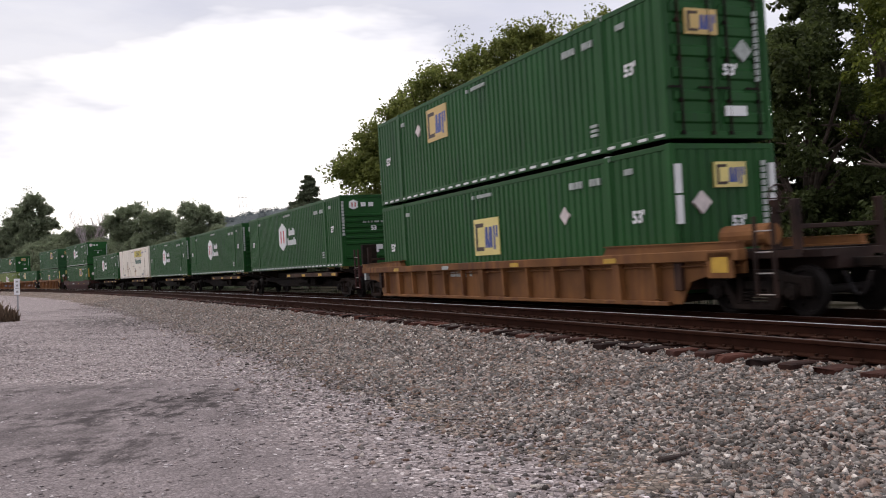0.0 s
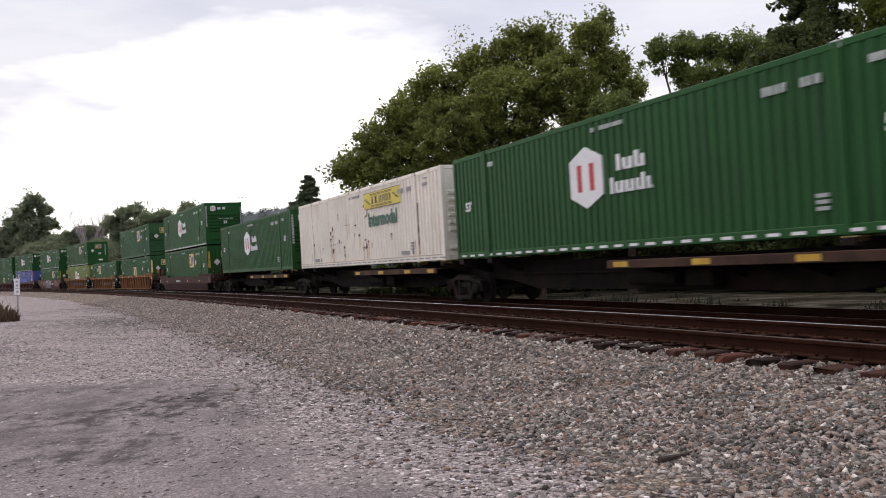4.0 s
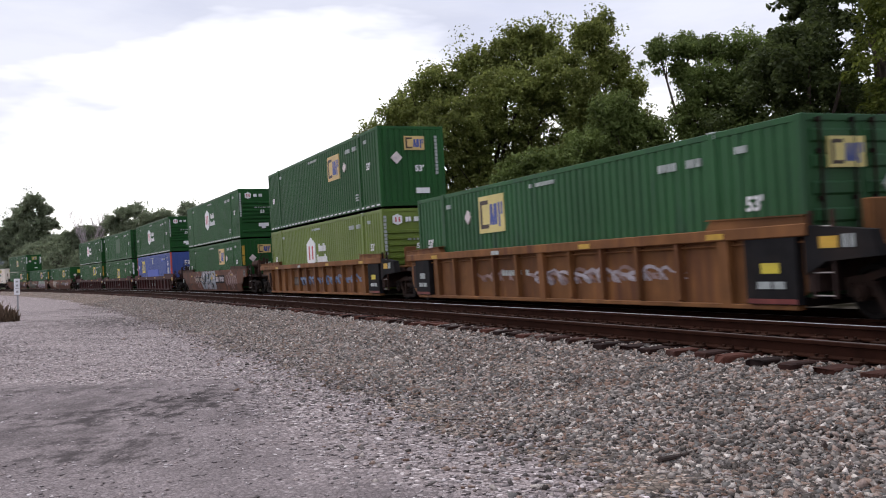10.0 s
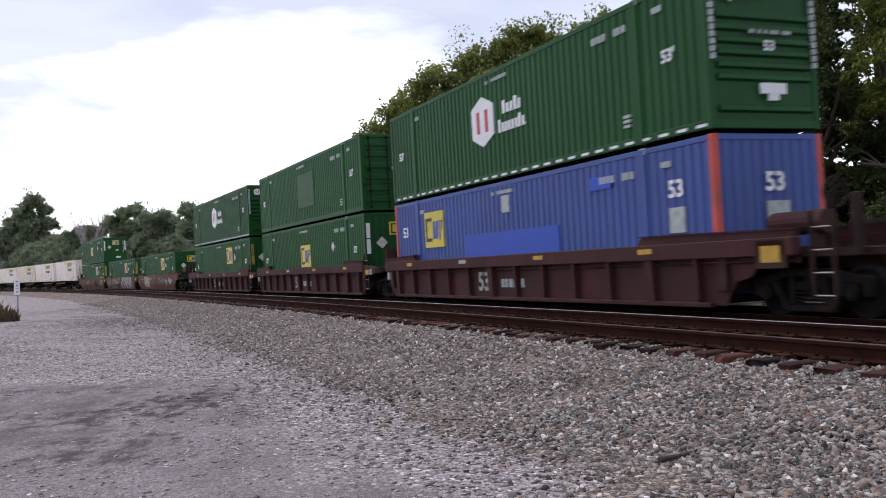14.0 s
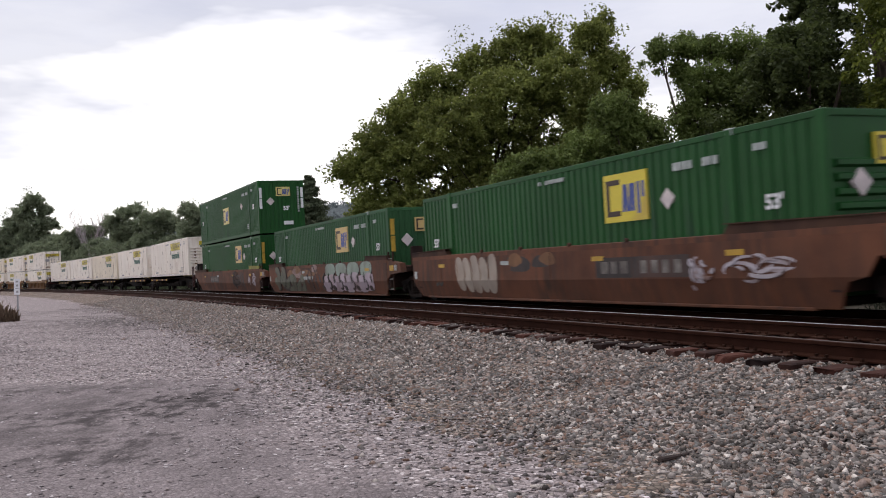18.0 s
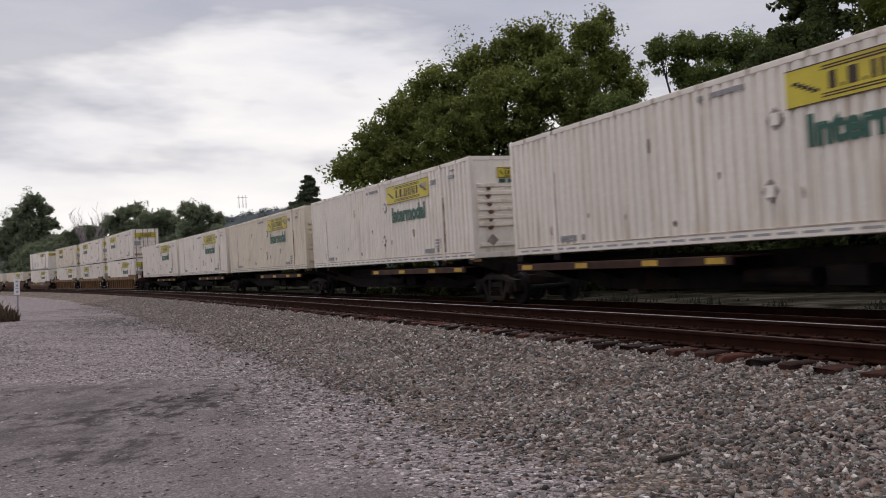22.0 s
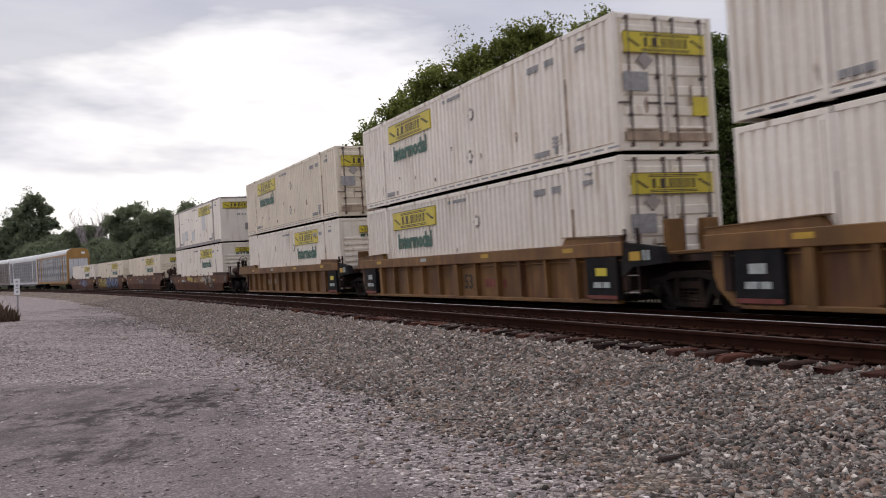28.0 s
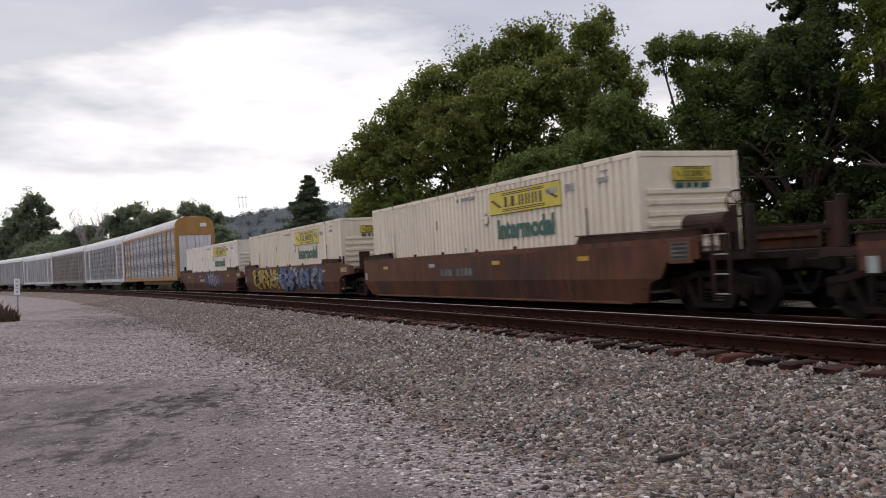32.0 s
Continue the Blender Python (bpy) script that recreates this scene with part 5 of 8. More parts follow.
def side_frame_shape():
    """A cast side frame: arched top member, sloping struts, bottom member, two columns, end jaws and springs."""
    sh = Shape()
    a, b = 0.93, 1.07
    sh.prism([(-1.18, 0.56), (-0.72, 0.60), (-0.42, 0.68), (0.42, 0.68), (0.72, 0.60), (1.18, 0.56), (1.16, 0.66), (0.72, 0.71), (0.42, 0.80), (-0.42, 0.80), (-0.72, 0.71), (-1.16, 0.66)], "y", a - 0.02, b + 0.03)
    for m in (1, -1):
        sh.prism([(m * 0.78, 0.62), (m * 0.64, 0.60), (m * 0.36, 0.16), (m * 0.50, 0.12)], "y", a, b + 0.02)
        sh.prism([(m * 0.40, 0.72), (m * 0.27, 0.72), (m * 0.30, 0.22), (m * 0.42, 0.22)], "y", a, b)
        sh.prism([(m * 1.18, 0.62), (m * 1.06, 0.62), (m * 1.08, 0.36), (m * 1.18, 0.36)], "y", a, b + 0.01)
        sh.prism([(m * 0.72, 0.62), (m * 0.70, 0.36), (m * 0.62, 0.40), (m * 0.60, 0.60)], "y", a, b + 0.01)
        sh.tube((m * 0.89, a - 0.02, 0.43), (m * 0.89, 1.13, 0.43), 0.135, n=14)
        sh.tube((m * 0.89, 1.13, 0.43), (m * 0.89, 1.165, 0.43), 0.09, n=12)
        sh.box(m * 0.89 - 0.17, m * 0.89 + 0.17, a, b, 0.52, 0.62, 0.01)
    sh.box(-0.48, 0.48, a - 0.01, b + 0.03, 0.11, 0.21, 0.015)
    for x in (-0.20, 0.0, 0.20):
        for k in range(4):
            z = 0.215 + 0.058 * k
            sh.tube((x, 1.0, z), (x, 1.0, z + 0.032), 0.082, n=8)
    sh.box(-0.26, 0.26, 0.90, 1.05, 0.46, 0.60, 0.012)
    return sh


def wheel_pair_shape():
    sh = Shape()
    sh.tube((0, -0.93, 0), (0, 0.93, 0), 0.08, n=12)
    for s in (-1, 1):
        a, b = s * 0.69, s * 0.82
        n = 28
        prof = [(0.09, a - 0.02 * s), (0.12, a), (0.34, a + 0.03 * s), (WHEEL_R + 0.025, a), (WHEEL_R + 0.025, a + 0.03 * s), (WHEEL_R, a + 0.035 * s), (WHEEL_R - 0.006, b), (0.35, b), (0.33, b - 0.045 * s), (0.15, b - 0.03 * s), (0.12, b + 0.01 * s), (0.09, b + 0.01 * s)]
        vs, fs, k = [], [], len(prof)
        for i in range(n):
            c, d = math.cos(2 * math.pi * i / n), math.sin(2 * math.pi * i / n)
            vs += [(r * c, y, r * d) for r, y in prof]
        for i in range(n):
            for j in range(k):
                fs.append((i * k + j, i * k + (j + 1) % k, ((i + 1) % n) * k + (j + 1) % k, ((i + 1) % n) * k + j))
        sh.add(vs, fs)
        for i in range(4):
            c, d = math.cos(math.pi / 2 * i + 0.4), math.sin(math.pi / 2 * i + 0.4)
            sh.tube((0.24 * c, b - 0.05 * s, 0.24 * d), (0.24 * c, b - 0.01 * s, 0.24 * d), 0.028, n=6)
    return sh


def truck(car, x, u):
    """A two-axle truck under a car, its centre at x in the car's space and u along the train."""
    t = part("truck", lambda: Shape().box(-0.16, 0.16, -1.0, 1.0, 0.42, 0.70, 0.02).box(-0.5, 0.5, -0.28, 0.28, 0.5, 0.76, 0.02), GRIME, car, "grimy two-axle truck", pose(x, 0, 0), key="bolster")
    part("side_frame", side_frame_shape, IRON, t, key="side_frame")
    part("side_frame", side_frame_shape, IRON, t, at=MIRROR, key="side_frame")
    for dx in (-0.89, 0.89):
        w = part("wheelset", wheel_pair_shape, WHEEL, t, at=pose(dx, 0, WHEEL_R), key="wheelset")
        SPINNERS.append((w, u + dx, dx))


def ladder(h, rungs, width=0.42):
    def make():
        sh = Shape()
        for x in (-width / 2, width / 2):
            sh.box(x - 0.025, x + 0.025, -0.03, 0.03, 0.0, h, 0.006)
        return sh
    return make


def rung_shape(width=0.42):
    return lambda: Shape().tube((-width / 2, 0.0, 0), (width / 2, 0.0, 0), 0.014, n=6)


def coupler_shape():
    sh = Shape()
    sh.box(-0.75, 0.1, -0.07, 0.07, 0.78, 0.94, 0.015)
    sh.box(-0.95, -0.70, -0.16, 0.16, 0.72, 1.0, 0.03)
    sh.box(-1.12, -0.92, -0.16, 0.02, 0.74, 0.98, 0.03)
    return sh


def hose_shape():
    sh, last = Shape(), None
    for i in range(9):
        a = i / 8
        p = Vector((-0.35 - 0.55 * a, 0.30, 0.72 - 0.38 * math.sin(math.pi * a)))
        if last is not None:
            sh.tube(last, p, 0.03, n=6)
        last = p
    return sh


FOLD = 0.68


def cut(pts, above):
    """The part of a polygon in x and z above or below the fold of the side."""
    got, sign = [], 1 if above else -1
    for (ax, az), (bx, bz) in zip(pts, pts[1:] + pts[:1]):
        da, db = sign * (az - FOLD), sign * (bz - FOLD)
        if da >= 0:
            got.append((ax, az))
        if da * db < 0:
            q = da / (da - db)
            got.append((ax + q * (bx - ax), FOLD))
    return got


def paint_poly(sh, pts, y, lift, thick=0.004):
    """A thin sheet on the car's side, following the side where its lower part folds inwards."""
    for above in (True, False):
        p = cut(list(pts), above)
        if len(p) < 3:
            continue
        ys = [y - 0.27 * max(0.0, FOLD - z) for x, z in p]
        n = len(p)
        vs = [(x, q + lift, z) for (x, z), q in zip(p, ys)] + [(x, q - thick, z) for (x, z), q in zip(p, ys)]
        sh.add(vs, [tuple(range(n)), tuple(range(2 * n - 1, n - 1, -1))] + [(i, (i + 1) % n, n + (i + 1) % n, n + i) for i in range(n)])
    return sh


def well_car(u, style, front="own", rear="own", tall=1.18, graffiti=None, stencil=None, pitch=19.45, black_ends=False, empty=False, reporting=None, lime_guide=False, print_at=9.6):
    """A well-car unit whose container starts u metres along the train. Ends: 'own' truck, or 'shared' with the next unit."""
    paint, ribs, words = {"tan": (TAN, True, "weathered yellow-tan ribbed well car"), "ochre": (OCHRE, True, "rust-stained orange-tan ribbed well car"), "brown": (BROWN, False, "rust-brown smooth-sided well car"), "maroon": (MAROON, True, "dark maroon ribbed well car"), "plum": (MAROON, False, "dark maroon smooth-sided well car")}[style]
    car = tagged(new("well_car"), words + (" with painted graffiti" if graffiti else " with low steel sides"), "railway car", "cars of the freight train")
    low, out = 0.19, 1.50
    gap = (pitch - LEN) / 2
    face = out - 0.14 if ribs else out
    fwd = 0.15 if front != "own" else 1.9
    aft = 1.9 if rear == "own" else 0.65
    thick = 0.20 if style == "ochre" else 0.30 if ribs else 0.13

    def outline(f, r):
        """The side's outline in x and z, its lower corners cut away over the trucks."""
        pts = []
        for m, e in ((1, r), (-1, f)):
            if e > 0.9:
                c = [(HALF + 0.18, low), (HALF + 0.30, low + 0.22), (HALF + 0.46, low + 0.42), (HALF + 0.80, low + 0.50), (HALF + 1.0, tall - 0.46), (HALF + e, tall - 0.42), (HALF + e, tall - 0.05)]
            else:
                c = [(HALF + e - 0.45, low), (HALF + e - 0.1, low + 0.30), (HALF + e, low + 0.52), (HALF + e, tall - 0.05)]
            pts += [(m * x, z) for x, z in (c if m > 0 else c[::-1])]
        return pts

    def sides(f, r):
        sh = Shape()
        pts = outline(f, r)
        if ribs:
            sh.prism(pts, "y", face - 0.04, face)
        else:
            paint_poly(sh, pts, face, 0.0, 0.05)
        return sh

    def chord_top(f, r):
        sh = Shape()
        if ribs:
            sh.box(-HALF - f - 0.03, HALF + r + 0.03, out - 0.16, out + 0.03, tall - thick, tall, 0.014)
            sh.tube((-HALF - f + 0.1, out - 0.09, tall - thick - 0.085), (HALF + r - 0.1, out - 0.09, tall - thick - 0.085), 0.018, n=6)
        else:
            sh.box(-HALF - f - 0.02, HALF + r + 0.02, out - 0.14, out + 0.0008, tall - thick, tall, 0.012)
        return sh

    def chord_low():
        if ribs:
            return Shape().box(-HALF + 0.12, HALF - 0.12, out - 0.2, out - 0.02, low - 0.03, low + 0.05, 0.01)
        return Shape().box(-HALF + 0.3, HALF - 0.3, out - 0.26, out - 0.10, low - 0.035, low + 0.02, 0.01)

    def guide(e):
        """The raised container guide that runs in from one end of the side, with a lipped top plate."""
        sh = Shape()
        sh.prism([(-HALF - e, 0.0), (-HALF - e, 0.12), (-HALF + 2.0, 0.17), (-HALF + 2.15, 0.0)], "y", out - 0.15, out + 0.0)
        sh.prism([(-HALF - e - 0.02, 0.125), (-HALF - e - 0.02, 0.145), (-HALF + 2.1, 0.195), (-HALF + 2.1, 0.175)], "y", out - 0.17, out + 0.03)
        return sh

    key = (style, tall)
    for flip in (None, MIRROR):
        f, r = (fwd, aft) if flip is None else (aft, fwd)
        side = part("side_sill", lambda: sides(f, r), paint, car, at=flip, key=("sill", key, f, r))
        part("top_chord", lambda: chord_top(f, r), paint, side, key=("ct", key, f, r))
        part("bottom_chord", chord_low, paint, side, key=("cl", key))
        if ribs:
            k = 0
            for x in np.linspace(-HALF + 0.45, HALF - 0.45, 12 if style == "maroon" else 13):
                wide = 0.12 if k in (1, 6, 11) else 0.05
                part("rib", lambda: Shape().prism([(face - 0.01, low + 0.04), (out - 0.02, low + (0.0 if wide > 0.1 else 0.10)), (out + 0.01, tall - thick + 0.01), (face - 0.01, tall - thick + 0.01)], "x", -wide, wide), paint, side, at=pose(x, 0, 0), key=("rib", key, wide))
                k += 1
        else:
            for x in np.linspace(-HALF + 1.6, HALF - 1.6, 5):
                part("weld_seam", lambda: Shape().box(-0.01, 0.01, out - 0.01, out + 0.006, FOLD + 0.03, tall - thick), paint, side, at=pose(x, 0, 0), key=("seam", key))
            for x in (-3.1, -0.9, 1.4, 3.6):
                part("lashing_ring", lambda: Shape().tube((0, out - 0.03, 0.02), (0, out + 0.03, 0.02), 0.05, n=8), SHELF, side, at=pose(x, 0, tall), key="ring")
        for e, m in ((f, 1), (r, -1)):
            part("container_guide", (lambda: guide(e)) if m > 0 else (lambda: flipped_x(guide(e))), LIMEPAINT if lime_guide and m > 0 and flip is None else paint if ribs else SHELF, side, "raised lipped guide plate", pose(0, 0, tall - 0.01), key=("guide", e, m, lime_guide, ribs))
        for x in (-6.2, -2.0, 2.3, 6.4):
            part("safety_mark", lambda: Shape().box(-0.22, 0.22, out + (0.028 if ribs else -0.01), out + (0.034 if ribs else 0.006), -0.05, 0.05), DULLAMBER if x != 2.3 else MARKDIM, side, at=pose(x, 0, tall - (0.12 if ribs else 0.32)), key=("smark", x == 2.3, ribs))
        if black_ends:
            for x, e in ((-HALF + 0.62, f), (HALF - 0.62, r)):
                if e > 0.9:
                    continue
                p = part("black_panel", lambda: Shape().box(-0.56, 0.56, face - 0.02, out + 0.012, low + 0.06, tall - thick - 0.005), BLACKEND, side, "black end panel with white notices", pose(x, 0, 0), key=("blk", tall))
                part("notice", lambda: Shape().box(-0.2, 0.2, out, out + 0.018, 0.75, 0.92), YELLOW if x < 0 else MARKDIM, p, key=("ntc", x < 0))
                part("notice", lambda: Shape().box(-0.3, -0.06, out, out + 0.018, 0.5, 0.62).box(0.0, 0.3, out, out + 0.018, 0.5, 0.62), MARKDIM, p, key="ntc2")
                part("red_band", lambda: Shape().box(-0.54, 0.54, out, out + 0.017, low + 0.07, low + 0.15), DARKRED, p, key="rband")
        else:
            part("end_notice", lambda: Shape().box(-0.09, 0.09, face - 0.01, out + 0.016, -0.12, 0.12), MARKDIM, side, "small white notice plate", pose(HALF + r - 0.25, 0, 0.86), key=("enot", ribs))

    def floor():
        sh = Shape()
        for x in np.linspace(-HALF + 0.3, HALF - 0.3, 7):
            sh.box(x - 0.15, x + 0.15, -out + 0.3, out - 0.3, 0.2, 0.345, 0.01)
        sh.box(-HALF, HALF, -0.12, 0.12, 0.22, 0.33)
        return sh
    part("well_floor", floor, GRIME, car, key="wfloor")
    for end, flip in ((front, None), (rear, MIRROR)):
        span = 3.0 if end == "own" else gap - 0.12

        def platform(span=span):
            sh = Shape()
            sh.box(-HALF - span, -HALF - 0.10, -0.42, 0.42, 0.76, 1.06, 0.02)
            sh.prism([(-HALF - 0.25, -out + 0.08), (-HALF - 0.25, out - 0.08), (-HALF - span, 0.75), (-HALF - span, -0.75)], "z", 0.98, 1.10)
            sh.box(-HALF - 0.3, -HALF - 0.08, -out + 0.05, out - 0.05, 0.45, 1.16, 0.015)
            for y in (-1.15, 1.15):
                sh.box(-HALF - span + 0.1, -HALF - 0.2, y - 0.06, y + 0.06, 1.0, 1.12)
            return sh
        plat = part("end_platform", platform, DECK, car, "dished end platform over the truck", flip, key=("plat", span))

        def walkway(span=span):
            sh = Shape()
            for i in range(6):
                x = -HALF - 0.35 - i * (span - 0.5) / 6
                sh.box(x - 0.12, x, -1.2, 1.2, 1.12, 1.135)
            return sh
        part("grating", walkway, GRIME, plat, key=("walk", span))
        lad = part("ladder", ladder(1.35, 4), DECK, plat, at=pose(-HALF - (2.45 if end == "own" else 0.42), 1.44, 0.35), key="ladder")
        for z in (0.05, 0.4, 0.75, 1.1):
            part("rung", rung_shape(), GREYCAP, lad, at=pose(0, 0, z), key="rung")
        if end == "own":
            plate = part("arm_plate", lambda: Shape().box(-HALF - 1.78, -HALF - 1.12, out - 0.02, out + 0.03, tall - 0.50, tall - 0.04, 0.008), paint, plat, "bolted plate on the end arm", key=("aplate", style, tall))
            if flip is None and style in ("brown", "plum"):
                part("plate_notice", lambda: Shape().box(-HALF - 1.70, -HALF - 1.20, out, out + 0.034, tall - 0.42, tall - 0.10), WORNMARK, plate, "worn notice with dark lines", key=("anot", tall))
                for k in range(4):
                    part("notice_line", lambda: Shape().box(-HALF - 1.67, -HALF - 1.23, out, out + 0.038, -0.022, 0.022), STENCILDARK, plate, at=pose(0, 0, tall - 0.38 + 0.08 * k), key="anotl")
            else:
                part("plate_notice", lambda: Shape().box(-HALF - 1.66, -HALF - 1.24, out, out + 0.034, tall - 0.40, tall - 0.13), DULLAMBER, plate, "square amber notice", key=("anoty", tall))
            if style != "plum":
                part("air_tank", lambda: Shape().tube((-HALF - 1.9, 0.7, tall + 0.22), (-HALF - 0.75, 0.7, tall + 0.22), 0.2, n=16).box(-HALF - 1.75, -HALF - 1.68, 0.6, 0.8, 1.0, tall + 0.12).box(-HALF - 1.0, -HALF - 0.93, 0.6, 0.8, 1.0, tall + 0.12), SHELF if style == "brown" else paint, plat, "cylindrical air tank", key=("tank", style, tall), smooth=False)

            for y in (0.95, -0.95):
                part("end_post", lambda: Shape().box(-HALF - 2.75, -HALF - 2.62, -0.07, 0.07, 1.05, 1.95, 0.015), DECK, plat, at=pose(0, y, 0), key="epost")
            part("end_rail", lambda: Shape().box(-HALF - 2.73, -HALF - 2.64, -0.95, 0.95, 1.45, 1.53, 0.01), DECK, plat, key="erail")
            part("coupler", coupler_shape, IRON, plat, at=pose(-HALF - span + 0.1, 0, 0), key="coupler")
            part("brake_hose", hose_shape, BLACKEND, plat, at=pose(-HALF - span + 0.35, 0, 0), key="hose")

            def wheel_stand():
                sh = Shape()
                sh.box(-HALF - 1.75, -HALF - 1.65, 0.35, 0.5, 1.1, 2.0, 0.01)
                n = 16
                for i in range(n):
                    a, b = 2 * math.pi * i / n, 2 * math.pi * (i + 1) / n
                    c = Vector((-HALF - 1.80, 0.42, 2.02))
                    sh.tube(c + Vector((0, 0.25 * math.cos(a), 0.25 * math.sin(a))), c + Vector((0, 0.25 * math.cos(b), 0.25 * math.sin(b))), 0.018, n=6)
                for a in (0, 1.57, 0.785, 2.356):
                    d = Vector((0, 0.25 * math.cos(a), 0.25 * math.sin(a)))
                    sh.tube(c - d, c + d, 0.012, n=5)
                return sh
            part("hand_brake", wheel_stand, DECK, plat, "brake wheel on a stand", key="hbrake")
        else:
            def stubs():
                sh = Shape()
                for y in (0.55, -0.35):
                    sh.box(-HALF - 0.75, -HALF - 0.55, y - 0.2, y + 0.2, 1.08, 1.85, 0.02)
                sh.box(-HALF - 0.95, -HALF - 0.35, -0.9, 0.9, 1.08, 1.2, 0.02)
                return sh
            reach = min(1.45, gap - 0.14)
            arm = part("side_arm", lambda: Shape().prism([(-HALF - reach, 0.98), (-HALF - reach + 0.12, tall - 0.16), (-HALF - 0.10, tall - 0.03), (-HALF - 0.10, 0.72), (-HALF - 0.5, 0.92)], "y", out - 0.22, out - 0.01), BLACKEND if black_ends else paint, plat, "dark bracket arm over the shared truck", key=("sarm", tall, reach, black_ends))
            part("arm_mark", lambda: Shape().box(-HALF - 0.75, -HALF - 0.40, out - 0.02, out - 0.002, tall - 0.40, tall - 0.22), DULLAMBER, arm, key=("amark", tall))
            part("arm_print", lambda: Shape().box(-HALF - 1.05, -HALF - 0.97, out - 0.02, out - 0.003, tall - 0.40, tall - 0.20).box(-HALF - 0.92, -HALF - 0.84, out - 0.02, out - 0.003, tall - 0.40, tall - 0.20), MARKDIM, arm, key=("aprint", tall))
            part("connector_housing", stubs, paint if style in ("tan", "ochre") else DECK, plat, "paired upright brackets", key=("stubs", style))
    c = u + HALF
    if front == "own":
        truck(car, -HALF - 1.75, u - 1.75)
    else:
        truck(car, -HALF - gap, u - gap)
    if rear == "own":
        truck(car, HALF + 1.75, u + LEN + 1.75)
    if style == "brown":
        lettering("53", 0.56, STENCILDARK, car, Matrix(((-1, 0, 0, 14.7 - HALF), (0, 0, 1, face - 0.012), (0, 1, 0, 0.70), (0, 0, 0, 1))), "stencil", 0.015)
    if stencil:
        ink = STENCILDARK if style in ("tan", "ochre") else MARKDIM
        at = Matrix(((-1, 0, 0, stencil[1] - HALF), (0, 0, 1, face + 0.002), (0, 1, 0, 0.62), (0, 0, 0, 1)))
        lettering("53", 0.70 if style == "maroon" else 0.56, ink, car, at, "stencil", 0.015)
        marks("stencil_print", bars(marks_row(17, 1.3, 0.22, 6)), DARKRED if style in ("tan", "ochre") else MARKDIM, car, at=at @ pose(stencil[2], -0.02, 0), key="stm")
    elif not reporting:
        at = Matrix(((-1, 0, 0, print_at - HALF), (0, 0, 1, face + 0.002), (0, 1, 0, 0.86), (0, 0, 0, 1)))
        marks("stencil_print", bars(marks_row(19, 1.5, 0.14, 8)), MARKDIM, car, at=at, key="stm2")
    for spot, board, ink in reporting or ():
        at = Matrix(((-1, 0, 0, spot - HALF), (0, 0, 1, face + 0.001), (0, 1, 0, 0.92 if not ribs else 0.72), (0, 0, 0, 1)))
        patch = part("lettering_board", panel(*board), TAN if style == "tan" else SPRAYDARK if ink is WORNMARK else BLACKEND, car, "painted patch with block marks", at, key=("repboard", board))
        for k, w in ((-0.98, 0.13), (-0.7, 0.1), (-0.42, 0.12), (0.12, 0.1), (0.4, 0.1), (0.68, 0.1), (0.96, 0.1)):
            part("block_mark", bars([(-w, w, -0.3 * board[1], 0.3 * board[1])]), ink, patch, at=pose(k * board[0] / 2.5, 0, 0), key=("repmark", w, board))
    for k, (kind, d0, d1, colours, sd) in enumerate(graffiti or ()):
        spray(car, kind, d0, d1, colours, face, low + 0.06, tall - (0.34 if ribs else 0.01), sd, 0.5 if ribs else 1.0)
    MOVERS.append((car, c, 0.0))
    return car


def flipped_x(sh):
    sh.v = [(-x, y, z) for x, y, z in sh.v]
    return sh


def stroke_quads(pts, width):
    """The quads of a brush stroke through points (x, z), tapering at its ends."""
    for k in range(len(pts) - 1):
        (ax, az), (bx, bz) = pts[k], pts[k + 1]
        d = Vector((bx - ax, bz - az))
        if d.length < 1e-6:
            continue
        a = k / (len(pts) - 1)
        w = width * (0.55 + 0.9 * math.sin(math.pi * a) ** 0.6) * 0.7
        n = Vector((-d.y, d.x)).normalized() * w / 2
        e = d.normalized() * w * 0.3
        yield [(ax + n.x - e.x, az + n.y - e.y), (bx + n.x + e.x, bz + n.y + e.y), (bx - n.x + e.x, bz - n.y + e.y), (ax - n.x - e.x, az - n.y - e.y)]


def blob(r, cx, cz, rx, rz, lean=0.0, n=16, wob=0.10):
    """A swollen rounded outline."""
    ph, p = r.uniform(0, 6.28), []
    for i in range(n):
        a = 2 * math.pi * i / n
        c, d = math.cos(a), math.sin(a)
        q = 1 + wob * math.sin(2 * a + ph) + wob * 0.7 * math.sin(3 * a + 2 * ph)
        x = rx * q * math.copysign(abs(c) ** 0.7, c)
        z = rz * math.copysign(abs(d) ** 0.7, d) * (1 + wob * 0.4 * math.sin(2 * a - ph))
        p.append((cx + x + lean * z, cz + z))
    return p


def arc(r, cx, cz, rx, rz, a0, a1, n=12):
    return [(cx + rx * math.cos(a0 + (a1 - a0) * i / n), cz + rz * math.sin(a0 + (a1 - a0) * i / n)) for i in range(n + 1)]


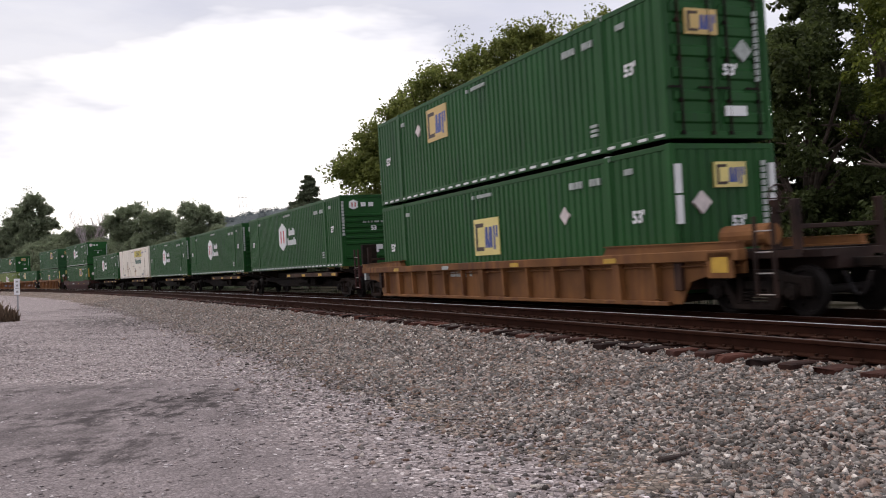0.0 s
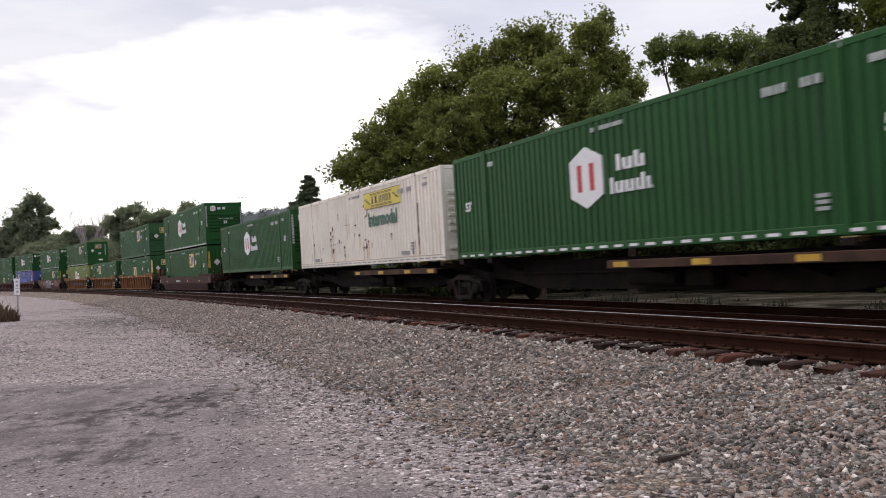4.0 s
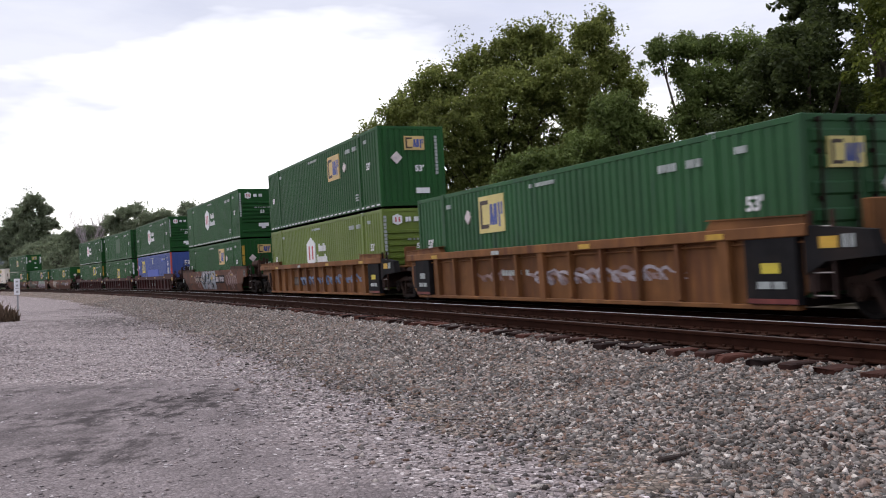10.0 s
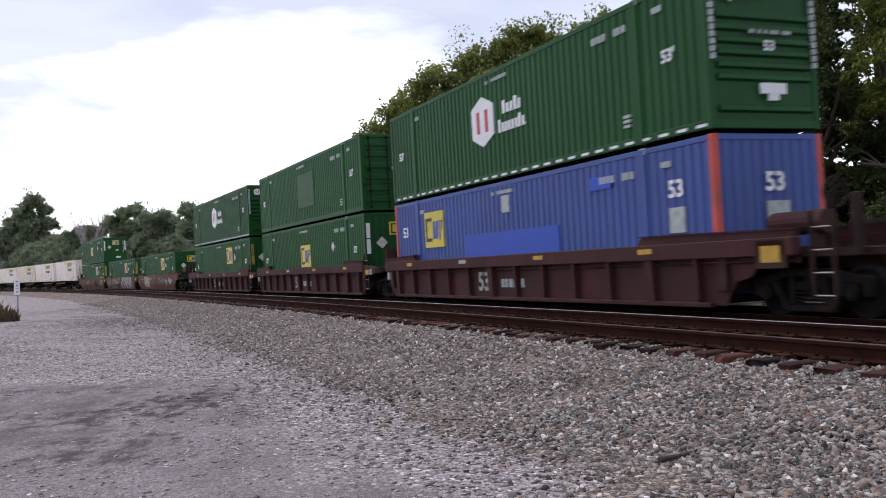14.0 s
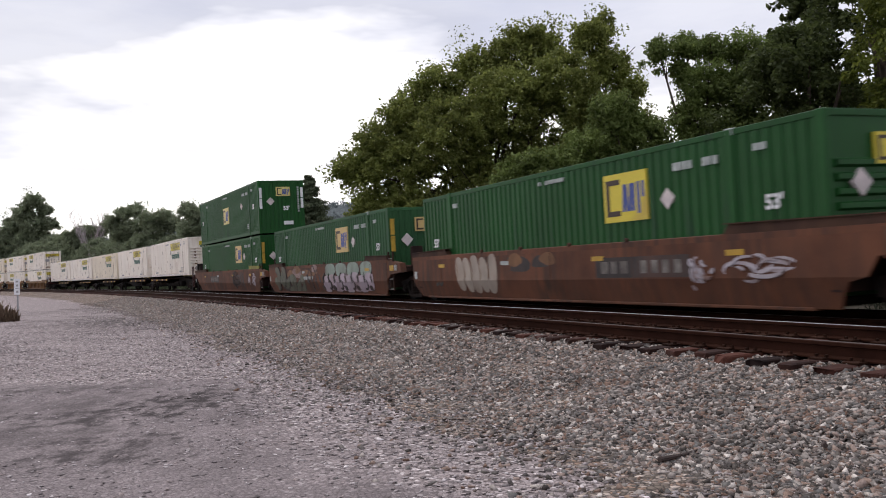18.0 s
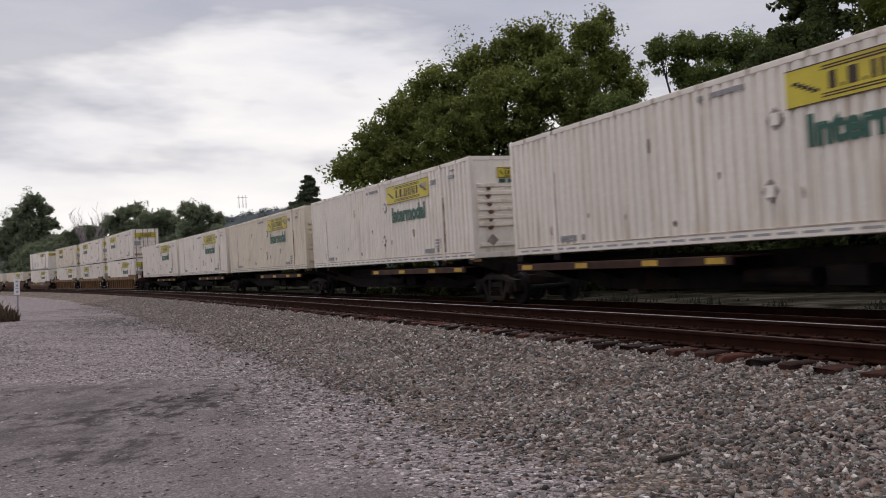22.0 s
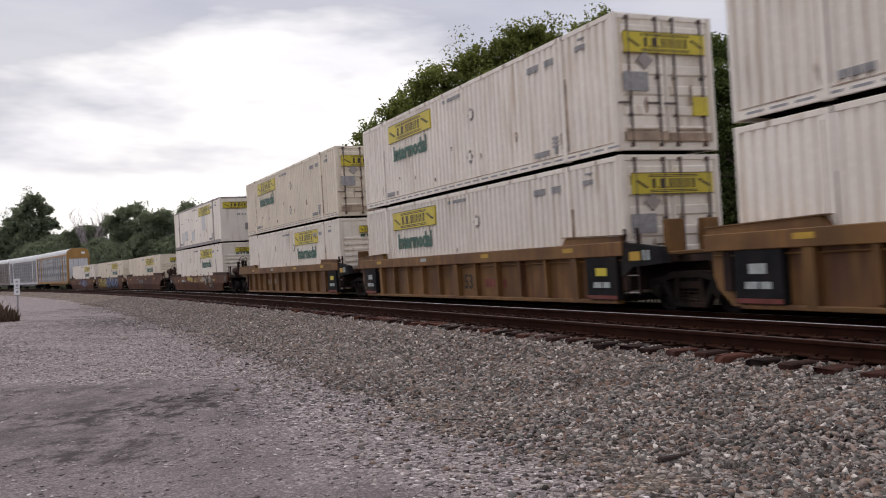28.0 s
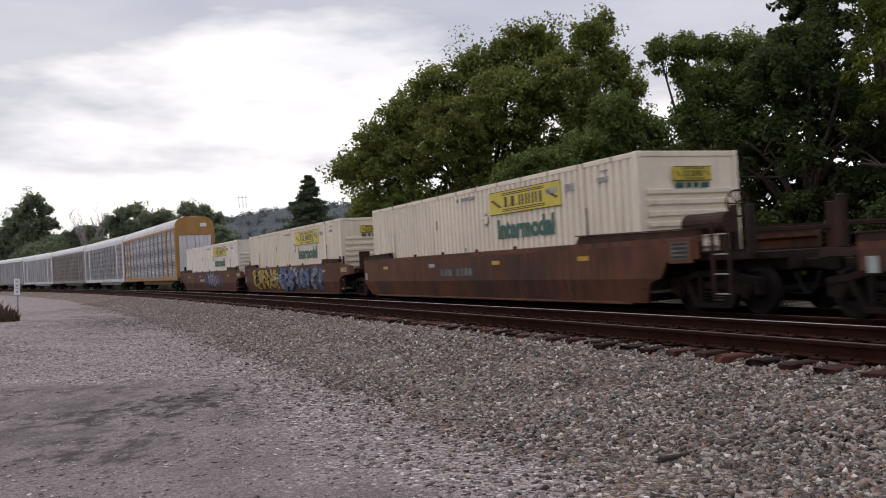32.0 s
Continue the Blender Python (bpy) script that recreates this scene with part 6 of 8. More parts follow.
def spray(car, kind, d0, d1, colours, y, z0, z1, seed, reach=1.0):
    """Sprayed graffiti between d0 and d1 along the side: swollen fills, outlines, swoops, or a looping tag."""
    r = random.Random(seed)
    piece = tagged(new("graffiti"), {"bubble": "swollen pale sprayed forms", "piece": "layered sprayed graffiti with dark outlines", "swoop": "broad sprayed swoops with dark outlines", "tag": "looping sprayed tag", "scrawl": "dense white sprayed scrawl", "wash": "pale sprayed mural with blurred shapes", "domes": "pale letter-like forms with rounded green tops", "fade": "faded overpainted graffiti patches"}[kind])
    piece.parent = car
    zc, hh, wid = (z0 + z1) / 2, (z1 - z0) / 2, d1 - d0
    height = [0.001]

    def lay(polys, paint, name="stroke"):
        sh = Shape()
        polys = list(polys)
        for p in polys:
            height[0] += 0.00025
            paint_poly(sh, [(x - HALF, min(z1, max(z0, z))) for x, z in p], y, height[0])
        height[0] += 0.0006
        mark = part(name, sh, paint, piece)
        if name == "stroke" or len(polys) > 1:
            tagged(mark, kind="stuff")

    main, second, line = colours[0], colours[1 % len(colours)], colours[-1]
    if kind in ("bubble", "piece"):
        n = max(3, round(wid / (0.55 if kind == "bubble" else 0.85)))
        forms = []
        for i in range(n):
            w = wid / n
            h = hh * r.uniform(0.80, 0.98)
            forms.append((d0 + (i + 0.5) * w, zc + r.uniform(-0.04, 0.04), w * r.uniform(0.48, 0.60), h, r.uniform(-0.12, 0.2)))
        if kind == "piece":
            for cx, cz, rx, rz, ln in forms:
                lay([blob(r, cx, cz, rx * 1.16, rz * 1.02, ln)], line, "shadow_fill")
        for i, (cx, cz, rx, rz, ln) in enumerate(forms):
            if kind == "bubble":
                lay([blob(r, cx, cz, rx, rz, ln)], main, "fill")
                lay(stroke_quads([(cx + rx * 0.75 + 0.03 * math.sin(k), cz + rz * (0.75 - 0.15 * k)) for k in range(9)], 0.035), line)
            else:
                for k in range(7):
                    a = r.uniform(0, 6.28)
                    lay([blob(r, cx + rx * 0.6 * math.cos(a), cz + rz * (0.7 - 0.23 * k), rx * r.uniform(0.3, 0.75), rz * r.uniform(0.14, 0.34), ln + r.uniform(-0.5, 0.5), r.choice((5, 6, 8, 12)), 0.3)], r.choice((main, main, second, colours[2 % len(colours)])) if len(colours) > 3 else r.choice((main, main, second)), "fill")
                lay(stroke_quads(arc(r, cx, cz + rz * 0.3, rx * 0.55, rz * 0.4, r.uniform(0, 3), r.uniform(4, 7)), 0.055), line)
                lay(stroke_quads(arc(r, cx, cz - rz * 0.4, rx * 0.6, rz * 0.35, r.uniform(2, 4), r.uniform(6, 9)), 0.05), (line, second)[i % 2])
    elif kind == "wash":
        n = max(4, round(wid / 0.7))
        for i in range(n):
            lay([blob(r, d0 + (i + 0.5) * wid / n, zc, wid / n * 0.8, hh * 1.05, r.uniform(-0.2, 0.2), 14, 0.06)], main, "fill")
        for i in range(n * 3):
            cx, cz = d0 + wid * r.random(), zc + hh * r.uniform(-0.8, 0.8)
            lay([blob(r, cx, cz, r.uniform(0.12, 0.34), r.uniform(0.06, 0.2), r.uniform(-0.8, 0.8), 12, 0.3)], r.choice(colours[1:-1]), "fill")
        for i in range(n * 2):
            cx, a0 = d0 + wid * r.random(), r.uniform(0, 6)
            lay(stroke_quads(arc(r, cx, zc + hh * r.uniform(-0.6, 0.6), r.uniform(0.15, 0.5), hh * r.uniform(0.2, 0.5), a0, a0 + r.uniform(1.5, 3.5)), r.uniform(0.03, 0.07)), line)
    elif kind == "scrawl":
        for i in range(16):
            cx, cz, a0 = (d0 + d1) / 2 + wid * 0.32 * r.uniform(-1, 1), zc + hh * 0.28 * r.uniform(-1, 1), r.uniform(0, 6)
            lay(stroke_quads(arc(r, cx, cz, wid * r.uniform(0.08, 0.3), hh * r.uniform(0.1, 0.32), a0, a0 + r.uniform(1.0, 2.6), 7), r.uniform(0.035, 0.075)), main)
    elif kind == "domes":
        n = max(3, round(wid / 1.45))
        w = wid / n
        tops = [(d0 + (i + 0.5) * w, w * r.uniform(0.40, 0.50)) for i in range(n)]
        for cx, rx in tops:
            lay([blob(r, cx, zc + hh * 0.50, rx * 1.10, hh * 0.54, 0.05, 18, 0.05)], line, "shadow_fill")
        for cx, rx in tops:
            lay([blob(r, cx, zc + hh * 0.50, rx, hh * 0.49, 0.05, 18, 0.05)], second, "fill")
        body = [blob(r, d0 + (i + 0.5) * w * 0.5 + 0.1, zc - hh * (0.30 + 0.12 * (i % 2)), w * 0.36, hh * r.uniform(0.52, 0.66), r.uniform(-0.25, 0.25), 16, 0.10) for i in range(2 * n)]
        for p in body:
            lay([p], main, "fill")
        for i in range(2 * n + 1):
            cx = d0 + (i + 0.15) * w * 0.5
            lay(stroke_quads([(cx + 0.10 * math.sin(2.1 * i), zc + hh * 0.30), (cx + 0.12, zc + hh * 0.05), (cx + 0.02 * (i % 3), zc - hh * 0.25)], 0.13), line)
            if i % 2:
                lay(stroke_quads(arc(r, cx, zc - hh * 0.45, 0.22, hh * 0.32, 2.2, 5.2), 0.09), line)
            else:
                lay([blob(r, cx + 0.2, zc - hh * 0.7, 0.16, hh * 0.18, 0.4, 10, 0.2)], line, "shadow_fill")
    elif kind == "swoop":
        n = max(3, round(wid / 0.9))
        for i in range(n):
            cx = d0 + (i + 0.5) * wid / n
            a0 = r.uniform(1.2, 3.4)
            path = arc(r, cx, zc + r.uniform(-0.2, 0.2), wid / n * r.uniform(0.55, 0.8), hh * r.uniform(0.55, 0.8), a0, a0 + r.uniform(2.2, 4.0))
            lay(stroke_quads(path, 0.56), line, "shadow_fill")
            lay(stroke_quads([(x + 0.02, z + 0.015) for x, z in path], 0.40), (main, main, second)[i % 3], "fill")
            lay([blob(r, cx + r.uniform(-0.3, 0.3), zc + r.uniform(-0.35, 0.1) * hh, 0.32, 0.2, 0.3, 14, 0.25)], (main, second)[i % 2], "fill")
    elif kind == "tag":
        n = max(2, round(wid / 0.6))
        p = []
        for k in range(n * 14 + 1):
            a = k / 14
            h = hh * reach * (0.68 + 0.26 * math.sin(a * 1.7 + seed))
            p.append((d0 + wid * a / n * 0.9 + 0.24 * math.sin(2 * math.pi * a + 0.6), zc + h * math.cos(2 * math.pi * a) * (1 if int(a) % 3 else 0.7)))
        k = 0
        while k < len(p) - 6:
            m = k + r.randint(9, 16)
            lay(stroke_quads(p[k:m], 0.075 if main is not SPRAYSKY else 0.11), main)
            k = m - 1
    else:
        for i in range(max(3, round(wid / 0.8))):
            cx = d0 + wid * r.random()
            lay([blob(r, cx, zc + hh * r.uniform(0.25, 0.75), r.uniform(0.3, 0.7), hh * r.uniform(0.2, 0.35), r.uniform(-0.4, 0.4), 14, 0.25)], colours[i % len(colours)], "fill")


SPRAYWHITE = mat("sprayed_pale_paint", (0.46, 0.42, 0.45), 0.6, var=0.12, scale=2, dirt=(0.2, 0.12, 0.1), amount=0.5)
SPRAYGREY = mat("sprayed_grey_blue_paint", (0.27, 0.30, 0.33), 0.6, var=0.15, scale=2, dirt=(0.12, 0.08, 0.07), amount=0.5)
SPRAYMINT = mat("sprayed_pale_green_paint", (0.27, 0.33, 0.27), 0.6, var=0.15, scale=2, dirt=(0.16, 0.14, 0.11), amount=0.4)
SPRAYBLUE = mat("sprayed_blue_paint", (0.09, 0.13, 0.26), 0.6, var=0.15, scale=2)
SPRAYYEL = mat("sprayed_yellow_paint", (0.42, 0.30, 0.05), 0.6, var=0.12, scale=2)
SPRAYDARK = mat("sprayed_dark_paint", (0.035, 0.026, 0.024), 0.6, var=0.2, scale=3, dirt=(0.08, 0.04, 0.03), amount=0.6)
SPRAYMOSS = mat("sprayed_grey_green_paint", (0.105, 0.115, 0.075), 0.6, var=0.2, scale=2, dirt=(0.08, 0.05, 0.035), amount=0.6)
SPRAYPINK = mat("sprayed_pale_pink_paint", (0.42, 0.34, 0.38), 0.6, var=0.15, scale=2, dirt=(0.2, 0.12, 0.1), amount=0.5)
SPRAYCREAM = mat("sprayed_cream_paint", (0.36, 0.30, 0.245), 0.6, var=0.15, scale=2, dirt=(0.2, 0.11, 0.07), amount=0.6)
SPRAYSLATE = mat("sprayed_slate_paint", (0.085, 0.10, 0.11), 0.6, var=0.2, scale=3, dirt=(0.1, 0.05, 0.035), amount=0.6)
SPRAYDUSK = mat("thin_dusty_pink_paint", (0.30, 0.205, 0.19), 0.65, var=0.2, scale=4, dirt=(0.16, 0.075, 0.05), amount=0.6)
SPRAYSKY = mat("sprayed_light_blue_paint", (0.14, 0.20, 0.33), 0.6, var=0.2, scale=4, dirt=(0.2, 0.1, 0.05), amount=0.5)
SPRAYOLD = mat("faded_tan_overpaint", (0.20, 0.095, 0.04), 0.65, var=0.2, scale=2, dirt=(0.1, 0.045, 0.025), amount=0.5)

# the train's cars, head first
well_car(-276.2, "ochre", "own", "own", 1.18, empty=True)
well_car(-251.12, "ochre", "own", "own", 1.18)
well_car(-138.75, "plum", "own", "own", 1.17)
well_car(-115.29, "ochre", "own", "shared", 1.52)
well_car(-95.86, "ochre", "shared", "shared", 1.52, black_ends=True, graffiti=[("tag", 2.8, 9.4, (SPRAYWHITE,), 5), ("tag", 3.6, 8.6, (SPRAYDUSK,), 55), ("tag", 9.6, 12.0, (SPRAYDUSK,), 56)])
well_car(-76.32, "ochre", "shared", "own", 1.52, black_ends=True, graffiti=[("tag", 2.2, 11.5, (SPRAYSKY,), 6)], reporting=[(10.9, (2.5, 0.40), WORNMARK)])
well_car(-53.05, "brown", "own", "own", 1.50, graffiti=[("wash", 6.6, 10.8, (SPRAYGREY, SPRAYWHITE, SPRAYGREY, SPRAYSLATE, SPRAYWHITE, SPRAYSLATE), 8), ("fade", 6.9, 11.0, (SPRAYYEL,), 7), ("tag", 0.5, 3.9, (SPRAYDUSK,), 9), ("tag", 0.9, 3.2, (SPRAYDUSK,), 10), ("tag", 11.0, 13.6, (SPRAYDUSK,), 11)], reporting=[(5.2, (2.6, 0.50), SPRAYWHITE), (11.6, (3.1, 0.36), SPRAYCREAM)])
well_car(-29.17, "maroon", "own", "shared", 1.33, stencil=(0, 9.4, 1.7))
well_car(-9.73, "maroon", "shared", "shared", 1.33, stencil=(0, 9.4, 1.7))
well_car(9.33, "maroon", "shared", "own", 1.33, stencil=(0, 9.4, 1.7))
well_car(33.59, "brown", "own", "shared", 1.44, graffiti=[("bubble", 10.9, 13.4, (SPRAYCREAM, SPRAYOLD), 12), ("scrawl", 0.5, 2.2, (SPRAYWHITE,), 14), ("scrawl", 2.45, 3.15, (SPRAYWHITE,), 15), ("fade", 7.4, 10.4, (SPRAYDARK, SPRAYOLD), 16)], reporting=[(4.6, (3.1, 0.42), WORNMARK)])
well_car(52.99, "brown", "shared", "shared", 1.44, graffiti=[("domes", 1.3, 7.1, (SPRAYPINK, SPRAYMINT, SPRAYDARK), 21), ("swoop", 10.4, 15.6, (SPRAYMOSS, SPRAYMOSS, SPRAYDARK), 22), ("fade", 11.0, 15.0, (SPRAYDUSK, SPRAYOLD), 28), ("tag", 7.6, 10.2, (SPRAYDARK,), 23), ("fade", 7.6, 10.2, (SPRAYOLD, SPRAYDUSK), 29)])
well_car(72.16, "brown", "shared", "own", 1.44, graffiti=[("scrawl", 0.5, 1.4, (SPRAYWHITE,), 24), ("scrawl", 1.8, 2.4, (SPRAYWHITE,), 25), ("tag", 3.3, 6.6, (SPRAYDARK,), 26), ("tag", 3.4, 6.4, (SPRAYDARK,), 27)], reporting=[(11.4, (2.5, 0.40), WORNMARK)], lime_guide=True)
well_car(185.11, "tan", "own", "shared", 1.45, black_ends=True, stencil=(0, 7.3, 1.8))
well_car(204.69, "tan", "shared", "shared", 1.45, black_ends=True, stencil=(0, 7.5, 1.7))
well_car(224.33, "tan", "shared", "own", 1.45, black_ends=True, reporting=[(11.3, (2.5, 0.40), SPRAYCREAM)])
well_car(247.78, "brown", "own", "own", 1.20, graffiti=[("fade", 4.6, 13.5, (SPRAYOLD, SPRAYOLD, SPRAYYEL), 31), ("piece", 2.3, 4.6, (SPRAYCREAM, SPRAYOLD, SPRAYDARK), 32), ("fade", 4.6, 6.0, (SPRAYCREAM,), 33)], print_at=12.4)
well_car(271.32, "brown", "own", "shared", 1.46, reporting=[(8.6, (2.5, 0.34), WORNMARK)])
well_car(291.4, "brown", "shared", "shared", 1.46, graffiti=[("piece", 9.4, 14.5, (SPRAYYEL, SPRAYYEL, SPRAYDARK), 41), ("piece", 2.0, 9.0, (SPRAYBLUE, SPRAYGREY, SPRAYDARK), 42)])
well_car(310.8, "brown", "shared", "own", 1.46, graffiti=[("tag", 3.5, 9.0, (SPRAYBLUE,), 45), ("tag", 4.5, 8.0, (SPRAYWHITE,), 46)])


def spine_unit(u, pitch, first=False, last=False, shelf="front"):
    """One platform of a spine car under the container that starts at u."""
    car = tagged(new("spine_car"), "dark skeletal spine car platform with yellow-marked side shelf", "railway car", "cars of the freight train")
    gap = (pitch - LEN) / 2
    fa, ra = (2.2 if first else gap), (2.2 if last else gap)

    def spine(fa=fa, ra=ra):
        sh = Shape()
        sh.prism([(-HALF - fa + 0.15, 0.72), (-HALF - fa + 0.15, 1.12), (HALF + ra - 0.15, 1.12), (HALF + ra - 0.15, 0.72), (HALF - 1.6, 0.62), (HALF - 3.0, 0.40), (-HALF + 3.0, 0.40), (-HALF + 1.6, 0.62)], "y", -0.36, 0.36)
        return sh
    part("centre_beam", spine, GRIME, car, key=("spine", first, last))
    for x in (-HALF + 0.25, -HALF + 2.08, HALF - 2.08, HALF - 0.25):
        part("cross_arm", lambda: Shape().prism([(-1.30, 1.14), (-1.30, 1.26), (1.30, 1.26), (1.30, 1.14), (0.36, 0.85), (-0.36, 0.85)], "x", -0.14, 0.14), GRIME, car, "cross arm with container pedestals", pose(x, 0, 0), key="arm")
        for y in (-1.15, 1.15):
            part("pedestal", lambda: Shape().box(-0.14, 0.14, -0.13, 0.13, 1.18, 1.283, 0.01), AMBER if x < 0 else GRIME, car, at=pose(x, y, 0), key="pedestal")
    sx = -1 if shelf == "front" else 1
    for y in (1, -1):
        a = sx * (HALF - 4.3)
        sh = part("side_shelf", lambda: Shape().box(-3.9, 3.9, 0.5, 1.42, 1.03, 1.06).box(-3.9, 3.9, 1.38, 1.46, 0.90, 1.07, 0.01), SHELF, car, "narrow side shelf with yellow marks", pose(a, 0, 0) @ (Matrix() if y > 0 else MIRROR), key="shelf")
        for x in (-3.5, -1.6, 0.9, 3.4):
            part("safety_mark", lambda: Shape().box(-0.25, 0.25, 1.455, 1.466, 0.93, 1.04), DULLAMBER, sh, at=pose(x, 0, 0), key="shelfmark")
        for x in (-3.0, -1.0, 1.0, 3.0):
            part("bracket", lambda: Shape().prism([(0.34, 0.62), (0.34, 0.98), (1.40, 1.03), (1.40, 0.95)], "x", -0.04, 0.04), GRIME, sh, at=pose(x, 0, 0), key="bracket")
    part("brake_gear", lambda: Shape().tube((-1.2, 0.62, 0.66), (0.4, 0.62, 0.66), 0.16, n=12).box(-2.3, -1.5, 0.4, 0.75, 0.5, 0.85, 0.02).tube((-6, 0.45, 0.8), (6, 0.45, 0.8), 0.03, n=6), GRIME, car, "brake cylinder and piping", key="bgear")
    truck(car, -HALF - (2.0 if first else gap) + (2.4 if first else 0), u - (2.0 if first else gap) + (2.4 if first else 0))
    if last:
        truck(car, HALF - 0.4, u + LEN - 0.4)
    if first or last:
        for e, fl in ((first, None), (last, MIRROR)):
            if not e:
                continue
            part("end_sill", lambda: Shape().box(-HALF - 2.2, -HALF - 2.0, -1.4, 1.4, 0.85, 1.25, 0.02).box(-HALF - 2.1, -HALF - 0.1, -0.9, 0.9, 1.12, 1.16), MAROON, car, at=fl, key="esill")
            lad = part("ladder", ladder(1.5, 4), MAROON, car, at=(fl or Matrix()) @ pose(-HALF - 1.9, 1.38, 0.4), key="ladder5")
            for z in (0.05, 0.42, 0.8, 1.2):
                part("rung", rung_shape(), GREYCAP, lad, at=pose(0, 0, z), key="rung")
            part("hand_brake", lambda: Shape().box(-HALF - 1.3, -HALF - 1.1, 0.3, 0.9, 1.15, 2.1, 0.02), GRIME, car, "hand brake housing", fl, key="hb2")
            part("grab_post", lambda: Shape().box(-HALF - 1.15, -HALF - 1.0, -0.6, -0.5, 1.15, 2.3), GRIME, car, at=fl, key="hb3")
            part("grab_rail", lambda: Shape().tube((-HALF - 1.07, -0.55, 2.2), (-HALF - 1.9, -1.25, 1.2), 0.03, n=6), GRIME, car, at=fl, key="hb4")
            part("coupler", coupler_shape, IRON, car, at=(fl or Matrix()) @ pose(-HALF - 2.1, 0, 0), key="coupler")
    MOVERS.append((car, u + HALF, 0.0))


for us in ((-230.1, -212.1, -194.4, -177.3, -159.58), (93.5, 112.1, 129.48, 146.68, 163.78)):
    for i, u in enumerate(us):
        spine_unit(u, 17.6, i == 0, i == 4, "rear" if us[0] > 0 and i == 0 else "front")

RACK_LEN, RACK_W, RACK_TOP, RACK_EDGE = 26.3, 3.06, 6.02, 5.18


def autorack(u, frame_paint, sheet_paint, roof_paint, label, detail=True):
    """A tall enclosed car carrier."""
    h = RACK_LEN / 2
    car = tagged(new("autorack_car"), label, "railway car", "cars of the freight train")
    part("underframe", lambda: Shape().box(-h + 0.3, h - 0.3, -1.45, 1.45, 0.92, 1.12, 0.02).prism([(-h + 4.5, 0.92), (-h + 5.5, 0.55), (h - 5.5, 0.55), (h - 4.5, 0.92)], "y", -0.5, 0.5), frame_paint, car, key="runder")
    part("roof", lambda: Shape().prism([(-RACK_W / 2, RACK_EDGE - 0.06), (-RACK_W / 2, RACK_EDGE + 0.2), (-1.42, RACK_EDGE + 0.46), (-1.18, RACK_EDGE + 0.66), (-0.75, RACK_TOP - 0.05), (0, RACK_TOP), (0.75, RACK_TOP - 0.05), (1.18, RACK_EDGE + 0.66), (1.42, RACK_EDGE + 0.46), (RACK_W / 2, RACK_EDGE + 0.2), (RACK_W / 2, RACK_EDGE - 0.06)], "x", -h, h), roof_paint, car, "pale curved roof", key="rroof")
    part("deck", lambda: Shape().box(-h + 0.2, h - 0.2, -1.4, 1.4, 2.6, 2.66).box(-h + 0.2, h - 0.2, -1.4, 1.4, 4.1, 4.16), GRIME, car, key="rdeck")
    n = 14
    xs = np.linspace(-h + 0.12, h - 0.12, n + 1)
    for flip in (None, MIRROR):
        part("top_rail", lambda: Shape().box(-h, h, RACK_W / 2 - 0.12, RACK_W / 2 + 0.02, RACK_EDGE - 0.22, RACK_EDGE - 0.02, 0.015), frame_paint, car, at=flip, key="rtop")
        part("side_sill", lambda: Shape().box(-h, h, RACK_W / 2 - 0.12, RACK_W / 2 + 0.02, 0.92, 1.25, 0.015), frame_paint, car, at=flip, key="rsill")
        for i, x in enumerate(xs):
            wide = 0.24 if i in (0, n) else (0.20 if i in (2, n - 2) else 0.07)
            part("post", lambda: Shape().box(-wide, wide, RACK_W / 2 - 0.10, RACK_W / 2 + 0.03, 1.1, RACK_EDGE - 0.1, 0.012), frame_paint if wide > 0.1 else sheet_paint, car, at=(flip or Matrix()) @ pose(x + (0.12 if i == 0 else -0.12 if i == n else 0), 0, 0), key=("rpost", wide))
        for i in range(n):
            a, b = xs[i], xs[i + 1]
            p = part("side_screen", lambda: corrugated(-(b - a) / 2 + 0.05, (b - a) / 2 - 0.05, 1.25, RACK_EDGE - 0.2, RACK_W / 2 - 0.05, 0.31, 0.03), sheet_paint, car, at=(flip or Matrix()) @ pose((a + b) / 2, 0, 0), key="rscreen")
            if detail and flip is None:
                for z in (1.7, 2.25, 2.8, 3.35, 3.9, 4.45):
                    # dark rows are solid bars painting the slots' shade; the screen is unbroken
                    marks("slot_row", lambda: slots((b - a) / 2), MARK if z in (1.7, 2.8, 3.9, 4.45) and frame_paint is RACKTAN else SLOTSHADE, p, at=pose(0, 0, z), key=("slots", z in (1.7, 2.8, 3.9, 4.45)))
    for flip in (None, MIRROR):
        part("end_arch", lambda: Shape().prism([(-RACK_W / 2, 1.12), (-RACK_W / 2, RACK_EDGE + 0.2), (-1.42, RACK_EDGE + 0.46), (-1.18, RACK_EDGE + 0.66), (-0.75, RACK_TOP - 0.04), (0.75, RACK_TOP - 0.04), (1.18, RACK_EDGE + 0.66), (1.42, RACK_EDGE + 0.46), (RACK_W / 2, RACK_EDGE + 0.2), (RACK_W / 2, 1.12), (1.3, 1.12), (1.3, 4.5), (-1.3, 4.5), (-1.3, 1.12)], "x", -h - 0.06, -h + 0.1), frame_paint, car, "painted end arch", flip, key="rarch")
        for s in (1, -1):
            d = part("end_door", lambda: corrugated_end(s, h), RACKWHITE, car, "white folding end door", flip, key=("rdoor", s))
        part("notice", lambda: Shape().box(-h - 0.075, -h - 0.05, -0.95, -0.45, 5.15, 5.45), MARK, car, at=flip, key="rnote")
        part("coupler", coupler_shape, IRON, car, at=(flip or Matrix()) @ pose(-h + 0.1, 0, 0), key="coupler")
    for x in (-h + 3.2, h - 3.2):
        truck(car, x, u + h + x)
    MOVERS.append((car, u + h, 0.0))


